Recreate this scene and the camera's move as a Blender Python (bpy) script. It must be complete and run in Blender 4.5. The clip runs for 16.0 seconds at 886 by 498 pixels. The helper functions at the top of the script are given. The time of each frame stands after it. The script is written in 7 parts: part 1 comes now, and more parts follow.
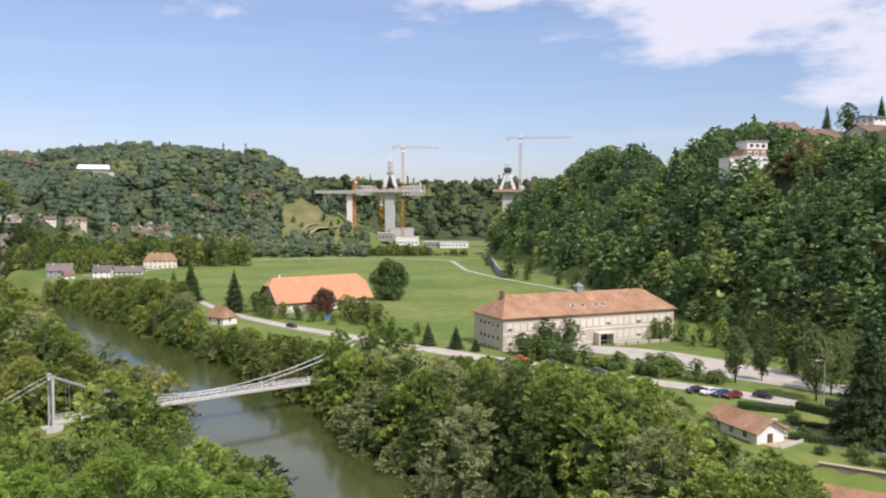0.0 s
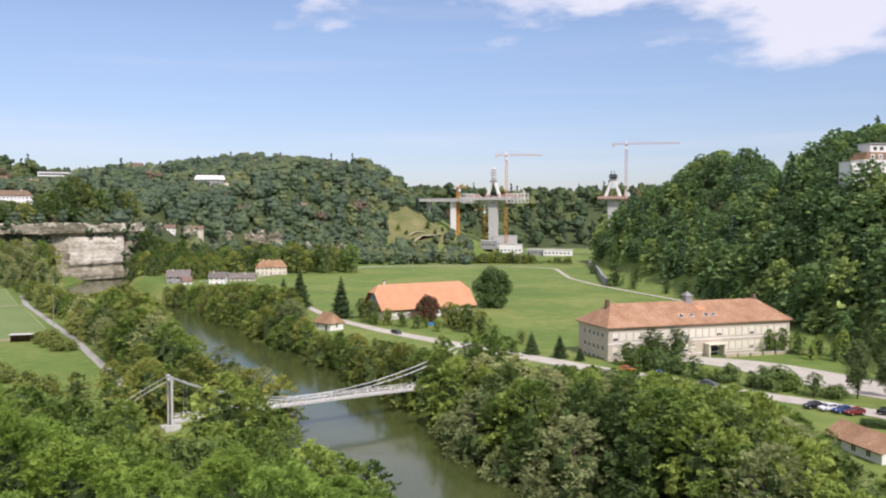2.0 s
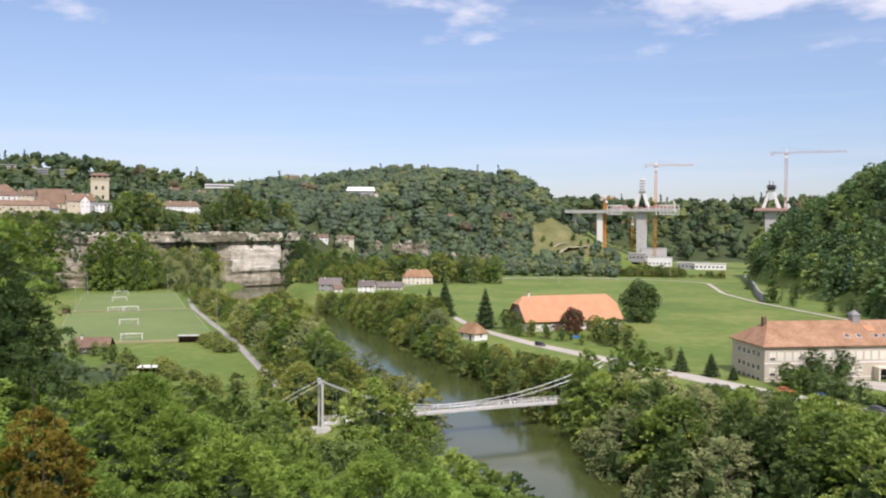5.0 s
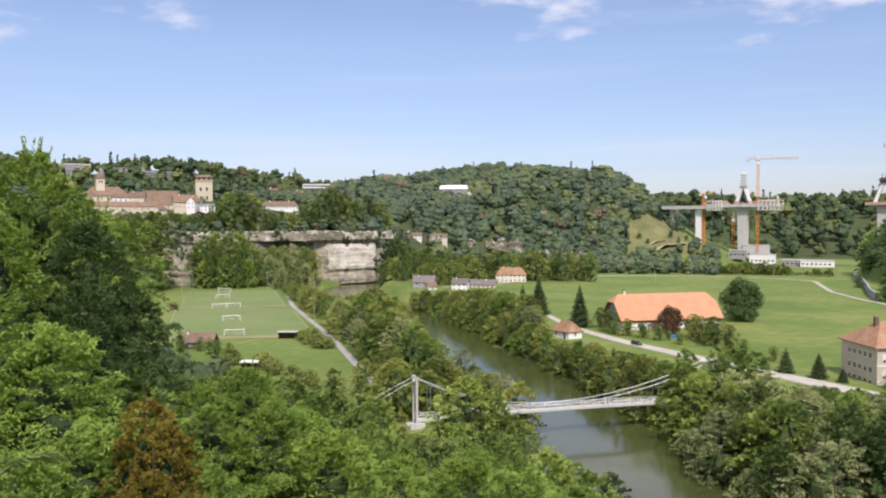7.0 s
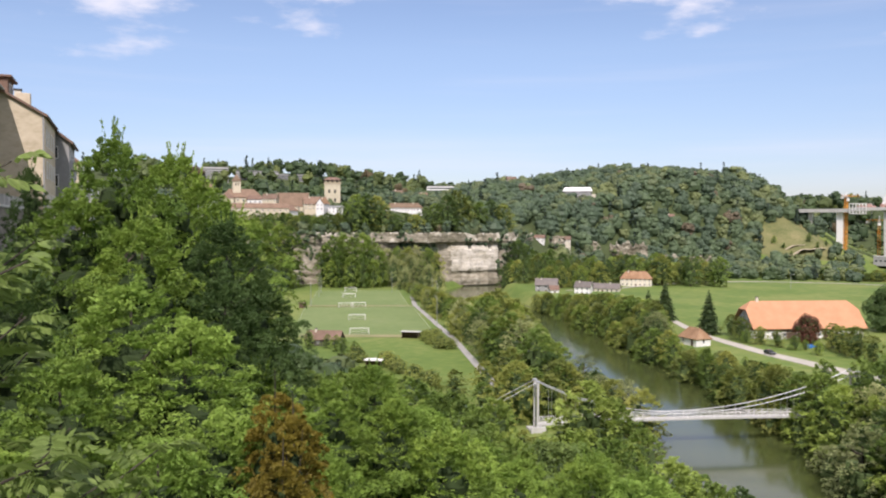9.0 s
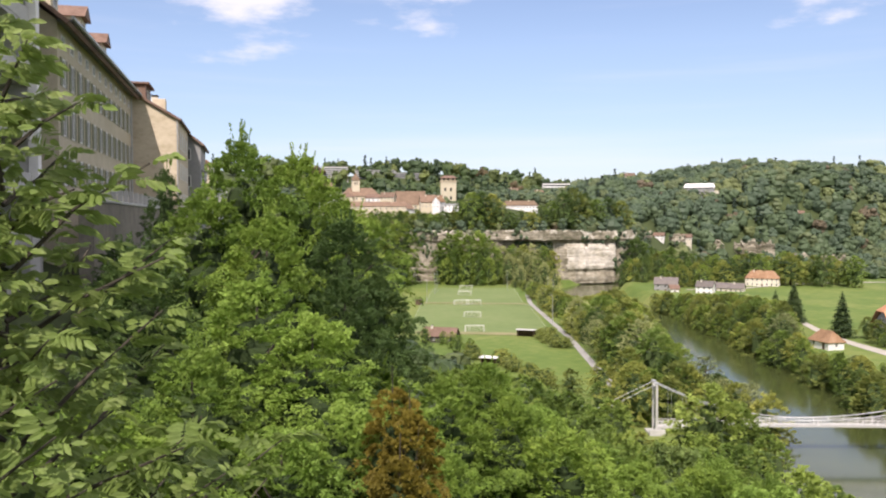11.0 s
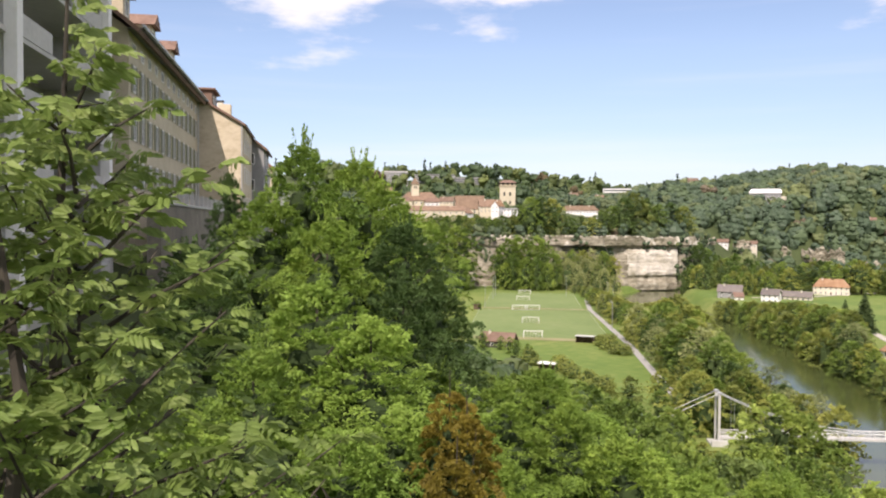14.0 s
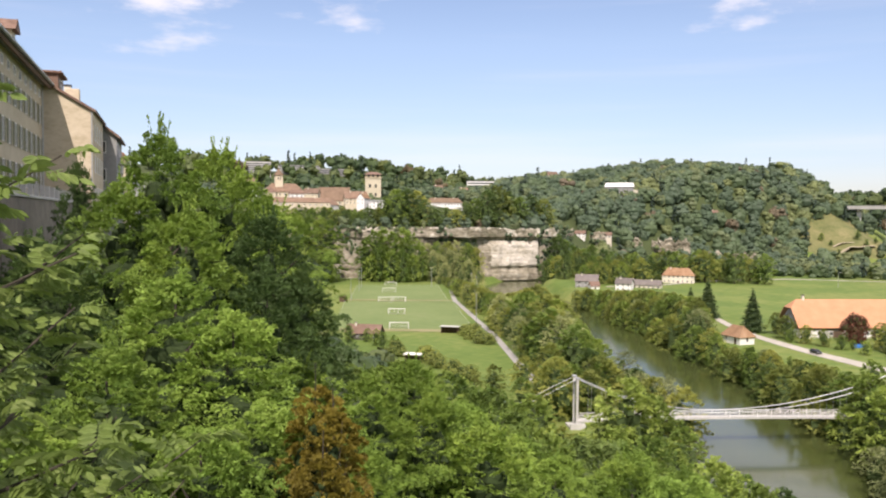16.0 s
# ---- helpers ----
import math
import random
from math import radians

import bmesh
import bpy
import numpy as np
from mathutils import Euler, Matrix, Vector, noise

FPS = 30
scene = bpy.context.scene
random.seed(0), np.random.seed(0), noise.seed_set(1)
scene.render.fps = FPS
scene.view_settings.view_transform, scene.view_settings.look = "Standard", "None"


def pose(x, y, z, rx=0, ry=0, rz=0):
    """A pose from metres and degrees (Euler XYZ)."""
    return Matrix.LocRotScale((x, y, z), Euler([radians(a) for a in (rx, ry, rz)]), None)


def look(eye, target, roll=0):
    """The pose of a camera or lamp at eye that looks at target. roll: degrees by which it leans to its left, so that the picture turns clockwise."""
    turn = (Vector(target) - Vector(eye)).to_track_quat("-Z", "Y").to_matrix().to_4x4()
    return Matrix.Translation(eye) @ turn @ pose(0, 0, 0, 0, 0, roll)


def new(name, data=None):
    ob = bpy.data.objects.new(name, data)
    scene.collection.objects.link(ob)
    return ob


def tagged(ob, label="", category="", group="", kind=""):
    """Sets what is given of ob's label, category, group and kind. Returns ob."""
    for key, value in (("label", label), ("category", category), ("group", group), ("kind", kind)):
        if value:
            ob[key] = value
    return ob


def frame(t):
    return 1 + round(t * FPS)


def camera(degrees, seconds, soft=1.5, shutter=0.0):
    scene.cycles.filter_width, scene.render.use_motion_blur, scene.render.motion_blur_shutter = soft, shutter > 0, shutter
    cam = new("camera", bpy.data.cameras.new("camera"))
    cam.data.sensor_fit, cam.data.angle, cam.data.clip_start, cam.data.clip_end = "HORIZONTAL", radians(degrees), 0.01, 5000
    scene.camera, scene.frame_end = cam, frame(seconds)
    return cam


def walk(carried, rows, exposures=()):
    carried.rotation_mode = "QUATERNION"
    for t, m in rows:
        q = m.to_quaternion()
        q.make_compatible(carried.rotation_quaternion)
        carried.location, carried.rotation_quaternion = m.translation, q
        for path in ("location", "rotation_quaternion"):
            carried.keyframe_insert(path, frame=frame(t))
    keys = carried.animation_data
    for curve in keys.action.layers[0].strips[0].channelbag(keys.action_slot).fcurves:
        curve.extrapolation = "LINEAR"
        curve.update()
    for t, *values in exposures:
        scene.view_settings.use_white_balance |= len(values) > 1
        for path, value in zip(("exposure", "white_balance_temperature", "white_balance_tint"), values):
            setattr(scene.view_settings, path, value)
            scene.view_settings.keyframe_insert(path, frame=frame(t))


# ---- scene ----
cam = camera(56.2, 16.0, soft=2.1)
EYE, ARM = 44.0, 0.06
# seconds, yaw, pitch, roll: a hand-held pan over the valley from a high bridge
ROWS = [
    (0.0, 0.05, -3.15, -0.24),
    (0.5, 0.99, -3.00, -0.26),
    (1.0, 2.85, -2.83, -0.04),
    (1.5, 4.92, -2.72, 0.07),
    (2.0, 7.17, -2.63, 0.02),
    (2.5, 8.88, -2.49, -0.22),
    (3.0, 10.35, -2.26, -0.49),
    (3.5, 11.89, -2.07, -0.54),
    (4.0, 13.52, -2.07, -0.35),
    (6.5, 22.18, -1.81, -0.13),
    (7.0, 23.57, -2.04, 0.17),
    (7.5, 25.60, -2.09, 0.09),
    (8.0, 27.60, -2.16, -0.03),
    (8.5, 29.58, -2.01, 0.12),
    (9.0, 32.02, -1.89, -0.14),
    (11.5, 42.06, -1.93, 0.03),
    (12.0, 44.37, -1.72, -0.20),
    (12.5, 46.03, -1.71, -0.38),
    (13.0, 46.32, -1.86, 0.09),
    (13.5, 45.96, -1.99, -0.09),
    (14.0, 44.03, -1.76, -0.38),
    (14.5, 41.76, -1.63, -0.58),
    (15.0, 39.46, -1.58, -0.60),
    (15.5, 37.26, -1.94, -0.51),
    (16.0, 34.78, -2.25, -0.43),
]


def held(yaw, pitch, roll):
    a = radians(yaw)
    return pose(-ARM * math.sin(a), ARM * math.cos(a), EYE, 90 + pitch, roll, yaw)


walk(cam, [(t, held(yaw, pitch, roll)) for t, yaw, pitch, roll in ROWS], [(0.0, 0.26, 6300, 20), (4.0, 0.29, 6300, 20), (9.0, 0.36, 6400, 20), (12.5, 0.63, 6800, 20), (16.0, 0.53, 6800, 20)])

# ---- light ----
SUN_AZ, SUN_EL = 214.0, 50.0   # azimuth turned left from +y, elevation
world = bpy.data.worlds.new("sky")
scene.world = world
world.use_nodes = True
wn, wl = world.node_tree.nodes, world.node_tree.links
wn.clear()
w_out = wn.new("ShaderNodeOutputWorld")
w_bg = wn.new("ShaderNodeBackground")
w_bg.inputs["Strength"].default_value = 0.105
w_sky = wn.new("ShaderNodeTexSky")
w_sky.sky_type, w_sky.sun_disc = "NISHITA", False
w_sky.sun_elevation, w_sky.sun_rotation = radians(SUN_EL), radians(-SUN_AZ)
w_sky.air_density, w_sky.dust_density, w_sky.ozone_density = 1.0, 0.35, 1.6
w_tc = wn.new("ShaderNodeTexCoord")
w_sep = wn.new("ShaderNodeSeparateXYZ")
wl.new(w_tc.outputs["Generated"], w_sep.inputs[0])


def w_math(op, *values):
    """A math node of the sky; each value is a number or a socket."""
    q = wn.new("ShaderNodeMath")
    q.operation = op
    for socket, v in zip(q.inputs, values):
        if isinstance(v, (int, float)):
            socket.default_value = v
        else:
            wl.new(v, socket)
    return q.outputs[0]


def w_noise(x, y, scale, detail, rough):
    c = wn.new("ShaderNodeCombineXYZ")
    wl.new(x, c.inputs[0])
    wl.new(y, c.inputs[1])
    q = wn.new("ShaderNodeTexNoise")
    q.inputs["Scale"].default_value, q.inputs["Detail"].default_value, q.inputs["Roughness"].default_value = scale, detail, rough
    wl.new(c.outputs[0], q.inputs["Vector"])
    return q.outputs[0]


def w_smooth(v, a, b):
    q = wn.new("ShaderNodeMapRange")
    q.interpolation_type = "SMOOTHSTEP"
    q.inputs["From Min"].default_value, q.inputs["From Max"].default_value = a, b
    wl.new(v, q.inputs["Value"])
    return q.outputs[0]


w_az = w_math("MULTIPLY", w_math("ARCTAN2", w_math("MULTIPLY", w_sep.outputs["X"], -1.0), w_sep.outputs["Y"]), 57.2958)
w_el = w_math("MULTIPLY", w_math("ARCSINE", w_sep.outputs["Z"]), 57.2958)
# the lower edge of the cloud field, in degrees, along the azimuth
w_base = wn.new("ShaderNodeValToRGB")
w_base.color_ramp.interpolation = "EASE"
_edge = ((-60, 8.0), (-28, 7.0), (-17, 8.6), (-11, 11.2), (0, 12.2), (10, 13.6), (20, 14.6), (32, 15.6), (42, 14.4), (52, 12.2), (64, 12.6), (90, 13.0))
_e = w_base.color_ramp.elements
while len(_e) < len(_edge):
    _e.new(0.5)
for _el, (_az, _up) in zip(_e, _edge):
    _el.position, _el.color = (_az + 60) / 150, (_up / 20, _up / 20, _up / 20, 1)
wl.new(w_math("DIVIDE", w_math("ADD", w_az, 60.0), 150.0), w_base.inputs[0])
w_over = w_math("SUBTRACT", w_el, w_math("MULTIPLY", w_base.outputs[0], 20.0))
w_puff = w_noise(w_math("MULTIPLY", w_az, 0.055), w_math("MULTIPLY", w_el, 0.16), 1.6, 9.0, 0.56)
w_cover = w_math("ADD", w_puff, w_math("MINIMUM", w_math("MAXIMUM", w_math("MULTIPLY", w_over, 0.055), -0.35), 0.17))
w_cloud = w_smooth(w_cover, 0.49, 0.66)
# thin veils between the cloud field and the horizon
w_thin = w_noise(w_math("MULTIPLY", w_az, 0.03), w_math("MULTIPLY", w_el, 0.45), 1.3, 6.0, 0.5)
w_veil = w_math("MULTIPLY", w_smooth(w_thin, 0.48, 0.8), 0.14)
w_band = w_math("MULTIPLY", w_math("MULTIPLY", w_smooth(w_el, 1.0, 3.8), w_smooth(w_el, 6.6, 4.6)), w_math("MULTIPLY", w_smooth(w_thin, 0.36, 0.7), 0.26))
w_mix = wn.new("ShaderNodeMix")
w_mix.data_type = "RGBA"
w_mix.inputs[7].default_value = (6.7, 6.85, 7.3, 1)
wl.new(w_math("MAXIMUM", w_math("MULTIPLY", w_cloud, 0.92), w_math("MAXIMUM", w_veil, w_band)), w_mix.inputs[0])
# hazier, bluer air low down
w_low = wn.new("ShaderNodeMapRange")
w_low.inputs["From Max"].default_value = 0.2
w_tint = wn.new("ShaderNodeMix")
w_tint.data_type = "RGBA"
w_tint.inputs[6].default_value, w_tint.inputs[7].default_value = (0.66, 0.70, 0.86, 1), (1.05, 1.02, 1.03, 1)
w_mul = wn.new("ShaderNodeMix")
w_mul.data_type, w_mul.blend_type = "RGBA", "MULTIPLY"
w_mul.inputs[0].default_value = 1.0
wl.new(w_sep.outputs["Z"], w_low.inputs["Value"])
wl.new(w_low.outputs[0], w_tint.inputs[0])
wl.new(w_sky.outputs[0], w_mul.inputs[6])
wl.new(w_tint.outputs[2], w_mul.inputs[7])
wl.new(w_mul.outputs[2], w_mix.inputs[6])
wl.new(w_mix.outputs[2], w_bg.inputs["Color"])
wl.new(w_bg.outputs[0], w_out.inputs[0])
sun_lamp = bpy.data.lights.new("sun", "SUN")
sun_lamp.energy, sun_lamp.angle, sun_lamp.color = 3.7, radians(0.6), (1.0, 0.94, 0.85)
sun = new("sun", sun_lamp)
_a, _e = radians(SUN_AZ), radians(SUN_EL)
sun.matrix_world = look((0, 0, 300), Vector((0, 0, 300)) - Vector((-math.sin(_a) * math.cos(_e), math.cos(_a) * math.cos(_e), math.sin(_e))))

# ---- materials ----
def material(name, stops, scale=1.0, rough=0.8, metal=0.0, bump=0.0, bump_scale=8.0, island=0.0, per_object=0.0, detail=5.0, coords="Object",
             stretch=(1, 1, 1), translucent=0.0, specular=0.3, second=0.0, ragged=0.0):
    """A noise-driven surface: stops of (place, colour) over a noise of that scale, with bump, and shifts of value by island or object."""
    m = bpy.data.materials.new(name)
    m.use_nodes = True
    nt = m.node_tree
    n, l = nt.nodes, nt.links
    b = n["Principled BSDF"]
    b.inputs["Roughness"].default_value, b.inputs["Metallic"].default_value = rough, metal
    b.inputs["Specular IOR Level"].default_value = specular
    tc = n.new("ShaderNodeTexCoord")
    mp = n.new("ShaderNodeMapping")
    mp.inputs["Scale"].default_value = stretch
    if coords == "World":
        geo = n.new("ShaderNodeNewGeometry")
        l.new(geo.outputs["Position"], mp.inputs["Vector"])
    else:
        l.new(tc.outputs[coords], mp.inputs["Vector"])
    no = n.new("ShaderNodeTexNoise")
    no.inputs["Scale"].default_value, no.inputs["Detail"].default_value = scale, detail
    l.new(mp.outputs[0], no.inputs["Vector"])
    value = no.outputs[0]
    if second:
        n2 = n.new("ShaderNodeTexNoise")
        n2.inputs["Scale"].default_value, n2.inputs["Detail"].default_value = scale * second, 3.0
        l.new(mp.outputs[0], n2.inputs["Vector"])
        av = n.new("ShaderNodeMix")
        av.inputs[0].default_value = 0.4
        l.new(value, av.inputs[2])
        l.new(n2.outputs[0], av.inputs[3])
        value = av.outputs[0]
    ramp = n.new("ShaderNodeValToRGB")
    e = ramp.color_ramp.elements
    while len(e) < len(stops):
        e.new(0.5)
    for el, (p, c) in zip(e, stops):
        el.position, el.color = p, (*c, 1)
    l.new(value, ramp.inputs[0])
    colour = ramp.outputs[0]
    for amount, source in ((island, "island"), (per_object, "object")):
        if not amount:
            continue
        if source == "island":
            r = n.new("ShaderNodeNewGeometry").outputs["Random Per Island"]
        else:
            r = n.new("ShaderNodeObjectInfo").outputs["Random"]
        hs = n.new("ShaderNodeHueSaturation")
        mr = n.new("ShaderNodeMapRange")
        mr.inputs["To Min"].default_value, mr.inputs["To Max"].default_value = 1 - amount, 1 + amount
        l.new(r, mr.inputs["Value"])
        l.new(mr.outputs[0], hs.inputs["Value"])
        if source == "object":
            mh = n.new("ShaderNodeMapRange")
            mh.inputs["To Min"].default_value, mh.inputs["To Max"].default_value = 0.5 + amount * 0.06, 0.5 - amount * 0.03
            l.new(r, mh.inputs["Value"])
            l.new(mh.outputs[0], hs.inputs["Hue"])
        l.new(colour, hs.inputs["Color"])
        colour = hs.outputs[0]
    l.new(colour, b.inputs["Base Color"])
    if bump:
        bn = n.new("ShaderNodeTexNoise")
        bn.inputs["Scale"].default_value, bn.inputs["Detail"].default_value = bump_scale, 6.0
        l.new(mp.outputs[0], bn.inputs["Vector"])
        bm_ = n.new("ShaderNodeBump")
        bm_.inputs["Strength"].default_value = bump
        l.new(bn.outputs[0], bm_.inputs["Height"])
        l.new(bm_.outputs[0], b.inputs["Normal"])
    if translucent:
        tr = n.new("ShaderNodeBsdfTranslucent")
        l.new(colour, tr.inputs["Color"])
        mx = n.new("ShaderNodeMixShader")
        mx.inputs[0].default_value = translucent
        l.new(b.outputs[0], mx.inputs[1])
        l.new(tr.outputs[0], mx.inputs[2])
        l.new(mx.outputs[0], n["Material Output"].inputs["Surface"])
        if ragged:
            # sprays of leaves: the gaps between leaflets are open
            rg = n.new("ShaderNodeTexNoise")
            rg.inputs["Scale"].default_value, rg.inputs["Detail"].default_value = ragged, 2.0
            l.new(mp.outputs[0], rg.inputs["Vector"])
            cut = n.new("ShaderNodeMath")
            cut.operation = "GREATER_THAN"
            cut.inputs[1].default_value = 0.485
            l.new(rg.outputs[0], cut.inputs[0])
            tp = n.new("ShaderNodeBsdfTransparent")
            m2 = n.new("ShaderNodeMixShader")
            l.new(cut.outputs[0], m2.inputs[0])
            l.new(tp.outputs[0], m2.inputs[1])
            l.new(mx.outputs[0], m2.inputs[2])
            l.new(m2.outputs[0], n["Material Output"].inputs["Surface"])
    return m


def leaf(name, dark, mid, light, scale=0.12, ragged=2.4, translucent=0.33, island=0.14, **kw):
    return material(name, [(0.3, dark), (0.5, mid), (0.7, light)], scale=scale, rough=0.6, coords="World", translucent=translucent, island=island, detail=3.0, second=12.0, ragged=ragged, **kw)


GREENS = {
    "green": ((0.132, 0.205, 0.044), (0.22, 0.305, 0.06), (0.325, 0.40, 0.082)),
    "dark": ((0.078, 0.13, 0.038), (0.122, 0.185, 0.05), (0.18, 0.24, 0.064)),
    "yellow": ((0.165, 0.235, 0.048), (0.25, 0.33, 0.068), (0.35, 0.42, 0.10)),
    "willow": ((0.25, 0.285, 0.115), (0.33, 0.36, 0.15), (0.40, 0.42, 0.19)),
    "spruce": ((0.044, 0.071, 0.028), (0.067, 0.104, 0.037), (0.101, 0.139, 0.047)),
    "brown": ((0.17, 0.125, 0.03), (0.30, 0.22, 0.05), (0.44, 0.34, 0.09)),
    "purple": ((0.070, 0.031, 0.021), (0.125, 0.051, 0.031), (0.187, 0.092, 0.048)),
    "birch": ((0.085, 0.125, 0.045), (0.135, 0.18, 0.06), (0.20, 0.24, 0.085)),
    "olive": ((0.175, 0.218, 0.05), (0.275, 0.305, 0.07), (0.37, 0.38, 0.10)),
}
LEAF = {k: leaf("leaf_" + k, *c, per_object=0.3) for k, c in GREENS.items()}
NEAR_TONE = {"green": (0.92, 1.0, 0.84), "yellow": (0.93, 1.06, 0.9), "dark": (0.66, 0.74, 0.74), "brown": (0.68, 0.72, 0.45)}
LEAF.update({"near_" + k: leaf("near_leaf_" + k, *[tuple(q * t for q, t in zip(c, tone)) for c in GREENS[k]], scale=0.35, ragged=0.0, per_object=0.1, island=0.16) for k, tone in NEAR_TONE.items()})
# the trees of the woods: sorts with their leaf colours and shares
WOOD_SORTS = (("dark", (0.054, 0.088, 0.038), 4.0), ("green", (0.072, 0.112, 0.040), 4.0), ("olive", (0.098, 0.130, 0.044), 2.2), ("light", (0.132, 0.164, 0.048), 1.0), ("brown", (0.115, 0.090, 0.045), 0.15))
for k_, (r_, g_, b_), _share in WOOD_SORTS + (("spruce", (0.034, 0.058, 0.036), 1),):
    LEAF["wood_" + k_] = leaf("leaf_wood_" + k_, (0.72 * r_, 0.74 * g_, 0.72 * b_), (r_, g_, b_), (1.35 * r_, 1.3 * g_, 1.3 * b_), scale=0.12, ragged=0.0, island=0.12, translucent=0.2)
    LEAF["mid_" + k_] = leaf("leaf_mid_" + k_, (1.95 * r_, 2.0 * g_, 2.0 * b_), (2.7 * r_, 2.7 * g_, 2.7 * b_), (3.6 * r_, 3.5 * g_, 3.4 * b_), scale=0.12, ragged=0.0, island=0.12, translucent=0.28)
    # far copies: distance haze put into the leaf colour, lifted and blued
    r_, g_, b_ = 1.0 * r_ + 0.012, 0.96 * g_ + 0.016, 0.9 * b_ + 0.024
    LEAF["far_" + k_] = leaf("leaf_far_hazed_" + k_, (0.8 * r_, 0.8 * g_, 0.8 * b_), (r_, g_, b_), (1.28 * r_, 1.25 * g_, 1.2 * b_), scale=0.08, ragged=0.0, island=0.05, translucent=0.1, bump=0.9, bump_scale=1.1)
# crown cores: shade between the boughs painted as dark green, deepest on near trees
SHADE_CORE_NEAR = material("near_core_shade", [(0.3, (0.016, 0.030, 0.009)), (0.7, (0.034, 0.056, 0.015))], scale=0.8, rough=0.9, coords="World", second=5.0)
SHADE_CORE = material("core_shade", [(0.3, (0.05, 0.08, 0.026)), (0.7, (0.085, 0.125, 0.04))], scale=0.8, rough=0.9, coords="World", second=5.0)
BARK = material("bark", [(0.35, (0.028, 0.024, 0.018)), (0.65, (0.085, 0.072, 0.055))], scale=3.0, bump=0.5, rough=0.9, stretch=(1, 1, 0.2))
GRASS = material("grass", [(0.3, (0.075, 0.13, 0.023)), (0.48, (0.115, 0.172, 0.033)), (0.66, (0.20, 0.222, 0.062))], scale=0.02, rough=0.9, bump=0.3, bump_scale=1.5, second=12.0, coords="World")
WATER = material("river_water", [(0.35, (0.045, 0.058, 0.017)), (0.65, (0.062, 0.076, 0.024))], scale=0.05, rough=0.12, bump=0.06, bump_scale=0.7, coords="World", specular=0.5)
ROCK = material("molasse_rock", [(0.3, (0.16, 0.14, 0.10)), (0.48, (0.34, 0.31, 0.25)), (0.7, (0.5, 0.47, 0.40))], scale=0.06, rough=0.9, bump=0.8, bump_scale=0.5, stretch=(1, 1, 3.0), second=5.0, coords="World")
CLIFF_ROCK = material("cliff_sandstone", [(0.36, (0.12, 0.115, 0.075)), (0.46, (0.23, 0.205, 0.15)), (0.56, (0.35, 0.32, 0.25)), (0.68, (0.50, 0.47, 0.39))], scale=0.04, rough=0.95, bump=0.7, bump_scale=0.6, stretch=(1, 1, 2.2), second=6.0, coords="World")
FRESH_ROCK = material("fresh_sandstone", [(0.34, (0.33, 0.30, 0.23)), (0.48, (0.50, 0.46, 0.38)), (0.66, (0.64, 0.60, 0.53))], scale=0.07, rough=0.95, bump=0.5, bump_scale=0.5, stretch=(1, 1, 2.6), second=5.0, coords="World")
HAY = material("dry_hill_grass", [(0.3, (0.085, 0.105, 0.035)), (0.5, (0.15, 0.155, 0.06)), (0.7, (0.24, 0.21, 0.10))], scale=0.06, rough=0.95, bump=0.3, bump_scale=1.0, second=7.0, coords="World")
GRAVEL = material("pale_gravel", [(0.3, (0.34, 0.315, 0.27)), (0.7, (0.50, 0.47, 0.41))], scale=0.3, rough=0.95, bump=0.2, bump_scale=6.0, second=9.0, coords="World")
ASPHALT = material("grey_asphalt", [(0.3, (0.20, 0.20, 0.19)), (0.7, (0.30, 0.29, 0.28))], scale=0.2, rough=0.95, bump=0.2, bump_scale=8.0, coords="World")
PALE_ASPHALT = material("pale_worn_asphalt", [(0.3, (0.27, 0.265, 0.25)), (0.7, (0.38, 0.37, 0.345))], scale=0.2, rough=0.95, bump=0.2, bump_scale=8.0, second=7.0, coords="World")
TILE_ORANGE = material("new_clay_tile", [(0.3, (0.44, 0.215, 0.115)), (0.7, (0.55, 0.285, 0.16))], scale=0.3, rough=0.8, second=9.0, per_object=0.06)
TILE_RED = material("old_clay_tile", [(0.3, (0.19, 0.105, 0.062)), (0.5, (0.30, 0.175, 0.10)), (0.7, (0.40, 0.26, 0.17))], scale=0.25, rough=0.85, second=7.0, per_object=0.12)
TILE_BROWN = material("brown_clay_tile", [(0.3, (0.12, 0.075, 0.055)), (0.7, (0.24, 0.16, 0.12))], scale=0.4, rough=0.85, second=8.0, per_object=0.15)
PLASTER = material("pale_plaster", [(0.3, (0.58, 0.53, 0.43)), (0.7, (0.70, 0.65, 0.54))], scale=0.25, rough=0.9, second=10.0, bump=0.05, bump_scale=12)
WHITE = material("white_paint", [(0.3, (0.70, 0.69, 0.66)), (0.7, (0.80, 0.79, 0.77))], scale=0.5, rough=0.7, second=8.0)
STONE = material("sandstone", [(0.3, (0.36, 0.30, 0.20)), (0.7, (0.50, 0.43, 0.31))], scale=0.5, rough=0.9, bump=0.2, bump_scale=5, second=6.0)
CONCRETE = material("concrete", [(0.3, (0.40, 0.40, 0.38)), (0.7, (0.54, 0.53, 0.50))], scale=0.4, rough=0.85, bump=0.1, bump_scale=6, second=9.0)
GREY = material("grey_render", [(0.3, (0.24, 0.24, 0.235)), (0.7, (0.33, 0.33, 0.325))], scale=0.3, rough=0.85, second=9.0)
TIMBER = material("dark_timber", [(0.3, (0.07, 0.048, 0.032)), (0.7, (0.15, 0.105, 0.07))], scale=1.5, rough=0.8, stretch=(1, 1, 0.15), bump=0.2)
STEEL = material("galvanised_steel", [(0.3, (0.42, 0.43, 0.44)), (0.7, (0.55, 0.56, 0.57))], scale=2.0, rough=0.45, metal=0.6)
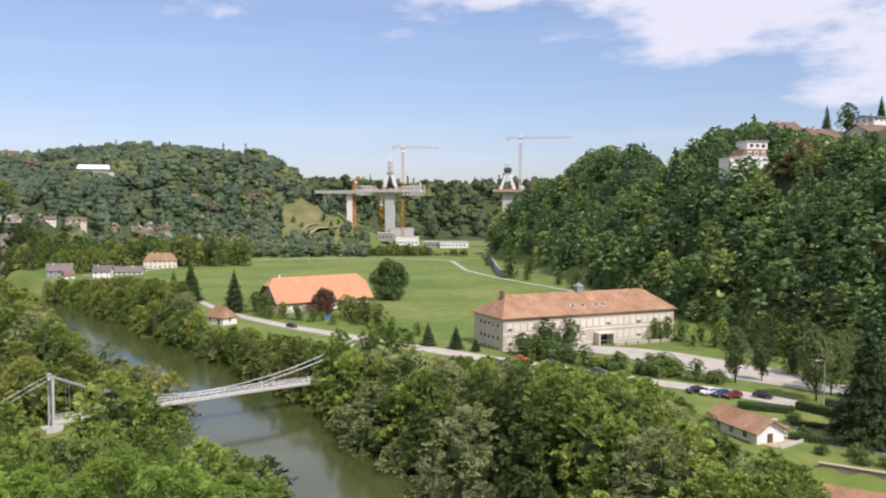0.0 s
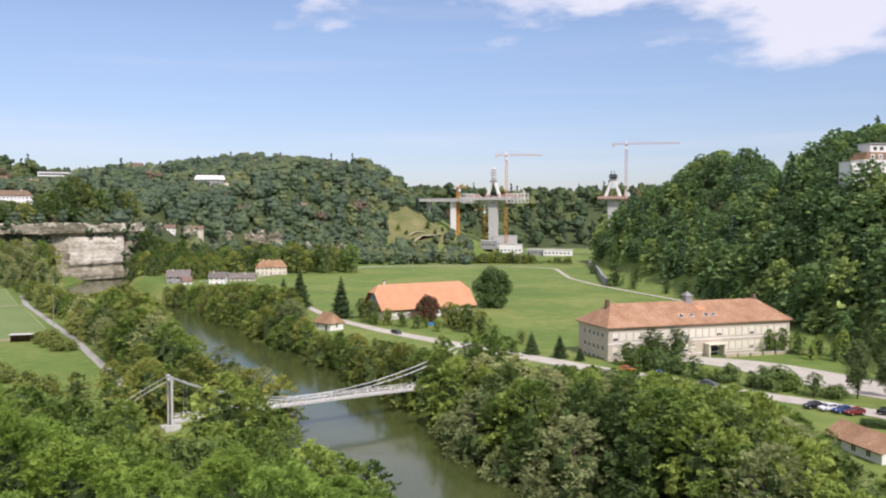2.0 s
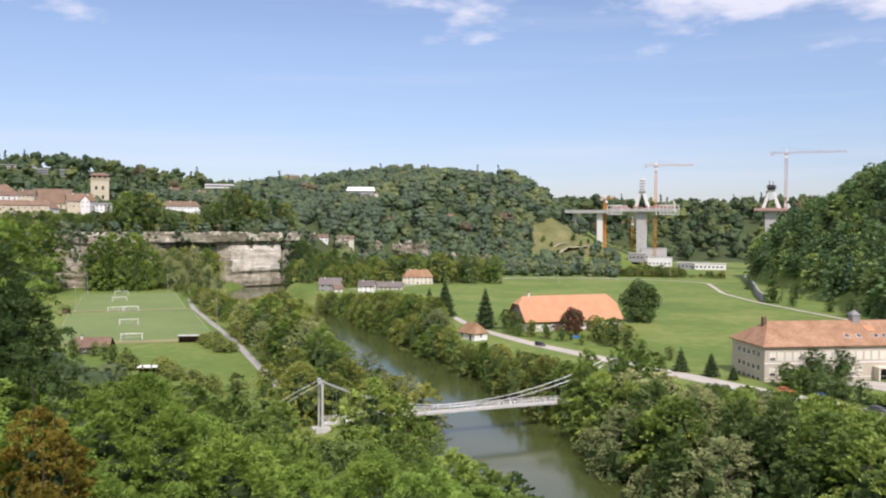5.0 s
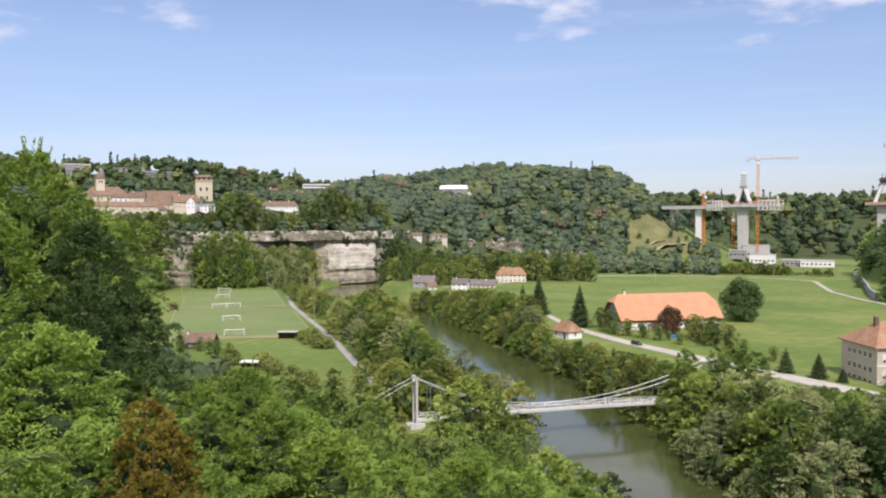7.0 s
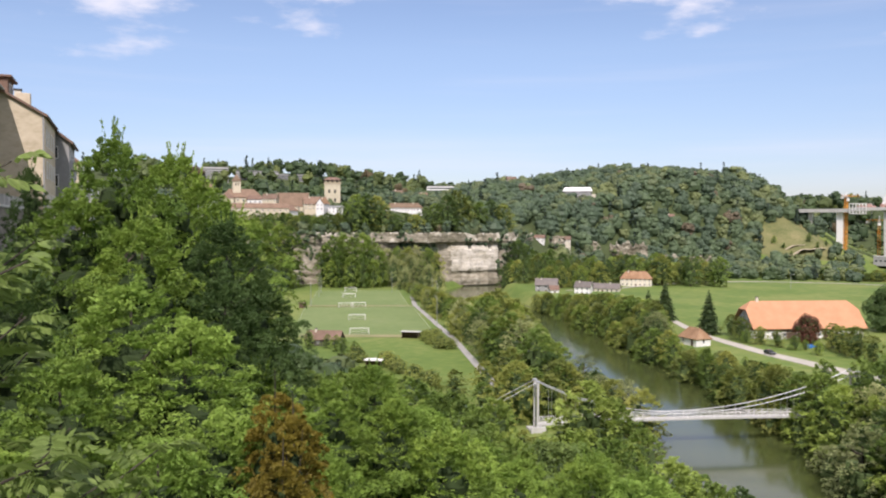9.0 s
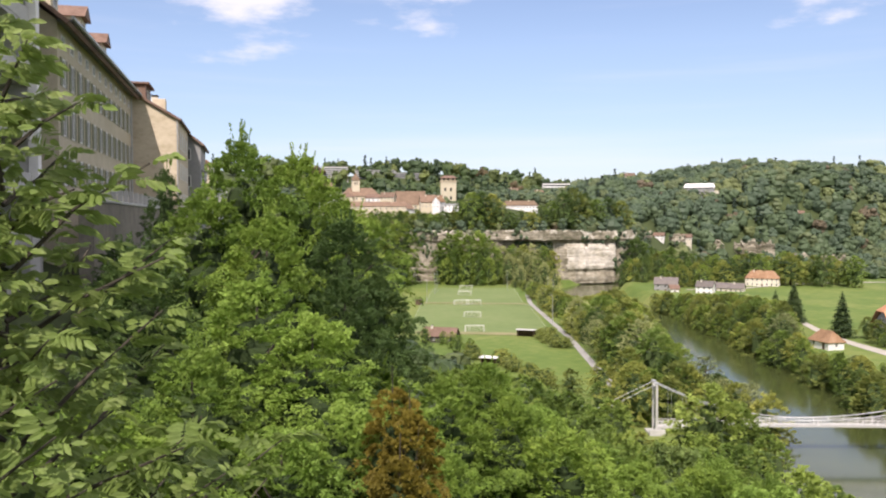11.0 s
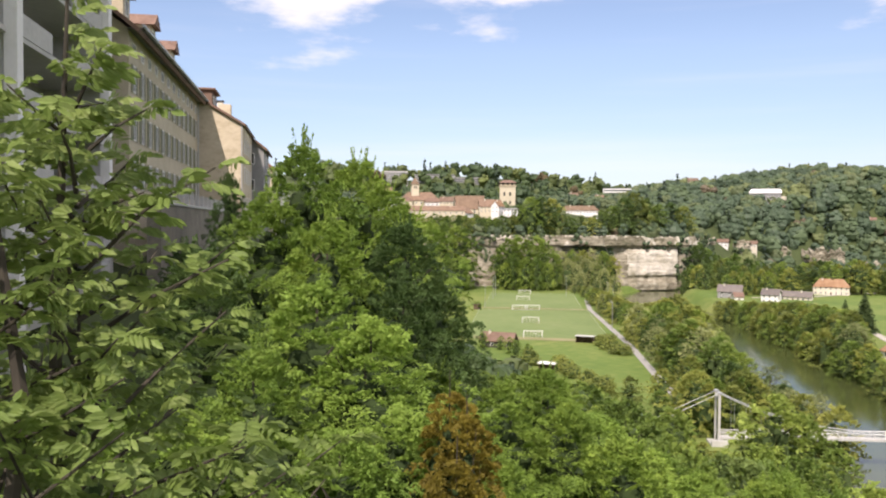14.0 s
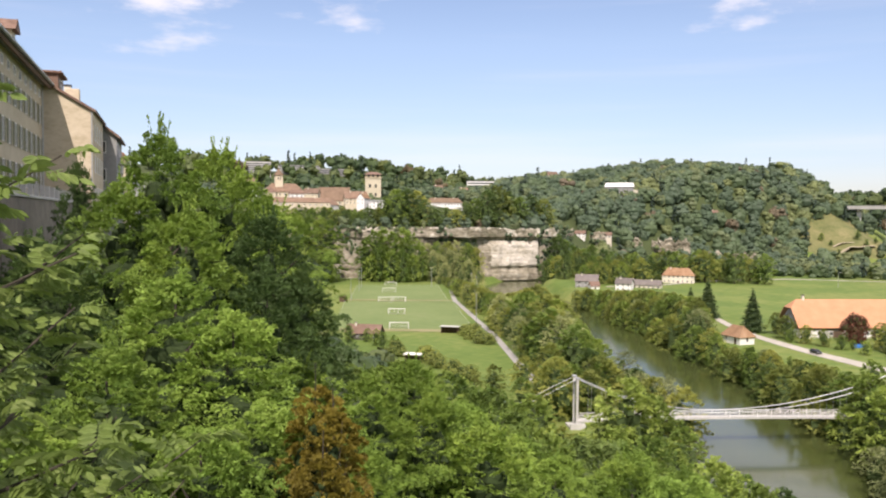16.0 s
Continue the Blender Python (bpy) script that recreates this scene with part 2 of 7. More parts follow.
CRANE_YELLOW = material("crane_orange", [(0.3, (0.55, 0.22, 0.03)), (0.7, (0.68, 0.30, 0.05))], scale=0.5, rough=0.6)
CRANE_GREY = material("crane_grey_red", [(0.3, (0.40, 0.24, 0.20)), (0.7, (0.50, 0.33, 0.28))], scale=0.5, rough=0.6)
GLASS = material("window_glass", [(0.3, (0.02, 0.025, 0.03)), (0.7, (0.05, 0.06, 0.065))], scale=0.3, rough=0.08, specular=0.6)
GLASS.node_tree.nodes["Principled BSDF"].inputs["Roughness"].default_value = 0.1
DARK = material("dark_iron", [(0.3, (0.025, 0.025, 0.025)), (0.7, (0.05, 0.05, 0.05))], scale=2.0, rough=0.6)
FLOOR = material("forest_floor", [(0.3, (0.04, 0.056, 0.022)), (0.7, (0.075, 0.10, 0.035))], scale=0.1, rough=0.95, coords="World", second=8.0)
BLIND = material("cream_blind", [(0.3, (0.62, 0.58, 0.47)), (0.7, (0.72, 0.68, 0.56))], scale=0.6, rough=0.6, per_object=0.05)
SAND = material("bare_earth", [(0.3, (0.30, 0.25, 0.16)), (0.7, (0.48, 0.42, 0.30))], scale=0.08, rough=0.95, second=6.0, coords="World")
DARK_STONE = material("overgrown_dark_stone", [(0.3, (0.035, 0.045, 0.025)), (0.6, (0.09, 0.09, 0.07)), (0.75, (0.15, 0.14, 0.12))], scale=0.4, rough=0.95, second=6.0, bump=0.3, bump_scale=3.0)
TILE_OLD = material("weathered_clay_tile", [(0.3, (0.14, 0.095, 0.065)), (0.7, (0.26, 0.175, 0.12))], scale=0.3, rough=0.85, second=7.0, per_object=0.12)
ROOF_GREY = material("grey_brown_tile", [(0.3, (0.11, 0.098, 0.09)), (0.7, (0.20, 0.175, 0.155))], scale=0.4, rough=0.85, second=8.0, per_object=0.12)
CHALK = material("worn_chalk_line", [(0.3, (0.30, 0.33, 0.22)), (0.7, (0.50, 0.51, 0.43))], scale=0.3, rough=0.95, coords="World")

# ---- terrain ----
def smooth(a, b, v):
    k = np.clip((v - a) / (b - a), 0.0, 1.0)
    return k * k * (3 - 2 * k)


def to_line(pts, x, y):
    """Distance to a polyline, positive on its left when walking along it."""
    best, side = np.full(np.shape(x), 1e9), np.ones(np.shape(x))
    for (ax, ay), (bx, by) in zip(pts[:-1], pts[1:]):
        dx, dy = bx - ax, by - ay
        k = np.clip(((x - ax) * dx + (y - ay) * dy) / (dx * dx + dy * dy), 0, 1)
        d = np.hypot(x - ax - k * dx, y - ay - k * dy)
        s = np.sign(dx * (y - ay) - dy * (x - ax))
        near = d < best - 1e-9
        best, side = np.where(near, d, best), np.where(near, np.where(s == 0, 1, s), side)
    return best * side


def at(az, d):
    """Plan place at an azimuth left of +y and a distance."""
    a = radians(az)
    return (-d * math.sin(a), d * math.cos(a))


RIVER = [(95, -300), (60, -60), (22, 60), (-4, 120), (-26, 150), (-47, 190), (-84, 240), (-128, 300), (-176, 362), (-236, 428), (-284, 490), (-300, 560),
         (-245, 650), (-150, 715), (-40, 770), (90, 850), (300, 1000), (700, 1200)]
LEFT_FOOT = [(80, -300), (45, 0), (15, 60), (-22, 100), (-70, 128), (-125, 152), (-205, 205), (-275, 275), (-350, 375), (-415, 465), (-490, 560), (-800, 700)]
CLIFF_FOOT = [at(70, 700), at(48, 600), at(42, 590), at(37.5, 592), at(34, 600), at(30.5, 628), at(27, 650), at(23, 720), at(17, 790), at(11.5, 850), at(8.5, 960), at(7.5, 1200), at(7, 2500)]
RIGHT_FOOT = [(330, -200), (165, 90), (120, 150), (104, 205), (96, 270), (84, 340), (76, 403), (62, 520), (40, 640), (34, 700), (60, 770), (180, 860), (500, 1100), (1500, 1700)]
_rng = np.random.default_rng(3)
_waves = [(_rng.uniform(0, 2 * math.pi), _rng.uniform(0, 2 * math.pi), 2 * math.pi / L, A) for L, A in ((300, 3.0), (170, 2.2), (110, 1.8), (70, 1.3), (45, 0.9), (26, 0.5), (15, 0.3))]


def ripple(x, y):
    return sum(A * np.sin(k * (x * math.cos(a) + y * math.sin(a)) + p) for a, p, k, A in _waves)


def bump(x, y, az, d, wide, high):
    cx, cy = at(az, d)
    return high * np.exp(-((x - cx) ** 2 + (y - cy) ** 2) / (2 * wide * wide))


def height(x, y):
    x, y = np.asarray(x, float), np.asarray(y, float)
    rv = to_line(RIVER, x, y)
    lf, cl, rf = to_line(LEFT_FOOT, x, y), to_line(CLIFF_FOOT, x, y), -to_line(RIGHT_FOOT, x, y)
    rip = ripple(x, y)
    z = 2.0 * smooth(0, 30, -rv) - 6.0 * smooth(600, 1100, y)
    # the garden by the lane stands on a terrace above the bankside wood
    z = z - 4.0 * smooth(-0.5, 5.5, -0.54 * (x - 60) - 0.84 * (y - 134.5)) * smooth(-16, -8, 0.84 * (x - 60) - 0.54 * (y - 134.5)) * smooth(92, 104, y)
    z = np.where(np.abs(rv) < 40, np.minimum(z, -7.5 + np.abs(rv) * 0 + (z + 7.5) * smooth(15, 26, np.abs(rv))), z)
    left = 45 * smooth(-4, 95, lf) + 0.02 * np.clip(lf - 92, 0, 900) + 0.35 * rip * smooth(5, 60, lf)
    az = np.degrees(np.arctan2(-x, y))
    town = 36 * (smooth(0, 9, cl) * smooth(25, 29, az) + smooth(-12, 75, cl) * smooth(29, 25, az)) + 26 * smooth(20, 190, cl) + 0.03 * np.clip(cl - 190, 0, 1500) + 0.6 * rip * smooth(15, 90, cl)
    town = town + (bump(x, y, 13.6, 970, 120, 35) + bump(x, y, 22, 930, 100, 15)) * smooth(10, 80, cl)
    right = 70 * (1 - np.exp(-np.clip(rf, 0, 1e4) / 62)) + 0.02 * np.clip(rf - 150, 0, 1200) + 0.8 * rip * smooth(10, 80, rf)
    right = right + (bump(x, y, -10.6, 590, 48, 26) + bump(x, y, -19, 480, 60, 10) + bump(x, y, -27, 420, 90, 14)) * smooth(5, 60, rf)
    right = right + (bump(x, y, -6.5, 650, 30, 14) + bump(x, y, -15.5, 540, 42, -20)) * smooth(0, 14, rf)
    far = (62 + 62 * smooth(22, 42, az)) * smooth(1150, 1500, np.hypot(x, y)) + 1.2 * rip * smooth(1150, 1500, np.hypot(x, y))
    knoll = bump(x, y, 9.6, 935, 32, 42) + bump(x, y, 7.2, 885, 20, 14)
    knoll = np.maximum(knoll, bump(x, y, 13.2, 1010, 72, 96))
    hill = np.maximum.reduce([knoll, np.where(lf > -6, left, 0), np.where(cl > -12, town, 0), np.where(rf > 0, right, 0), far])
    return np.maximum(z + np.where(hill > 0.5, hill * smooth(0, 3, hill), 0), np.where(hill > 4, hill, -99))


def spaced(stops):
    out = [stops[0][0]]
    for (a, _), (b, step) in zip(stops[:-1], stops[1:]):
        n = max(1, round((b - a) / step))
        out += [a + (b - a) * (i + 1) / n for i in range(n)]
    return np.array(out)


def mesh_from(name, verts, faces, mats, smooth_shade=False):
    me = bpy.data.meshes.new(name)
    verts, faces = np.asarray(verts, np.float32), np.asarray(faces, np.int32)
    k = faces.shape[1]
    me.vertices.add(len(verts))
    me.vertices.foreach_set("co", verts.ravel())
    me.loops.add(faces.size)
    me.loops.foreach_set("vertex_index", faces.ravel())
    me.polygons.add(len(faces))
    me.polygons.foreach_set("loop_start", np.arange(0, faces.size, k, dtype=np.int32))
    me.polygons.foreach_set("use_smooth", np.full(len(faces), smooth_shade))
    for m in (mats if isinstance(mats, (list, tuple)) else [mats]):
        me.materials.append(m)
    me.update(calc_edges=True)
    return me


def grid_faces(nx, ny):
    i = np.arange(nx - 1)[None, :] + (np.arange(ny - 1) * nx)[:, None]
    i = i.ravel()
    return np.stack([i, i + 1, i + 1 + nx, i + nx], 1)


gx = spaced([(-4500, 0), (-1500, 300), (-700, 40), (-430, 9), (140, 3.5), (260, 8), (700, 40), (1500, 200), (4500, 400)])
gy = spaced([(-900, 0), (-60, 60), (10, 10), (420, 3.5), (720, 4.5), (1000, 12), (1700, 40), (4600, 250)])
GX, GY = np.meshgrid(gx, gy)
GZ = height(GX, GY)
ground_mesh = mesh_from("ground", np.stack([GX, GY, GZ], -1).reshape(-1, 3), grid_faces(len(gx), len(gy)), [GRASS, ROCK, FLOOR, HAY], True)
slope = np.hypot(*np.gradient(GZ, gy, gx))
_f = grid_faces(len(gx), len(gy))
_cl = to_line(CLIFF_FOOT, GX, GY).ravel()[_f].mean(1)
_st = slope.ravel()[_f].max(1)
_mi = ((_cl > -8) & (_cl < 22) & (_st > 1.1)).astype(np.int32)
_q = np.stack([GX, GY], -1).reshape(-1, 2)[_f].mean(1)
_wood = (-to_line(RIGHT_FOOT, _q[:, 0], _q[:, 1]) > 16) | (to_line(LEFT_FOOT, _q[:, 0], _q[:, 1]) > 12) | (_cl > 8) | (np.hypot(_q[:, 0], _q[:, 1]) > 1100)
_mi = np.where((_mi == 0) & _wood, 2, _mi).astype(np.int32)
_mi = np.where(np.hypot((_q[:, 0] + 138) / 42, (_q[:, 1] - 893) / 54) < 1, 3, _mi)
_mi = _mi.astype(np.int32)
ground_mesh.polygons.foreach_set("material_index", _mi)
ground = tagged(new("ground", ground_mesh), "green valley meadows and wooded hillsides of a river valley", "ground", kind="structure")

_w = []
_wf = []
for i, (px, py) in enumerate(RIVER):
    a = RIVER[max(0, i - 1)]
    b = RIVER[min(len(RIVER) - 1, i + 1)]
    t_ = Vector((b[0] - a[0], b[1] - a[1])).normalized()
    for s in (-32, -16, 0, 16, 32):
        _w.append((px - t_.y * s, py + t_.x * s, -4.0))
    if i:
        for k in range(4):
            _wf.append((5 * i - 5 + k, 5 * i - 4 + k, 5 * i + 1 + k, 5 * i + k))
water = tagged(new("water", mesh_from("water", _w, _wf, WATER, True)), "calm olive-green river between wooded banks", "river", kind="structure")

# ---- trees ----
def rhombi(c, n, up, size, rng, slim=0.6):
    """Leaf-shaped quads at the places c, facing n, with the long side near up."""
    k = len(c)
    n = n / np.linalg.norm(n, axis=1, keepdims=True)
    u = up - (up * n).sum(1, keepdims=True) * n
    u = u / np.maximum(np.linalg.norm(u, axis=1, keepdims=True), 1e-6)
    v = np.cross(n, u)
    s = (size * rng.uniform(0.6, 1.35, k))[:, None]
    a = rng.uniform(-0.25, 0.25, (k, 1))
    q = np.stack([c - u * s, c + v * s * slim + u * s * a + n * s * 0.18, c + u * s, c - v * s * slim + u * s * a + n * s * 0.18], 1)
    return q.reshape(-1, 3), np.arange(4 * k).reshape(-1, 4)


_CUBE = np.array([(x, y, z) for z in (-1, 1) for y in (-1, 1) for x in (-1, 1)], float)
_CUBE_F = np.array([(0, 2, 3, 1), (4, 5, 7, 6), (0, 1, 5, 4), (2, 6, 7, 3), (0, 4, 6, 2), (1, 3, 7, 5)])


def blobs(centres, radii, cells=2):
    g = np.linspace(-1, 1, cells + 1)
    v, f = [], []
    for (ax, s) in ((0, 1), (0, -1), (1, 1), (1, -1), (2, 1), (2, -1)):
        for j in range(cells):
            for i in range(cells):
                q = []
                for (di, dj) in ((0, 0), (1, 0), (1, 1), (0, 1)):
                    p = [0, 0, 0]
                    p[ax], p[(ax + 1) % 3], p[(ax + 2) % 3] = s, g[i + di], g[j + dj]
                    q.append(p)
                f.append(range(len(v), len(v) + 4))
                v += q if s > 0 else q[::-1]
    v, f = np.array(v, float), np.array([list(x) for x in f])
    v /= np.linalg.norm(v, axis=1, keepdims=True)
    V = (v[None] * np.asarray(radii)[:, None, None] + np.asarray(centres)[:, None]).reshape(-1, 3)
    F = (f[None] + (np.arange(len(centres)) * len(v))[:, None, None]).reshape(-1, 4)
    return V, F


def join(*parts_):
    vs, fs, k = [], [], 0
    for v, f in parts_:
        vs.append(v)
        fs.append(f + k)
        k += len(v)
    return np.concatenate(vs), np.concatenate(fs)


def broad_crown(seed, R, H, base, clumps, cards, size, droop=0.0, slim=0.6, wild=0.5, cells=2, lump_size=1.0, shoots=0, jitter=0.6, inner=0.66, flat=0.85, shell=(0.35, 0.78), lift=0.35):
    """A crown of leaves on clumps that fill an uneven egg from base to H."""
    rng = np.random.default_rng(seed)
    mid, half = (base + H) / 2, (H - base) / 2
    d = rng.normal(size=(clumps, 3))
    d /= np.linalg.norm(d, axis=1, keepdims=True)
    rad = rng.uniform(*shell, clumps)[:, None]
    c = d * rad * np.array([R, R, half])
    taper = 1 - 0.28 * (c[:, 2:3] / half)
    c[:, :2] *= taper
    c += np.array([0, 0, mid])
    c[0] = (0, 0, mid)
    r = rng.uniform(0.26, 0.44, clumps) * min(R, half * 1.2) * lump_size
    r[0] = 0.55 * min(R, half)
    w = r ** 2 / (r ** 2).sum()
    which = rng.choice(clumps, cards, p=w)
    n = rng.normal(size=(cards, 3))
    n /= np.linalg.norm(n, axis=1, keepdims=True)
    out = c[which] - np.array([0, 0, mid])
    out = out / np.maximum(np.linalg.norm(out, axis=1, keepdims=True), 1e-6)
    n = n + 0.45 * out + np.array([0, 0, 0.25])
    n /= np.linalg.norm(n, axis=1, keepdims=True)
    lump = 1 + wild * 0.5 * (rng.random(cards) - 0.35)
    p = c[which] + n * (r[which] * lump)[:, None] * np.array([1, 1, flat])
    p[:, 2] -= droop * rng.random(cards) * r[which]
    face = n + jitter * rng.normal(size=(cards, 3)) + np.array([0, 0, lift])
    up = rng.normal(size=(cards, 3)) + np.array([0, 0, -2.5 * droop])
    leaves = rhombi(p, face, up, size, rng, slim)
    if shoots:
        k = shoots * 26
        b = rng.choice(np.argsort(-c[:, 2])[:max(6, clumps // 4)], shoots)
        rise = rng.random(k)
        own = np.repeat(np.arange(shoots), 26)
        tip = rng.uniform(0.6, 1.4, shoots)
        sp = c[b][own] + np.array([0, 0, 1.0]) * (r[b][own] * 0.6 + rise * tip[own])[:, None] + rng.normal(size=(k, 3)) * 0.13 * (1.1 - rise)[:, None]
        leaves = join(leaves, rhombi(sp, rng.normal(size=(k, 3)), rng.normal(size=(k, 3)) + np.array([0, 0, 1.6]), size * 0.8, rng, slim))
    # cores close the clumps and carry the painted inner shade
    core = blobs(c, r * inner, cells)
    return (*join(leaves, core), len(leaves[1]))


def wood_crown(seed, R, H, base, clumps, cards, size, cells=2):
    """A crown seen from afar: many rough lumps over an uneven dome, with sprays standing off them."""
    rng = np.random.default_rng(seed)
    mid, half = (base + H) / 2, (H - base) / 2
    d = rng.normal(size=(clumps, 3))
    d[:, 2] = np.abs(d[:, 2]) * np.where(rng.random(clumps) < 0.72, 1, -1)
    d /= np.linalg.norm(d, axis=1, keepdims=True)
    c = d * rng.uniform(0.5, 0.8, clumps)[:, None] * np.array([R, R, half]) * (1 - 0.18 * d[:, 2:3])
    c += np.array([0, 0, mid])
    c[0] = (0, 0, mid - 0.1 * half)
    r = rng.uniform(0.20, 0.38, clumps) * R
    r[0] = 0.72 * R
    v, f = blobs(c, r, cells)
    own = np.repeat(np.arange(clumps), len(v) // clumps)
    w = np.sin(v[:, 0] * 2.3 + seed) * np.sin(v[:, 1] * 2.1 + 1.7 * seed) * np.sin(v[:, 2] * 2.6) + 0.6 * np.sin(v[:, 0] * 5.1) * np.sin(v[:, 1] * 4.7 + seed) * np.cos(v[:, 2] * 5.3)
    v = c[own] + (v - c[own]) * (1 + 0.24 * w)[:, None]
    which = rng.integers(1, clumps, cards)
    n = rng.normal(size=(cards, 3)) + 0.6 * d[which] + np.array([0, 0, 0.35])
    n /= np.linalg.norm(n, axis=1, keepdims=True)
    lv = rhombi(c[which] + n * (r[which] * rng.uniform(0.95, 1.2, cards))[:, None], n + 0.35 * rng.normal(size=(cards, 3)), rng.normal(size=(cards, 3)), size, rng, 0.6)
    return (*join(lv, (v, f)), len(lv[1]) + len(f))


def spray_crown(seed, R, H, base, sprays, per, size, slim=0.42, droop=0.3, reach=0.34, inner=0.48, wide_at=0.36, cores=30, shoots=0, cells=1):
    """A crown of leafy sprays in tiers: twigs with leaves fan out from each bough's end, with shade-coloured cores in
    the hollows between them.
    """
    rng = np.random.default_rng(seed)
    k = rng.random(sprays) ** 0.85
    a = rng.uniform(0, 2 * math.pi, sprays)
    phase = rng.uniform(0, 6.28, 3)

    def girth(k, a):
        lobe = 1 + 0.16 * np.sin(3 * a + 6 * k + phase[0]) + 0.12 * np.sin(5 * a - 11 * k + phase[1]) + 0.10 * np.sin(17 * k + 2 * a + phase[2])
        return R * np.minimum(1, (k + 0.2) / (wide_at + 0.2)) ** 0.7 * np.clip(1 - k ** 3.0, 0.02, 1) ** 0.7 * lobe
    out = np.stack([np.cos(a), np.sin(a), np.zeros(sprays)], 1)
    start = girth(k, a) * rng.uniform(0.4, 0.84, sprays)
    p0 = out * start[:, None]
    p0[:, 2] = base + (H - base) * k * 0.94
    tilt = np.radians(-12 + 70 * k ** 1.6 + rng.normal(size=sprays) * 14)
    d = out * np.cos(tilt)[:, None] + np.array([0, 0, 1.0]) * np.sin(tilt)[:, None] + rng.normal(size=(sprays, 3)) * 0.12
    d /= np.linalg.norm(d, axis=1, keepdims=True)
    side = np.stack([-np.sin(a), np.cos(a), np.zeros(sprays)], 1)
    side = side + rng.normal(size=(sprays, 3)) * 0.3
    side -= (side * d).sum(1, keepdims=True) * d
    side /= np.linalg.norm(side, axis=1, keepdims=True)
    nrm = np.cross(d, side)
    L = R * reach * rng.uniform(0.65, 1.25, sprays) * (1 - 0.3 * k)
    n = sprays * per
    o = np.repeat(np.arange(sprays), per)
    node = np.floor(rng.random(n) ** 0.8 * 7) / 7
    sign = rng.integers(0, 3, n) - 1.0
    u = rng.random(n) ** 0.75
    arm = (0.58 * (1 - node) + 0.12) * u
    p = p0[o] + d[o] * (L[o] * (node + arm * np.where(sign == 0, 0.4, 0.62)))[:, None] + side[o] * (L[o] * arm * sign * 0.85)[:, None]
    run = node + 0.6 * arm
    p[:, 2] -= droop * L[o] * (run ** 2 + 0.5 * arm ** 2)
    p += nrm[o] * (L[o] * 0.05 * rng.normal(size=n))[:, None]
    axis = d[o] * 0.8 + side[o] * sign[:, None] + np.array([0, 0, -0.35]) + 0.35 * rng.normal(size=(n, 3))
    face = nrm[o] + 0.15 * out[o] + 0.36 * rng.normal(size=(n, 3))
    leaves = rhombi(p, face, axis, size, rng, slim)
    if shoots:
        m = shoots * 40
        own = np.repeat(np.arange(shoots), 40)
        sa, sr = rng.uniform(0, 6.28, shoots), R * rng.uniform(0, 0.30, shoots)
        rise = rng.random(m)
        foot = np.stack([np.cos(sa) * sr, np.sin(sa) * sr, base + (H - base) * (0.97 - 0.5 * sr / R)], 1)
        lean = np.stack([np.cos(sa), np.sin(sa), np.full(shoots, 3.2)], 1) * rng.uniform(0.28, 0.55, (shoots, 1))
        sp = foot[own] + lean[own] * rise[:, None] + rng.normal(size=(m, 3)) * 0.10 * (1.15 - rise)[:, None]
        leaves = join(leaves, rhombi(sp, rng.normal(size=(m, 3)), rng.normal(size=(m, 3)) + np.array([0, 0, 1.8]), size * 0.9, rng, slim))
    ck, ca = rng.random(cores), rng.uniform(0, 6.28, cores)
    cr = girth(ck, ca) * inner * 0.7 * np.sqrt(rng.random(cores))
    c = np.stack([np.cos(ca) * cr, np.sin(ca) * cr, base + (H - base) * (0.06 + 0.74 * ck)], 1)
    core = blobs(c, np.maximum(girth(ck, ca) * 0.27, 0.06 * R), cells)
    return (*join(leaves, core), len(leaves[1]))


def spruce_crown(seed, R, H, base, tiers, cards, size, cells=2):
    rng = np.random.default_rng(seed)
    k = np.sqrt(rng.random(cards))
    k = np.round(k * tiers) / tiers + rng.uniform(-0.35, 0.35, cards) / tiers
    k = np.clip(k, 0.01, 1)
    a = rng.uniform(0, 2 * math.pi, cards)
    arm = 0.82 + 0.18 * np.sin(a * 5 + k * 40 + seed)
    r = R * k * arm * np.sqrt(rng.uniform(0.25, 1, cards))
    z = H - (H - base) * k - 0.12 * r
    p = np.stack([r * np.cos(a), r * np.sin(a), z], 1)
    o = np.stack([np.cos(a), np.sin(a), np.full(cards, -0.35)], 1)
    n = np.stack([np.cos(a) * 0.5, np.sin(a) * 0.5, np.ones(cards)], 1) + 0.4 * rng.normal(size=(cards, 3))
    leaves = rhombi(p, n, o, size, rng, 0.45)
    zc = np.linspace(base + 0.5, H * 0.93, 7)
    core = blobs([(0, 0, q) for q in zc], [0.6 * R * (H - q) / (H - base) + 0.12 for q in zc], cells)
    return (*join(leaves, core), len(leaves[1]))


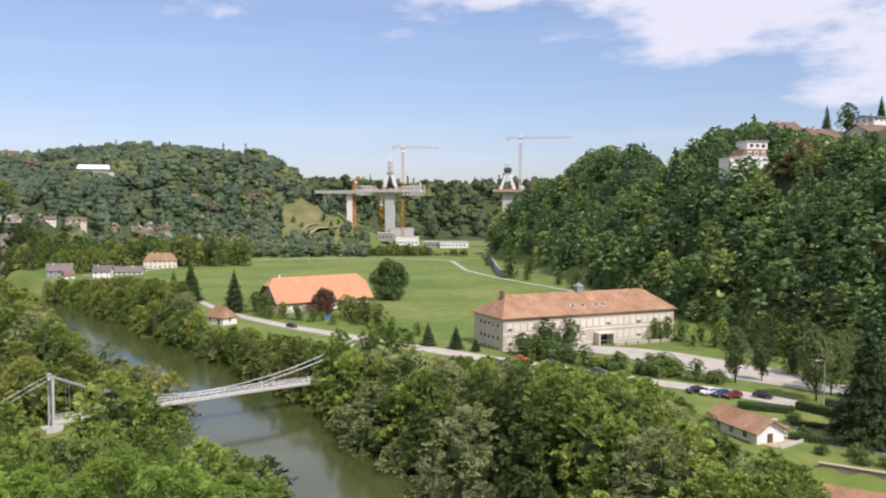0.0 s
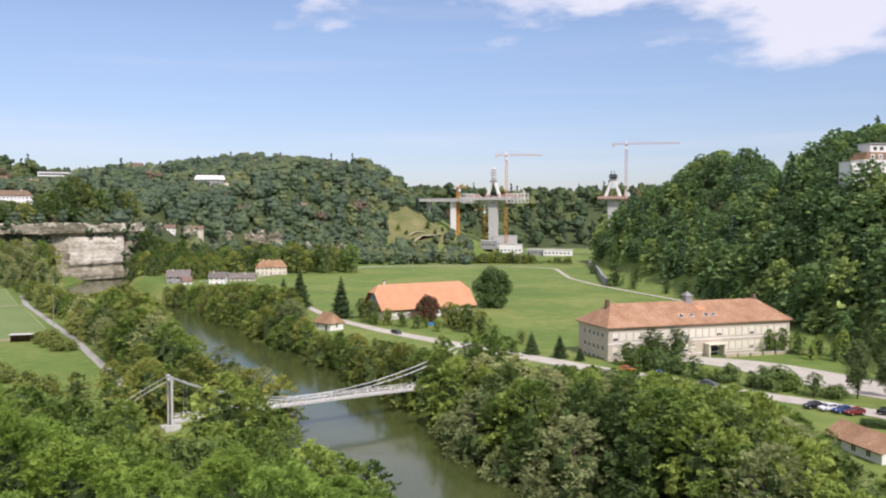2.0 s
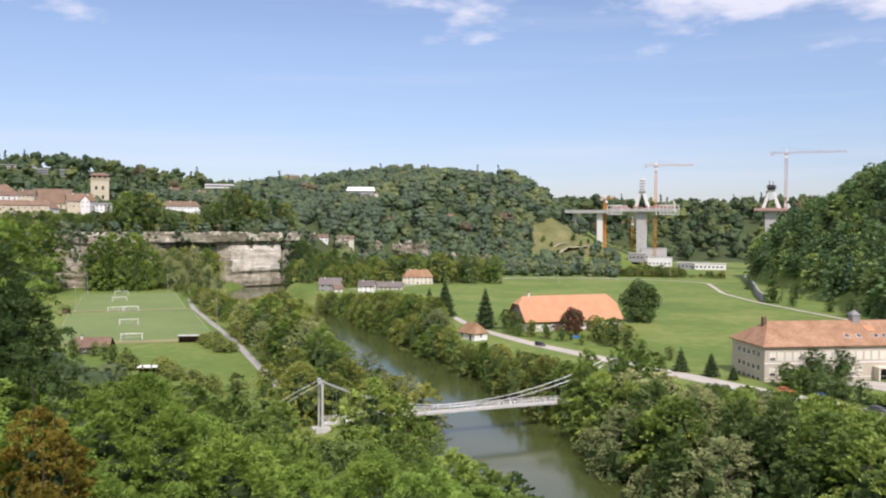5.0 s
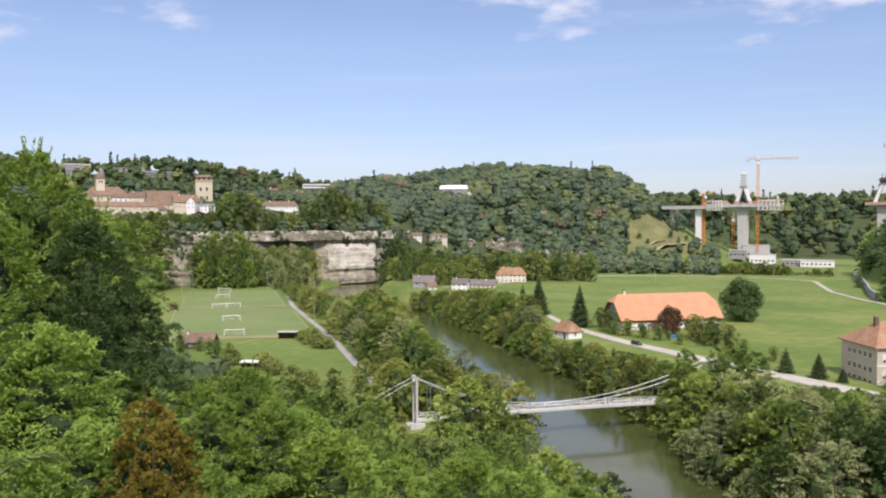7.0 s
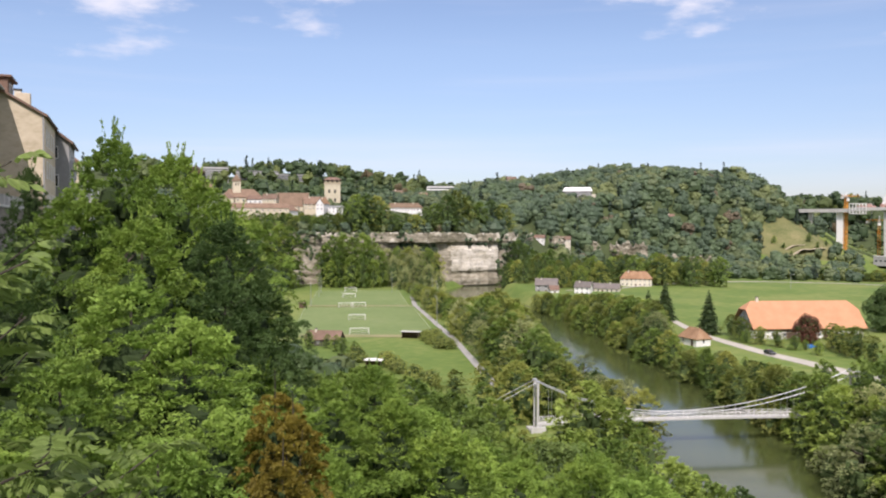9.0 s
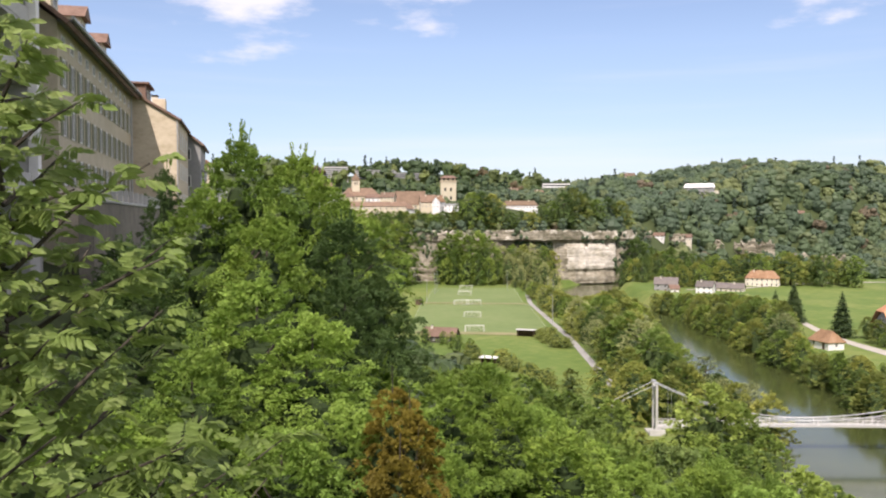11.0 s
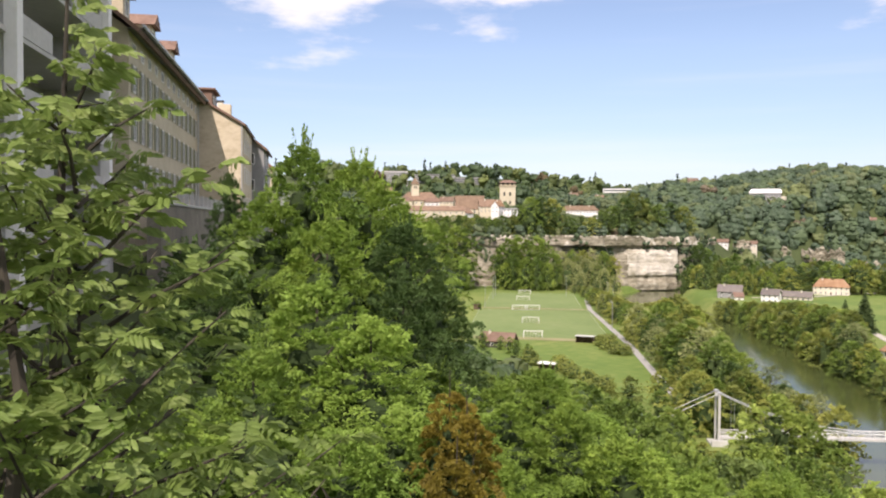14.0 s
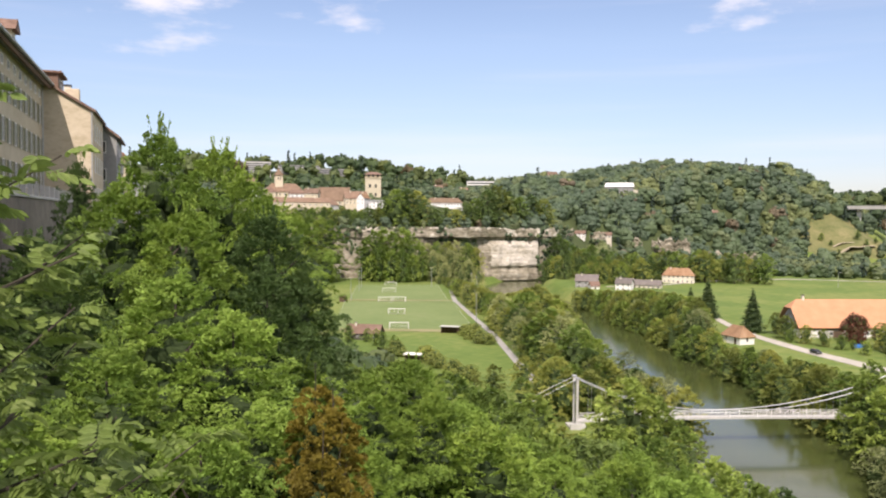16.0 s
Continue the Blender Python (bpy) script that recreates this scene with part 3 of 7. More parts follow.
def trunk_mesh(name, H, r, limbs, seed, spread):
    """A tapered trunk with limbs."""
    rng = np.random.default_rng(seed)
    V, F, k = [], [], 0

    def tube(path, radii, sides=7):
        nonlocal k
        rings = []
        for i, (p, q) in enumerate(zip(path, radii)):
            a, b = Vector(path[max(0, i - 1)]), Vector(path[min(len(path) - 1, i + 1)])
            t_ = (b - a).normalized()
            u = t_.orthogonal().normalized()
            v = t_.cross(u)
            for s in range(sides):
                w = 2 * math.pi * s / sides
                V.append(Vector(p) + (u * math.cos(w) + v * math.sin(w)) * q)
            if i:
                for s in range(sides):
                    F.append((k + (i - 1) * sides + s, k + (i - 1) * sides + (s + 1) % sides, k + i * sides + (s + 1) % sides, k + i * sides + s))
        k = len(V)

    bend = rng.normal(size=(5, 2)) * 0.02 * H
    bend[0] = 0
    top = [(bend[i, 0], bend[i, 1], -0.6 + (H + 0.6) * i / 4) for i in range(5)]
    tube(top, [r * 1.25, r, r * 0.8, r * 0.5, r * 0.2])
    for i in range(limbs):
        z0 = H * rng.uniform(0.35, 0.85)
        a = rng.uniform(0, 6.28)
        L = spread * rng.uniform(0.5, 0.9)
        z1 = z0 + L * rng.uniform(0.4, 0.9)
        tube([(0, 0, z0), (math.cos(a) * L * 0.5, math.sin(a) * L * 0.5, z0 + (z1 - z0) * 0.4), (math.cos(a) * L, math.sin(a) * L, z1)], [r * 0.4, r * 0.28, r * 0.1], 5)
    return mesh_from(name, [tuple(v) for v in V], F, BARK, True)


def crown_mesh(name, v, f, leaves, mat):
    # second slot: the dark core colour that stands for shade inside the crown
    me = mesh_from(name, v, f, [LEAF[mat], SHADE_CORE_NEAR if mat.startswith("near") else SHADE_CORE])
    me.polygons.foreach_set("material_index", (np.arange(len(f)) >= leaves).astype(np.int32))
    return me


class Kind:
    """A sort of tree: built once as trunk and crown meshes, then set out as things of their own."""

    def __init__(self, name, label, category, H, r, limbs, seeds, crown, mat, spread):
        self.name, self.label, self.category, self.n = name, label, category, 0
        self.trunks = [trunk_mesh(name + "_trunk", H * 0.8, r, limbs, s, spread) for s in seeds]
        self.crowns = [crown_mesh(name + "_crown", *crown(s), mat) for s in seeds]
        self.H = H

    def plant(self, x, y, tall, group="", label="", turn=None, z=None, wide=1.0, mat=None, crown=None):
        """crown: the height of the leafy top, where the stem is longer than usual."""
        i = self.n % len(self.crowns)
        self.n += 1
        e = new(self.name)
        s = (crown or tall) / self.H
        zz = float(height(x, y)) if z is None else z
        e.matrix_world = Matrix.LocRotScale((x, y, zz - 0.1), Euler((0, 0, random.uniform(0, 6.28) if turn is None else turn)), (s * wide, s * wide, s))
        t_ = new("trunk", self.trunks[i])
        c = new("crown", self.crowns[i])
        t_.parent = c.parent = e
        if crown:
            lift = (tall - crown) / s
            c.matrix_local = Matrix.Translation((0, 0, lift))
            t_.matrix_local = Matrix.Diagonal((1, 1, (lift + self.H * 0.7) / (self.H * 0.7), 1))
        if mat:
            c.material_slots[0].link = "OBJECT"
            c.material_slots[0].material = LEAF[mat]
        tagged(e, label or self.label, self.category, group)
        return e


BROAD = Kind("broadleaf_tree", "green broadleaf tree with a full uneven crown", "tree", 12, 0.26, 6, (1, 2, 3), lambda s: spray_crown(s, 4.9, 12, 0.6, 190, 20, 0.33, 0.55, reach=0.36), "green", 3.6)
DARKT = Kind("alder_tree", "dark green broadleaf tree in the bankside wood", "tree", 12, 0.26, 6, (11, 12), lambda s: spray_crown(s, 4.6, 12, 0.4, 190, 20, 0.33, 0.55, reach=0.36), "dark", 3.6)
YELLOW = Kind("maple_tree", "bright yellow-green maple tree in leaf", "tree", 11, 0.24, 6, (21, 22), lambda s: spray_crown(s, 4.6, 11, 0.4, 190, 20, 0.33, 0.55, reach=0.36), "yellow", 3.4)
OLIVE = Kind("hazel_tree", "olive-tinged broadleaf tree on the river bank", "tree", 9, 0.2, 5, (31, 32), lambda s: spray_crown(s, 4.3, 9, 0.6, 170, 19, 0.31, 0.55, reach=0.36), "olive", 3.0)
WILLOW = Kind("willow_tree", "grey-green willow with a broad soft crown", "tree", 13, 0.4, 6, (41, 42), lambda s: spray_crown(s, 6.0, 13, 0.2, 230, 20, 0.30, 0.4, droop=0.35, reach=0.34, wide_at=0.45), "willow", 4.0)
SPRUCE = Kind("spruce_tree", "dark conical spruce beside the valley road", "tree", 14, 0.2, 0, (51, 52), lambda s: spruce_crown(s, 3.2, 14, 0.8, 14, 1900, 0.5), "spruce", 2.0)
LINDEN = Kind("linden_tree", "big round dark linden standing alone on the meadow", "tree", 12, 0.35, 6, (66,), lambda s: broad_crown(s, 6.0, 12.6, -2.6, 70, 4600, 0.42, cells=1, lump_size=0.75, jitter=0.4, wild=0.3), "dark", 3.6)
BUSH = Kind("bush", "rounded green shrub beside the path", "shrub", 3.2, 0.06, 4, (61, 62), lambda s: broad_crown(s, 2.0, 3.2, -0.5, 20, 900, 0.24, cells=1, lump_size=1.1), "green", 1.2)
SLIM = Kind("birch_tree", "slender light green birch tree", "tree", 15, 0.18, 5, (71,), lambda s: broad_crown(s, 3.5, 15, 0.8, 48, 3600, 0.34, droop=0.6, slim=0.45, cells=1), "yellow", 2.0)
NEAR = Kind("broadleaf_tree", "large green broadleaf tree on the near slope", "tree", 14, 0.32, 8, (81, 82, 83), lambda s: spray_crown(s, 5.9, 14, 0.6, 400, 66, 0.135, reach=0.29, shoots=16, cells=2), "near_green", 2.6)
NEARY = Kind("maple_tree", "fresh green maple on the near slope", "tree", 14, 0.32, 8, (91, 92), lambda s: spray_crown(s, 5.9, 14, 0.6, 400, 66, 0.14, reach=0.31, droop=0.4, cells=2), "near_yellow", 2.6)

CHESTNUT = Kind("horse_chestnut_tree", "horse chestnut with scorched golden-brown leaves", "tree", 9, 0.22, 6, (95, 96), lambda s: spray_crown(s, 3.9, 9, -0.5, 230, 60, 0.15, 0.5, droop=0.55, reach=0.38, wide_at=0.6, cells=2), "near_brown", 2.0)


def scatter(seed, box, step, keep):
    """Jittered places in a box (x0, y0, x1, y1) that keep() accepts."""
    rng = np.random.default_rng(seed)
    x, y = np.meshgrid(np.arange(box[0], box[2], step), np.arange(box[1], box[3], step))
    x, y = (q.ravel() + rng.uniform(-0.42, 0.42, x.size) * step for q in (x, y))
    k = keep(x, y)
    return x[k], y[k], rng


_far_protos = [wood_crown(100 + i, 6.3, 13, -1.0, 14, 90, 0.6) for i in range(6)] + [spruce_crown(120, 3.2, 16, 1, 8, 110, 1.2, cells=1)]
_dist_protos = [wood_crown(300 + i, 5.6, 13, 0.2, 7, 14, 1.2) for i in range(4)] + [spruce_crown(320, 3.2, 16, 1, 8, 60, 1.6, cells=1)]
_mid_protos = [spray_crown(200 + i, 5.4, 13, -0.4, 100, 9, 0.48, 0.62, reach=0.32, cores=16) for i in range(6)] + [spruce_crown(220, 3.0, 17, 1, 12, 260, 1.0, cells=1)]


def woods(name, label, x, y, rng, mat, tall=(0.75, 1.25), protos=_far_protos, conifers=0.05, sink=0.5, z=None, caps=None):
    """Many trees of a wood as one sheet of crowns."""
    z = height(x, y) if z is None else z
    vs, fs, ms, k = [], [], [], 0
    share = np.array([q[2] for q in WOOD_SORTS])
    share = share / share.sum()
    slots = [LEAF[mat + "_" + q[0]] for q in WOOD_SORTS] + [LEAF[mat + "_spruce"], SHADE_CORE]
    top = np.full(len(x), 1e3)
    if caps:
        A, E = zip(*sorted(caps))
        top = EYE + np.hypot(x, y) * np.tan(np.radians(np.interp(azimuth(x, y), A, E))) - z + sink
    for px, py, pz, most in zip(x, y, z, top):
        fir = rng.random() < conifers
        v, f, leaves = protos[-1] if fir else protos[rng.integers(len(protos) - 1)]
        # like trees stand together in stands
        lean = math.sin(px * 0.043 + 1.3 * math.sin(py * 0.031)) * math.sin(py * 0.039 + 1.1 * math.sin(px * 0.027)) + rng.normal() * 0.55
        mood = share * np.exp(lean * 1.1 * np.array([-1, -0.25, 0.6, 1, 0.3]))
        sort = len(WOOD_SORTS) if fir else rng.choice(len(WOOD_SORTS), p=mood / mood.sum())
        s = min(rng.uniform(*tall), most * rng.uniform(0.9, 1.0) / 13)
        if s < 0.42 * min(1.0, tall[0]):
            continue
        w = min(max(s, 0.6 * tall[0]), 1.3 * s) * rng.uniform(0.85, 1.3)
        a = rng.uniform(0, 6.28)
        c, q = math.cos(a) * w, math.sin(a) * w
        o = np.empty_like(v)
        o[:, 0] = v[:, 0] * c - v[:, 1] * q + px
        o[:, 1] = v[:, 0] * q + v[:, 1] * c + py
        o[:, 2] = v[:, 2] * s + pz - sink
        vs.append(o)
        fs.append(f + k)
        ms.append(np.where(np.arange(len(f)) >= leaves, len(slots) - 1, sort))
        k += len(v)
    me = mesh_from(name, np.concatenate(vs), np.concatenate(fs), slots)
    me.polygons.foreach_set("material_index", np.concatenate(ms).astype(np.int32))
    return tagged(new(name, me), label, "woodland", kind="stuff")


def azimuth(x, y):
    return np.degrees(np.arctan2(-x, y))


# open spots in the woods, where buildings stand and look out: x, y, radius
CLEAR = [(-549, 540, 44), (-478, 535, 40), (-500, 608, 24), (-407, 594, 34), (-515, 520, 30), (-322, 768, 9), (-320, 666, 26), (137, 361, 13), (174, 412, 9), (162, 345, 8), (176, 332, 8), (-505, 480, 34),
         (-188, 1040, 26), (-160, 1000, 22), (-420, 713, 10), (-262, 735, 24), (-284, 722, 14), (-206, 768, 20), (-312, 700, 12), (-160, 846, 14)]


def open_spot(x, y):
    k = np.zeros(np.shape(x), bool)
    for cx, cy, r in CLEAR:
        d = math.hypot(cx, cy)
        ex, ey = cx * (1 - r * 1.1 / d), cy * (1 - r * 1.1 / d)
        k |= np.abs(to_line([(cx, cy), (ex, ey)], x, y)) < r * 0.62
    return k


# woods on the hill across the river, on the cliff's edge and below it
def bare_knoll(x, y):
    """The mown flank of the hill beside the bridge site."""
    return np.hypot((x + 138) / 36, (y - 893) / 46) < 1


def _on_hill(x, y):
    cl = to_line(CLIFF_FOOT, x, y)
    az, d = azimuth(x, y), np.hypot(x, y)
    return ((cl > 9) | ((az < 27) & (cl > -30)) | ((az < 14) & (d > 905))) & (cl < 300) & ~bare_knoll(x, y) & (az < 52) & (az > 7.5) & (d < 1130) & ~open_spot(x, y)


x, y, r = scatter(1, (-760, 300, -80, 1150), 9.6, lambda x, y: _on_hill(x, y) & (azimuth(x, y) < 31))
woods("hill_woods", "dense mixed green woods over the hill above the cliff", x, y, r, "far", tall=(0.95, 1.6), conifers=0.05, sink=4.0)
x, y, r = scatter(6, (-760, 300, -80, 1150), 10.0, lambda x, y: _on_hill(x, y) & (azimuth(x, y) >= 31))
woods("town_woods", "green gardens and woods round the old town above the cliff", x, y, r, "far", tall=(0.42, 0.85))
x, y, r = scatter(2, (40, 60, 420, 760), 8.8, lambda x, y: (-to_line(RIGHT_FOOT, x, y) > 3) & (-to_line(RIGHT_FOOT, x, y) < 150) & (azimuth(x, y) > -33) & ~open_spot(x, y))
woods("hillside_woods", "dense deciduous woods on the steep valley side", x, y, r, "mid", tall=(0.8, 1.6), protos=_mid_protos,
      caps=((-1, -1.5), (-3.4, 0.2), (-7.9, 2.0), (-10.2, 4.0), (-13.1, 4.1), (-14.3, 3.2), (-15.1, 2.2), (-15.6, 3.5), (-17.4, 5.1), (-20.6, 5.4), (-22, 5.0), (-23.7, 4.6), (-26.3, 4.4), (-28, 4.6)))
x, y, r = scatter(9, (70, 100, 150, 420), 6.0, lambda x, y: (-to_line(RIGHT_FOOT, x, y) > -3) & (-to_line(RIGHT_FOOT, x, y) < 22))
woods("edge_woods", "leafy wood edge at the foot of the valley side", x, y, r, "mid", tall=(0.4, 0.85), protos=_mid_protos, conifers=0.0)
x, y, r = scatter(3, (-700, 80, -60, 620), 8.0, lambda x, y: (to_line(LEFT_FOOT, x, y) > 2) & (to_line(LEFT_FOOT, x, y) < 130) & (np.hypot(x, y) > 150) & (to_line(CLIFF_FOOT, x, y) < -3) & (azimuth(x, y) < 56) & ~open_spot(x, y))
woods("escarpment_woods", "dark green woods down the escarpment beside the pitches", x, y, r, "wood", protos=_far_protos)
x, y, r = scatter(4, (-1250, 850, 900, 1750), 29.0, lambda x, y: (np.hypot(x, y) > 1150) & (np.hypot(x, y) < 1640) & (azimuth(x, y) < 56) & (azimuth(x, y) > -24))
woods("far_woods", "blue-green distant woods on the far slopes", x, y, r, "wood", tall=(1.6, 2.4), protos=_dist_protos, conifers=0.1)
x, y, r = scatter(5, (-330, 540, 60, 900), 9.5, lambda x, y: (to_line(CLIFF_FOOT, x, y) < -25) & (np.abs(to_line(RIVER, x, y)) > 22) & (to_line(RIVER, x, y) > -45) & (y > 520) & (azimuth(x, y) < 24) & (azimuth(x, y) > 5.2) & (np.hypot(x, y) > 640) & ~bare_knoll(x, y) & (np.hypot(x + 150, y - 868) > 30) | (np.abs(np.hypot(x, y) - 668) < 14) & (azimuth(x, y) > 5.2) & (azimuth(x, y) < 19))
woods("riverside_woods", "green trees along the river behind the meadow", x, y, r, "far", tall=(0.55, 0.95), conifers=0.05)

# ---- building helpers ----
def part(name, bm, material_, parent, label="", m=None):
    """Links a bmesh as one mesh object under a thing or a part."""
    me = bpy.data.meshes.new(name)
    bm.to_mesh(me)
    bm.free()
    me.materials.append(material_)
    return shared(name, me, parent, label, m)


def shared(name, me, parent, label="", m=None):
    ob = new(name, me)
    ob.parent = parent
    if m is not None:
        ob.matrix_local = m
    if label:
        ob["label"] = label
    return ob


def thing(name, label, category, m, group="", kind=""):
    e = new(name)
    e.matrix_world = m
    return tagged(e, label, category, group, kind)


def facing(x, y, z, ux, uy):
    """A pose at a place whose local x runs along (ux, uy)."""
    return pose(x, y, z, 0, 0, math.degrees(math.atan2(uy, ux)))


def add_box(bm, x0, y0, z0, x1, y1, z1):
    v = [bm.verts.new(p) for p in ((x0, y0, z0), (x1, y0, z0), (x1, y1, z0), (x0, y1, z0), (x0, y0, z1), (x1, y0, z1), (x1, y1, z1), (x0, y1, z1))]
    for f in ((3, 2, 1, 0), (4, 5, 6, 7), (0, 1, 5, 4), (1, 2, 6, 5), (2, 3, 7, 6), (3, 0, 4, 7)):
        bm.faces.new([v[i] for i in f])
    return bm


def box(*a, bevel=0.0):
    bm = add_box(bmesh.new(), *a)
    if bevel:
        bmesh.ops.bevel(bm, geom=bm.edges[:], offset=bevel, segments=1, affect="EDGES")
    return bm


def boxes(*many):
    bm = bmesh.new()
    for a in many:
        add_box(bm, *a)
    return bm


def solid(points, faces):
    bm = bmesh.new()
    v = [bm.verts.new(p) for p in points]
    for f in faces:
        bm.faces.new([v[i] for i in f])
    bmesh.ops.recalc_face_normals(bm, faces=bm.faces[:])
    return bm


def prism(outline, h0, h1, axis=1):
    """An outline in two axes pulled along the third (0 x, 1 y, 2 z)."""
    n = len(outline)

    def put(p, h):
        q = list(p)
        q.insert(axis, h)
        return tuple(q)
    pts = [put(p, h0) for p in outline] + [put(p, h1) for p in outline]
    return solid(pts, [tuple(range(n)), tuple(range(2 * n - 1, n - 1, -1))] + [(i, (i + 1) % n, n + (i + 1) % n, n + i) for i in range(n)])


def tube(bm, path, r, sides=6):
    """A round bar along a path, added to bm."""
    rings = []
    for i, p in enumerate(path):
        a, b = Vector(path[max(0, i - 1)]), Vector(path[min(len(path) - 1, i + 1)])
        t_ = (b - a).normalized()
        u = t_.orthogonal().normalized()
        v = t_.cross(u)
        q = r[i] if isinstance(r, (list, tuple)) else r
        rings.append([bm.verts.new(Vector(p) + (u * math.cos(2 * math.pi * s / sides) + v * math.sin(2 * math.pi * s / sides)) * q) for s in range(sides)])
    for a, b in zip(rings[:-1], rings[1:]):
        for s in range(sides):
            bm.faces.new((a[s], a[(s + 1) % sides], b[(s + 1) % sides], b[s]))
    bm.faces.new(rings[0][::-1])
    bm.faces.new(rings[-1])
    return bm


def bar(path, r, sides=6):
    return tube(bmesh.new(), path, r, sides)


def lattice(xs, solid_x, zs, y0, y1):
    """A frame in one piece: upright strips (solid_x) joined by a bottom and a top rail."""
    bm = bmesh.new()
    nx = len(xs)
    V = {(i, k, y): bm.verts.new((xs[i], y, zs[k])) for i in range(nx) for k in range(4) for y in (y0, y1)}

    def full(i, k):
        return 0 <= i < nx - 1 and 0 <= k < 3 and (k != 1 or solid_x[i])
    for i in range(nx - 1):
        for k in range(3):
            if not full(i, k):
                continue
            bm.faces.new((V[i, k, y0], V[i + 1, k, y0], V[i + 1, k + 1, y0], V[i, k + 1, y0]))
            bm.faces.new((V[i, k + 1, y1], V[i + 1, k + 1, y1], V[i + 1, k, y1], V[i, k, y1]))
            for di, dk, p, q in ((-1, 0, (i, k + 1), (i, k)), (1, 0, (i + 1, k), (i + 1, k + 1)), (0, -1, (i, k), (i + 1, k)), (0, 1, (i + 1, k + 1), (i, k + 1))):
                if not full(i + di, k + dk):
                    bm.faces.new((V[(*p, y0)], V[(*p, y1)], V[(*q, y1)], V[(*q, y0)]))
    return bm


_window_cache = {}


def window(parent, m, w, h, frame_mat=None, bars=1, sill=True, shutter=None):
    """A framed pane set on a wall; local y points into the wall."""
    frame_mat = frame_mat or WHITE
    key = (round(w, 2), round(h, 2), frame_mat.name, bars, sill)
    if key not in _window_cache:
        t_ = min(0.09, w * 0.09)
        xs, solid_x = [-w / 2, -w / 2 + t_], [True]
        for i in range(bars):
            q = -w / 2 + w * (i + 1) / (bars + 1)
            xs += [q - 0.03, q + 0.03]
            solid_x += [False, True]
        xs += [w / 2 - t_, w / 2]
        solid_x += [False, True]
        fr = lattice(xs, solid_x, [0, t_, h - t_, h], -0.05, 0.03)
        a = bpy.data.meshes.new("window_frame")
        fr.to_mesh(a)
        fr.free()
        a.materials.append(frame_mat)
        pn = box(-w / 2 + t_ * 0.5, -0.012, t_ * 0.5, w / 2 - t_ * 0.5, 0.02, h - t_ * 0.5)
        b = bpy.data.meshes.new("pane")
        pn.to_mesh(b)
        pn.free()
        b.materials.append(GLASS)
        _window_cache[key] = (a, b)
    a, b = _window_cache[key]
    f = shared("window", a, parent, "", m)
    shared("pane", b, f, "dark reflecting glass")
    if shutter:
        for s in (-1, 1):
            part("shutter", box(s * (w * 0.76) - w * 0.24, -0.07, 0, s * (w * 0.76) + w * 0.24, -0.005, h), shutter, f)
    return f


def wall_pose(side, u, z, L, W):
    """Pose of a wall fixture on a house's front, back, left or right wall."""
    if side == "front":
        return pose(u, 0, z)
    if side == "back":
        return pose(u, W, z, 0, 0, 180)
    if side == "left":
        return pose(0, u, z, 0, 0, -90)
    return pose(L, u, z, 0, 0, 90)


def roof_mesh(L, W, h, z, over, hip=0.0, cut=1.0, t_=0.25):
    """A roof over a box: gabled (hip 0), hipped, or half-hipped (cut: how far down the gable goes)."""
    x0, x1, y0, y1 = -over, L + over, -over, W + over
    k = h / (W / 2)
    ze = z - over * k
    ym, zr = W / 2, z + h
    if hip <= 0:
        pts = [(x0, y0, ze), (x1, y0, ze), (x1, y1, ze), (x0, y1, ze), (x0, ym, zr), (x1, ym, zr)]
        faces = [(0, 1, 5, 4), (2, 3, 4, 5)]
    elif cut >= 1:
        pts = [(x0, y0, ze), (x1, y0, ze), (x1, y1, ze), (x0, y1, ze), (x0 + hip, ym, zr), (x1 - hip, ym, zr)]
        faces = [(0, 1, 5, 4), (2, 3, 4, 5), (3, 0, 4), (1, 2, 5)]
    else:
        zc = zr - (zr - ze) * cut
        d = (zr - zc) / k
        pts = [(x0, y0, ze), (x1, y0, ze), (x1, y1, ze), (x0, y1, ze), (x0 + hip, ym, zr), (x1 - hip, ym, zr),
               (x0, ym - d, zc), (x0, ym + d, zc), (x1, ym - d, zc), (x1, ym + d, zc)]
        faces = [(0, 1, 8, 5, 4, 6), (2, 3, 7, 4, 5, 9), (7, 6, 4), (8, 9, 5)]
    bm = solid(pts, faces)
    for f in bm.faces:
        f.normal_update()
        if f.normal.z < 0:
            f.normal_flip()
    bmesh.ops.solidify(bm, geom=bm.faces[:], thickness=t_)
    return bm


def gable_fill(L, W, h, z):
    return solid([(0.004, 0.004, z), (0.004, W - 0.004, z), (0.004, W / 2, z + h - 0.12), (L - 0.004, 0.004, z), (L - 0.004, W - 0.004, z), (L - 0.004, W / 2, z + h - 0.12)],
                 [(0, 1, 2), (5, 4, 3), (0, 2, 5, 3), (1, 4, 5, 2), (0, 3, 4, 1)])


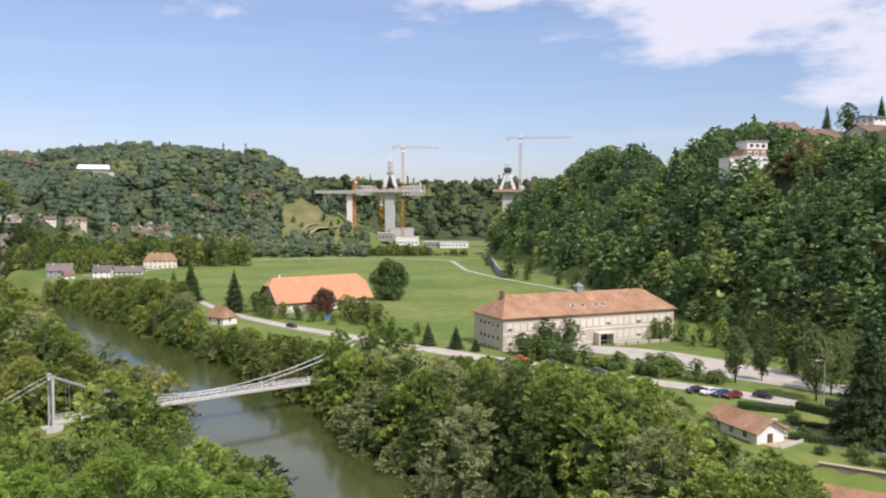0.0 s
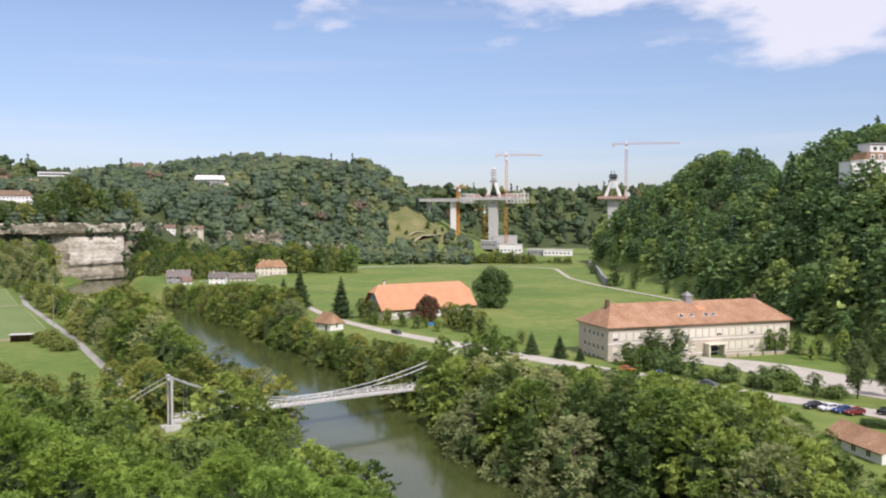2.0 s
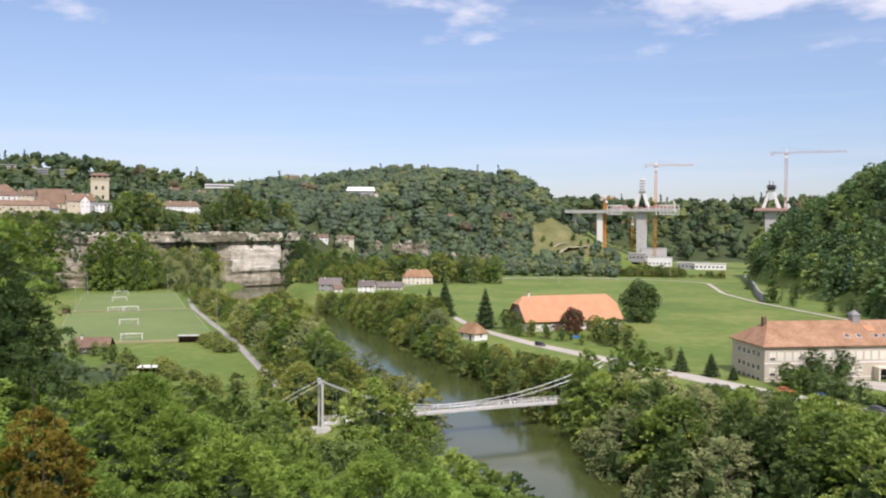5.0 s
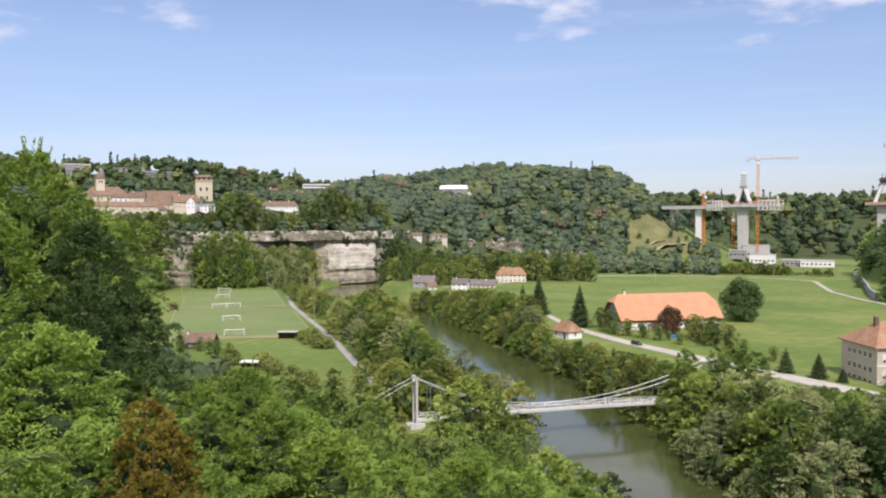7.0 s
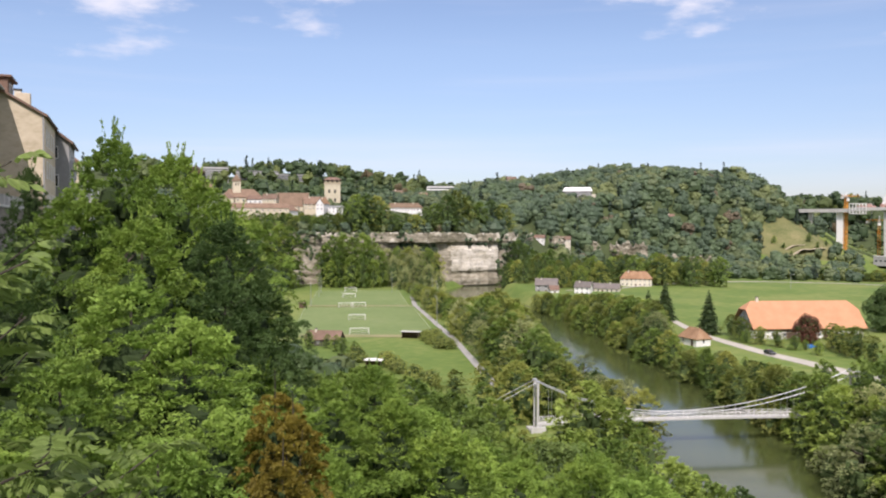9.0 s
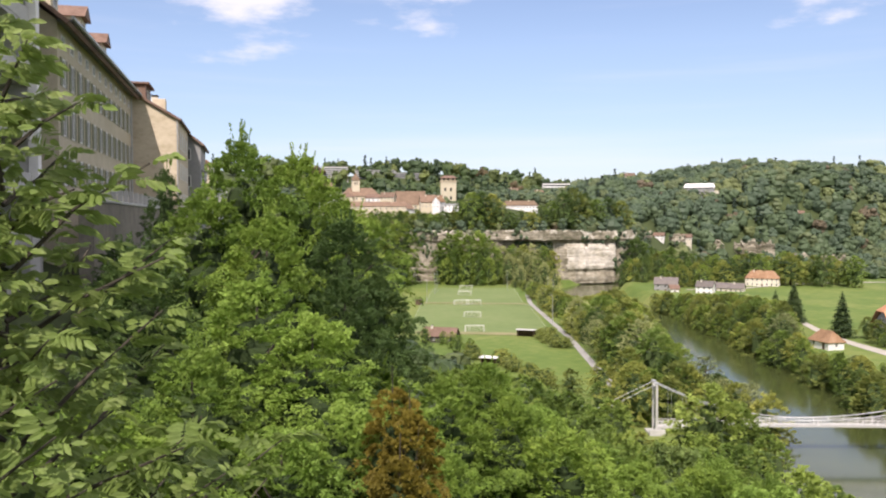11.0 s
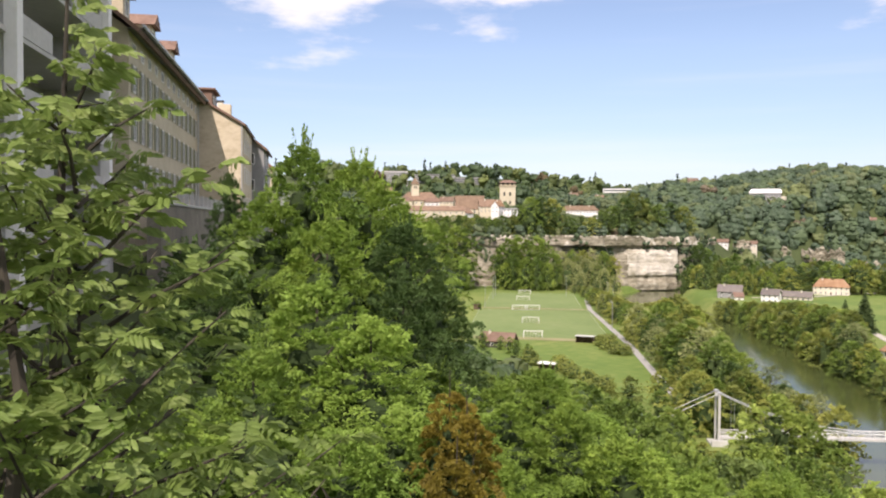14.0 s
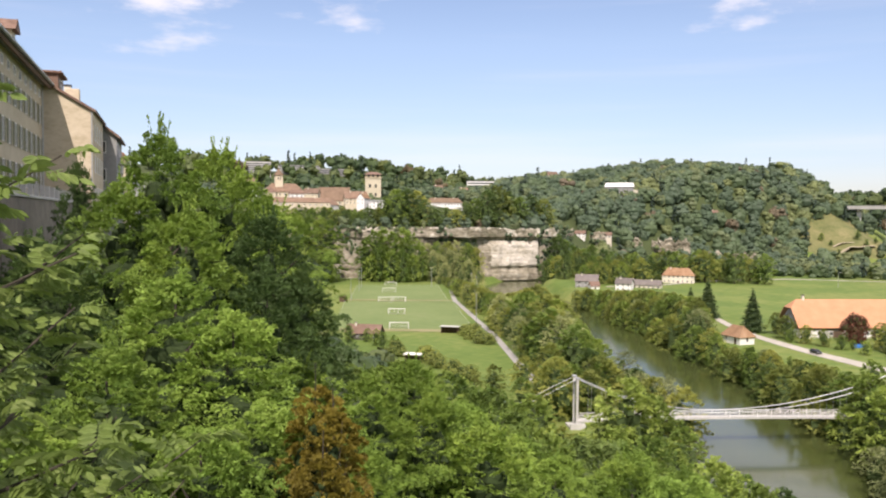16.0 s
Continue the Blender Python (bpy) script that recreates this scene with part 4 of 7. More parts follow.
def house(label, m, L, W, H, roof_h, wall_mat, roof_mat, storeys=2, windows=True, hip=0.0, cut=1.0, over=0.5, spacing=2.6, win=(1.0, 1.4), group="", chimneys=1, name="house",
          shutter=None, sides=("front", "left", "right"), door=True, category="house"):
    """A house with walls from ground to eaves, a roof, windows by storey, a door and chimneys."""
    h = thing(name, label, category, m, group)
    part("wall", box(0, 0, -9.0 if group in ("old town houses", "upper houses", "terrace houses") else -3.0, L, W, H), wall_mat, h)
    if hip <= 0 or cut < 1:
        part("gable", gable_fill(L, W, roof_h * (1 if hip <= 0 else 0.62), H + 0.004), wall_mat, h)
    part("roof", roof_mesh(L, W, roof_h, H + 0.2, over, hip, cut), roof_mat, h)
    for c in range(chimneys):
        cx = L * (0.25 + 0.5 * c)
        ch = part("chimney", box(cx - 0.35, W * 0.42 - 0.35, H + roof_h * 0.5, cx + 0.35, W * 0.42 + 0.35, H + roof_h + 0.8), PLASTER, h)
        part("cap", box(cx - 0.45, W * 0.42 - 0.45, H + roof_h + 0.8, cx + 0.45, W * 0.42 + 0.45, H + roof_h + 0.95), DARK, ch)
    if windows:
        sh = H / storeys
        for side in sides:
            run = L if side in ("front", "back") else W
            n = max(1, int((run - 0.8) / spacing))
            for s in range(storeys):
                for i in range(n):
                    u = run * (i + 0.5) / n
                    if door and side == "front" and s == 0 and i == n // 2:
                        continue
                    window(h, wall_pose(side, u, sh * s + sh * 0.36, L, W), win[0], min(win[1], sh * 0.55), shutter=shutter)
        if door:
            n = max(1, int((L - 0.8) / spacing))
            u = L * (n // 2 + 0.5) / n
            d = part("door", box(u - 0.5, -0.06, 0.02, u + 0.5, 0.02, 2.1), TIMBER, h)
            part("door_handle", box(u + 0.34, -0.12, 1.0, u + 0.42, -0.062, 1.08), STEEL, d)
    return h


def strip(name, label, category, path, width, mat_, lift=0.06, step=4.0, kind="structure"):
    """A ribbon of road or path that follows the ground."""
    pts = []
    for (ax, ay), (bx, by) in zip(path[:-1], path[1:]):
        n = max(1, round(math.hypot(bx - ax, by - ay) / step))
        pts += [(ax + (bx - ax) * i / n, ay + (by - ay) * i / n) for i in range(n)]
    pts.append(path[-1])
    P = np.array(pts)
    for _ in range(3):
        P[1:-1] = (P[:-2] + 2 * P[1:-1] + P[2:]) / 4
    T = np.gradient(P, axis=0)
    T /= np.linalg.norm(T, axis=1, keepdims=True)
    N = np.stack([-T[:, 1], T[:, 0]], 1)
    w = width if np.ndim(width) else np.full(len(P), width)
    w = np.interp(np.linspace(0, 1, len(P)), np.linspace(0, 1, len(w)), w)[:, None]
    off = np.array([-0.5, -0.25, 0, 0.25, 0.5])
    V = (P[:, None] + N[:, None] * (w * off)[:, :, None]).reshape(-1, 2)
    z = height(V[:, 0], V[:, 1]).reshape(len(P), 5)
    z = np.maximum(z, z.max(1, keepdims=True) - 0.5) + lift
    return tagged(new(name, mesh_from(name, np.column_stack([V, z.ravel()]), grid_faces(5, len(P)), mat_, True)), label, category, kind=kind)

# ---- roads, paths, pitches ----
ROAD = [(-115, 372), (-92, 330), (-77, 307), (-54, 281), (-25, 255), (8, 226), (31, 208), (46, 196), (60, 187), (72, 176), (86, 158), (110, 120)]
road = strip("road", "pale gravelly concrete road along the river terrace", "road", ROAD, [2.4, 3.2, 3.6, 5.2, 6, 6.8, 7.5, 7.5, 7, 6.5, 5.5, 5.5], GRAVEL, 0.10)
strip("pavement", "pale paved forecourt before the long building", "forecourt", [(34, 243), (54, 234), (72, 212), (92, 184)], [8, 18, 20, 9], GRAVEL, 0.06)
strip("path", "narrow pale path over the meadow's far edge", "path", [(-205, 470), (-187, 487), (-172, 550), (-150, 590), (-125, 614), (-66, 630), (-20, 626), (6, 605), (14, 520), (27, 476), (43, 438), (59, 403), (72, 370)], [4, 4, 5, 5.5, 5.5, 4.5, 3.5, 3, 2.6, 2.6, 2.6, 2.6, 2.6], GRAVEL, 0.22)
strip("path", "pale straight path beside the sports pitches", "path", [(-104, 194), (-114, 206), (-160, 264), (-243, 361), (-275, 405)], 2.4, PALE_ASPHALT, 0.08)
strip("path", "pale side lane to the parking spaces", "lane", [(84, 196), (100, 178), (112, 160)], 6.0, ASPHALT, 0.07)
strip("bare_bank", "bare pale earth bank on the dry knoll", "earth bank", [at(10.1, 868), at(9.4, 873), at(8.6, 879), at(7.9, 874), at(7.2, 880)], [2, 9, 6, 12, 7, 10, 3], SAND, 0.5)
strip("bare_bank", "bare pale earth bank on the dry knoll", "earth bank", [at(9.7, 886), at(9.0, 892), at(8.4, 889)], [1, 6, 3, 1], SAND, 0.5)
MOWN = material("mown_turf", [(0.3, (0.12, 0.175, 0.055)), (0.55, (0.16, 0.21, 0.075)), (0.75, (0.22, 0.235, 0.11))], scale=0.035, rough=0.95, second=9.0, coords="World", bump=0.2, bump_scale=3)
DRY = material("worn_turf", [(0.3, (0.20, 0.20, 0.09)), (0.6, (0.27, 0.245, 0.125)), (0.75, (0.31, 0.25, 0.145))], scale=0.09, rough=0.95, second=7.0, coords="World")
_pd = Vector((-0.62, 0.785)).normalized()
_pn = Vector((_pd.y, -_pd.x))


def pitch(label, a, b, wide):
    A, B = Vector(a), Vector(b)
    d_ = (B - A).normalized()
    n_ = Vector((d_.y, -d_.x))
    e = thing("sports_pitch", label, "sports pitch", facing(A.x, A.y, 0.0, d_.x, d_.y), kind="structure")
    L = (B - A).length
    zt = float(height(A.x, A.y)) + 0.09
    part("turf", box(0, -wide / 2, zt - 0.2, L, wide / 2, zt), MOWN, e)
    for x0, y0, x1, y1 in ((0.3, -wide / 2 + 0.3, 0.42, wide / 2 - 0.3), (L - 0.42, -wide / 2 + 0.3, L - 0.3, wide / 2 - 0.3), (0.42, -wide / 2 + 0.3, L - 0.42, -wide / 2 + 0.42), (0.42, wide / 2 - 0.42, L - 0.42, wide / 2 - 0.3)):
        part("line", box(x0, y0, zt, x1, y1, zt + 0.012), CHALK, e)
    return e


pitch("mown sports turf with faint white lines", (-193, 252), (-262, 338), 56)
pitch("mown sports turf at the valley's end", (-266, 343), (-325, 418), 52)
strip("worn_ground", "dry worn turf between the pitches", "worn ground", [(-215, 240), (-170, 268)], 7.0, DRY, 0.12)
strip("worn_ground", "dry worn turf between the pitches", "worn ground", [(-290, 325), (-242, 358)], 5.0, DRY, 0.13)


def goal(x, y, label="white tubular football goal on the turf"):
    g = thing("football_goal", label, "football goal", facing(x, y, float(height(x, y)) + 0.09, _pn.x, _pn.y), "goals on the pitches")
    w, h, r = 3.66, 2.44, 0.13
    for s in (-1, 1):
        part("post", bar([(s * w, 0, 0), (s * w, 0, h)], r), WHITE, g)
        part("stay", bar([(s * w, 0, h), (s * w, 0.9, h), (s * w, 2.0, 0)], 0.045), WHITE, g)
    part("crossbar", bar([(-w - r, 0, h), (w + r, 0, h)], r), WHITE, g)
    part("ground_bar", bar([(-w, 2.0, 0.04), (w, 2.0, 0.04)], 0.05), WHITE, g)
    net = bmesh.new()
    for i in range(19):
        q = -w + 2 * w * i / 18
        tube(net, [(q, 0.02, h), (q, 0.9, h - 0.02), (q, 1.95, 0.05)], 0.022, 3)
    for k in range(1, 9):
        yy, zz = (0.9 * k / 3, h - 0.01) if k <= 3 else (0.9 + 1.05 * (k - 3) / 6, h - (h - 0.05) * (k - 3) / 6)
        tube(net, [(-w, yy, zz), (w, yy, zz)], 0.022, 3)
    part("net", net, WHITE, g, "white netting")
    return g


for gx_, gy_ in ((-198, 255.5), (-228, 292.5), (-261, 336), (-265.5, 331.5), (-298, 375), (-323, 408)):
    goal(gx_, gy_)


def pole_lamp(x, y, tall, label, heads=1, reach=1.6, turn=0.0, group="lamp posts", name="street_lamp"):
    e = thing(name, label, "lamp post", pose(x, y, float(height(x, y)), 0, 0, turn), group)
    part("pole", bar([(0, 0, -0.3), (0, 0, tall * 0.6), (0, 0, tall - 0.5), (reach * 0.3, 0, tall - 0.08), (reach, 0, tall)], [0.14, 0.11, 0.09, 0.07, 0.06], 8), STEEL, e)
    part("lamp_head", box(reach - 0.1, -0.2, tall - 0.12, reach + 0.75, 0.2, tall + 0.1, bevel=0.05), CONCRETE, e, "pale grey lamp housing")
    return e


for x_, y_ in ((-188, 296), (-286, 328), (-236, 372), (-252, 392), (-300, 420), (-318, 372), (-330, 300 + 88)):
    pole_lamp(x_, y_, 12.0, "tall grey floodlight pole at the pitch side", turn=140, name="floodlight_pole")
pole_lamp(78, 168, 10.4, "curved grey street lamp beside the lane", turn=200, reach=1.8)
pole_lamp(-91, 560, 9, "grey street lamp at the meadow's far edge", turn=0)
pole_lamp(-20, 640, 10, "grey street lamp at the meadow's far edge", turn=0)


def shelter(x, y, L, W, H, label, ux, uy, wall, roof):
    e = thing("shelter", label, "shelter", facing(x, y, float(height(x, y)), ux, uy))
    part("back_wall", box(0, W - 0.15, -0.2, L, W, H), wall, e)
    for u in (0, L - 0.15):
        part("side_wall", box(u, 0, -0.2, u + 0.15, W - 0.154, H), wall, e)
    part("roof", box(-0.4, -0.6, H, L + 0.4, W + 0.3, H + 0.22, bevel=0.04), roof, e)
    part("bench", box(0.3, W - 0.7, 0.42, L - 0.3, W - 0.2, 0.5), TIMBER, e)
    return e


shelter(-178, 255.5, 6.5, 2.4, 2.5, "dark timber team shelter with a pale flat roof", 0.93, 0.36, TIMBER, CONCRETE)
shelter(-287, 322, 6.0, 2.4, 2.4, "dark timber team shelter at the wood's edge", 0.5, -0.86, TIMBER, TIMBER)
shelter(-150, 196.5, 4.6, 3.0, 2.6, "small dark hut with a white flat roof", 0.93, 0.36, TIMBER, WHITE)
house("low building with an old red tile roof behind trees", facing(-196, 222, 0, 0.9, 0.42), 12, 7, 2.4, 2.6, DARK_STONE, TILE_BROWN, 1, chimneys=1)

# ---- suspension footbridge ----
BA, BB = Vector((-75.5, 158.0)), Vector((-19.5, 203.0))
_bd = (BB - BA).normalized()
SPAN = (BB - BA).length
footbridge = thing("suspension_footbridge", "slender pale suspension footbridge across the river", "footbridge", facing(BA.x, BA.y, 0, _bd.x, _bd.y))
for u, top in ((0.0, 10.4), (SPAN, 11.2)):
    for s in (-1, 1):
        leg = part("tower_leg", box(u - 0.24, s * 1.5 - 0.22, -5, u + 0.24, s * 1.5 + 0.22, top, bevel=0.05), CONCRETE, footbridge)
        part("saddle", box(u - 0.45, s * 1.5 - 0.33, top + 0.002, u + 0.45, s * 1.5 + 0.33, top + 0.35, bevel=0.06), STEEL, leg)
    part("crossbeam", box(u - 0.24, -1.22, top - 1.2, u + 0.24, 1.22, top - 0.5), CONCRETE, footbridge)
    part("abutment", box(u - 1.6, -2.6, -6, u + 1.6, -1.8, 1.2), CONCRETE, footbridge)
    part("abutment", box(u - 1.6, -1.78, -6, u + 1.6, 2.4, 0.4), CONCRETE, footbridge)


def deck_z(u):
    k = u / SPAN
    return 1.5 + 0.9 * 4 * k * (1 - k) * 0.5


def cable_z(u):
    k = u / SPAN
    low = 0.42
    return 3.0 + (10.5 - 3.0) * ((low - k) / low) ** 2 if k < low else 3.0 + (11.3 - 3.0) * ((k - low) / (1 - low)) ** 2


N_DECK = 30
deck = bmesh.new()
for i in range(N_DECK):
    a, b = SPAN * i / N_DECK, SPAN * (i + 1) / N_DECK
    za, zb = deck_z(a), deck_z(b)
    v = [deck.verts.new(p) for p in ((a, -1.1, za - 0.35), (b, -1.1, zb - 0.35), (b, 1.1, zb - 0.35), (a, 1.1, za - 0.35), (a, -1.1, za), (b, -1.1, zb), (b, 1.1, zb), (a, 1.1, za))]
    for f in ((3, 2, 1, 0), (4, 5, 6, 7), (0, 1, 5, 4), (2, 3, 7, 6)):
        deck.faces.new([v[q] for q in f])
bmesh.ops.remove_doubles(deck, verts=deck.verts[:], dist=0.001)
part("deck", deck, CONCRETE, footbridge)
for s in (-1, 1):
    part("handrail", bar([(SPAN * i / 24, s * 1.12, deck_z(SPAN * i / 24) + 1.1) for i in range(25)], 0.045), WHITE, footbridge)
    mesh_panel = bmesh.new()
    for i in range(24):
        a, b = SPAN * i / 24 + 0.06, SPAN * (i + 1) / 24 - 0.06
        for q in range(5):
            zq = 0.12 + 0.19 * q
            tube(mesh_panel, [(a, s * 1.12, deck_z(a) + zq), (b, s * 1.12, deck_z(b) + zq)], 0.026, 4)
    part("railing_mesh", mesh_panel, WHITE, footbridge, "white wire parapet")
    for i in range(25):
        u = SPAN * i / 24
        part("rail_post", box(u - 0.05, s * 1.12 - 0.05, deck_z(u) - 0.1, u + 0.05, s * 1.12 + 0.05, deck_z(u) + 1.1), WHITE, footbridge)
        if 0 < i < 24 and cable_z(u) - deck_z(u) > 1.5:
            part("hanger", bar([(u, s * 1.3, deck_z(u) - 0.2), (u, s * 1.4, cable_z(u))], 0.03, 4), STEEL, footbridge)
    part("main_cable", bar([(SPAN * i / 32, s * 1.5, cable_z(SPAN * i / 32)) for i in range(33)], 0.11), STEEL, footbridge)
    part("backstay", bar([(0, s * 1.5, 10.5), (-21, s * 1.8, 0.0)], 0.055), STEEL, footbridge)
    part("backstay", bar([(SPAN, s * 1.5, 11.3), (SPAN + 17, s * 1.8, 2.0)], 0.09), STEEL, footbridge)

# ---- long building with forecourt ----
TAN = material("tan_render", [(0.3, (0.44, 0.385, 0.30)), (0.7, (0.56, 0.50, 0.40))], scale=0.18, rough=0.9, second=9.0, bump=0.05, bump_scale=10)
_lb = facing(17, 233.5, 2.0, 0.907, 0.42)
LB_L, LB_W, LB_H = 61, 18, 9.4
long_building = thing("long_building", "long pale two-storey barrack with a hipped red tile roof", "building", _lb)
part("wall", box(0, 0, -2, LB_L, LB_W, LB_H), TAN, long_building)
part("cornice", boxes((-0.35, -0.35, LB_H + 0.004, LB_L + 0.35, LB_W + 0.35, LB_H + 0.3)), WHITE, long_building)
part("string_course", boxes((-0.12, -0.12, 4.75, LB_L + 0.12, -0.004, 5.05), (-0.12, -0.12, 0.9, LB_L + 0.12, -0.004, 1.1)), WHITE, long_building)
part("roof", roof_mesh(LB_L, LB_W, 5.2, LB_H + 0.55, 0.8, 6.5), TILE_RED, long_building, "weathered red clay tile roof")
for s, z0, h0 in ((0, 1.5, 2.3), (1, 5.6, 2.3)):
    for i in range(26):
        u = 2.2 + (LB_L - 4.4) * i / 25
        if s == 0 and 12 <= i <= 14:
            continue
        w_ = window(long_building, wall_pose("front", u, z0, LB_L, LB_W), 1.7, h0, bars=2)
        part("blind", box(-0.76, -0.03, 0.12 if i % 5 else 0.8, 0.76, -0.014, h0 - 0.1), BLIND, w_, "cream roller blind")
for s, z0 in enumerate((-0.2, 2.6, 6.3)):
    for i in range(5):
        window(long_building, wall_pose("left", 3.2 + 2.6 * i, z0, LB_L, LB_W), 1.5, 1.5 if s else 1.1, bars=1)
        window(long_building, wall_pose("right", 3.2 + 2.6 * i, z0 + 0.3, LB_L, LB_W), 1.5, 1.3, bars=1)
porch = part("porch", boxes((31.2, -2.4, -0.5, 31.7, 0, 3.4), (36.4, -2.4, -0.5, 36.9, 0, 3.4), (30.9, -2.7, 3.404, 37.2, 0, 3.8)), PLASTER, long_building)
part("door", box(32.4, -0.08, 0.0, 35.7, -0.004, 3.0), DARK, porch, "dark recessed double door")
cup = part("cupola", boxes((30.2, LB_W / 2 - 1.1, LB_H + 4.9, 32.4, LB_W / 2 + 1.1, LB_H + 7.1), (30.0, LB_W / 2 - 1.3, LB_H + 7.102, 32.6, LB_W / 2 + 1.3, LB_H + 7.4)), GREY, long_building)
part("finial", solid([(30.2, LB_W / 2 - 1.1, LB_H + 7.41), (32.4, LB_W / 2 - 1.1, LB_H + 7.41), (32.4, LB_W / 2 + 1.1, LB_H + 7.41), (30.2, LB_W / 2 + 1.1, LB_H + 7.41), (31.3, LB_W / 2, LB_H + 8.6)], [(0, 1, 4), (1, 2, 4), (2, 3, 4), (3, 0, 4), (3, 2, 1, 0)]), GREY, cup)
for u, w_ in ((4.5, 0.5), (55.0, 0.5)):
    part("chimney", box(u - w_, LB_W * 0.5 - w_, LB_H + 2.5, u + w_, LB_W * 0.5 + w_, LB_H + 6.9, bevel=0.04), TILE_BROWN, long_building)
_rk = 5.2 / (LB_W / 2)
for u in (25, 28.5, 33.5, 36):
    sk = part("skylight", box(-0.6, -0.75, 0, 0.6, 0.75, 0.16, bevel=0.03), WHITE, long_building, m=Matrix.Translation((u, 2.6, LB_H + 0.62 + 2.6 * _rk)) @ Euler((math.atan(_rk), 0, 0)).to_matrix().to_4x4())
    part("pane", box(-0.48, -0.62, 0.162, 0.48, 0.62, 0.18), GLASS, sk)
part("patch", box(-1.4, -1.3, 0, 1.4, 1.3, 0.08), TILE_ORANGE, long_building, "newer orange tile patch", m=Matrix.Translation((33.6, 5.6, LB_H + 0.6 + 5.6 * _rk)) @ Euler((math.atan(_rk), 0, 0)).to_matrix().to_4x4())
for i in range(7):
    t_ = thing("terrace_wall", "low grey stone terrace wall before the forecourt", "wall", facing(51 + 3.9 * i, 244.4 + 1.7 * i, 2.0, 0.907, 0.42), "terrace walls")
    part("wall", box(0, 0, -0.5, 3.6, 0.45, 0.8, bevel=0.04), STONE, t_)
    part("coping", box(-0.05, -0.06, 0.802, 3.65, 0.51, 0.95, bevel=0.02), CONCRETE, t_)

# ---- farmhouse and outbuilding ----
farm = thing("farmhouse", "large farmhouse under a broad new orange tile roof", "farmhouse", facing(-62.5, 311.5, 2.0, 0.80, 0.60))
FL, FW, FH, FR = 41, 16, 4.6, 8.2
part("wall", box(0, 0, -1, FL, FW, 2.9), WHITE, farm, "whitewashed ground-floor wall")
part("upper_wall", box(0.03, 0.03, 2.902, FL - 0.03, FW - 0.03, FH), TIMBER, farm, "dark weathered timber boarding")
part("gable", gable_fill(FL, FW, FR * 0.72, FH + 0.004), GREY, farm, "grey half-timbered gable")
part("roof", roof_mesh(FL, FW, FR, FH + 0.25, 1.1, 3.0, 0.32), TILE_ORANGE, farm, "bright orange clay tile roof")
for i in range(9):
    window(farm, wall_pose("front", 2.4 + 4.4 * i, 0.9, FL, FW), 1.2, 1.4, shutter=None)
for z0, n in ((0.8, 4), (3.4, 3), (6.3, 2)):
    for i in range(n):
        window(farm, wall_pose("left", FW / 2 + (i - (n - 1) / 2) * 3.0, z0, FL, FW), 1.1, 1.4)
for u in (13.5, 27.5):
    part("barn_door", box(u - 1.7, -0.09, 0, u + 1.7, -0.004, 2.7), TIMBER, farm)
for z0 in (2.9, 5.6):
    part("beam", box(-0.12, 0.6, z0, -0.004, FW - 0.6, z0 + 0.25), TIMBER, farm)
for i in range(6):
    part("stud", box(-0.1, 1.5 + 2.6 * i, 3.152, -0.004, 1.7 + 2.6 * i, 5.598), TIMBER, farm)
_c = part("chimney", box(4.0, 7.6, FH + 5, 4.9, 8.4, FH + FR + 1.6, bevel=0.03), PLASTER, farm)
part("cap", box(3.85, 7.45, FH + FR + 1.602, 5.05, 8.55, FH + FR + 1.8), DARK, _c)
house("small white shed with a red hipped tile roof", facing(-82.5, 286.5, 2.0, 0.82, -0.57), 9, 6, 2.8, 3.0, WHITE, TILE_RED, 1, hip=2.2, chimneys=0, name="shed", spacing=3.4)
paddling = thing("paddling_pool", "small round blue paddling pool on the lawn", "pool", pose(-42.5, 301, 2.05))
BLUE = material("blue_vinyl", [(0.3, (0.03, 0.14, 0.42)), (0.7, (0.05, 0.2, 0.52))], scale=1.0, rough=0.4)
_ring = bmesh.new()
bmesh.ops.create_cone(_ring, cap_ends=False, segments=20, radius1=1.9, radius2=1.8, depth=0.8, matrix=Matrix.Translation((0, 0, 0.4)))
bmesh.ops.solidify(_ring, geom=_ring.faces[:], thickness=0.08)
part("wall", _ring, BLUE, paddling)
_disc = bmesh.new()
bmesh.ops.create_circle(_disc, cap_ends=True, segments=20, radius=1.78, matrix=Matrix.Translation((0, 0, 0.6)))
part("water", _disc, BLUE, paddling)


# ---- cars ----
def paint(name, c):
    return material(name, [(0.3, tuple(q * 0.9 for q in c)), (0.7, c)], scale=1.0, rough=0.25, specular=0.6)


PAINTS = {"white": paint("white_car_paint", (0.75, 0.76, 0.78)), "blue": paint("blue_car_paint", (0.03, 0.07, 0.22)), "black": paint("black_car_paint", (0.02, 0.02, 0.024)),
          "red": paint("dark_red_car_paint", (0.20, 0.02, 0.02)), "orange": paint("orange_car_paint", (0.55, 0.16, 0.04)), "grey": paint("dark_grey_car_paint", (0.06, 0.065, 0.07))}
RUBBER = material("tyre_rubber", [(0.3, (0.015, 0.015, 0.015)), (0.7, (0.03, 0.03, 0.03))], scale=5.0, rough=0.9)


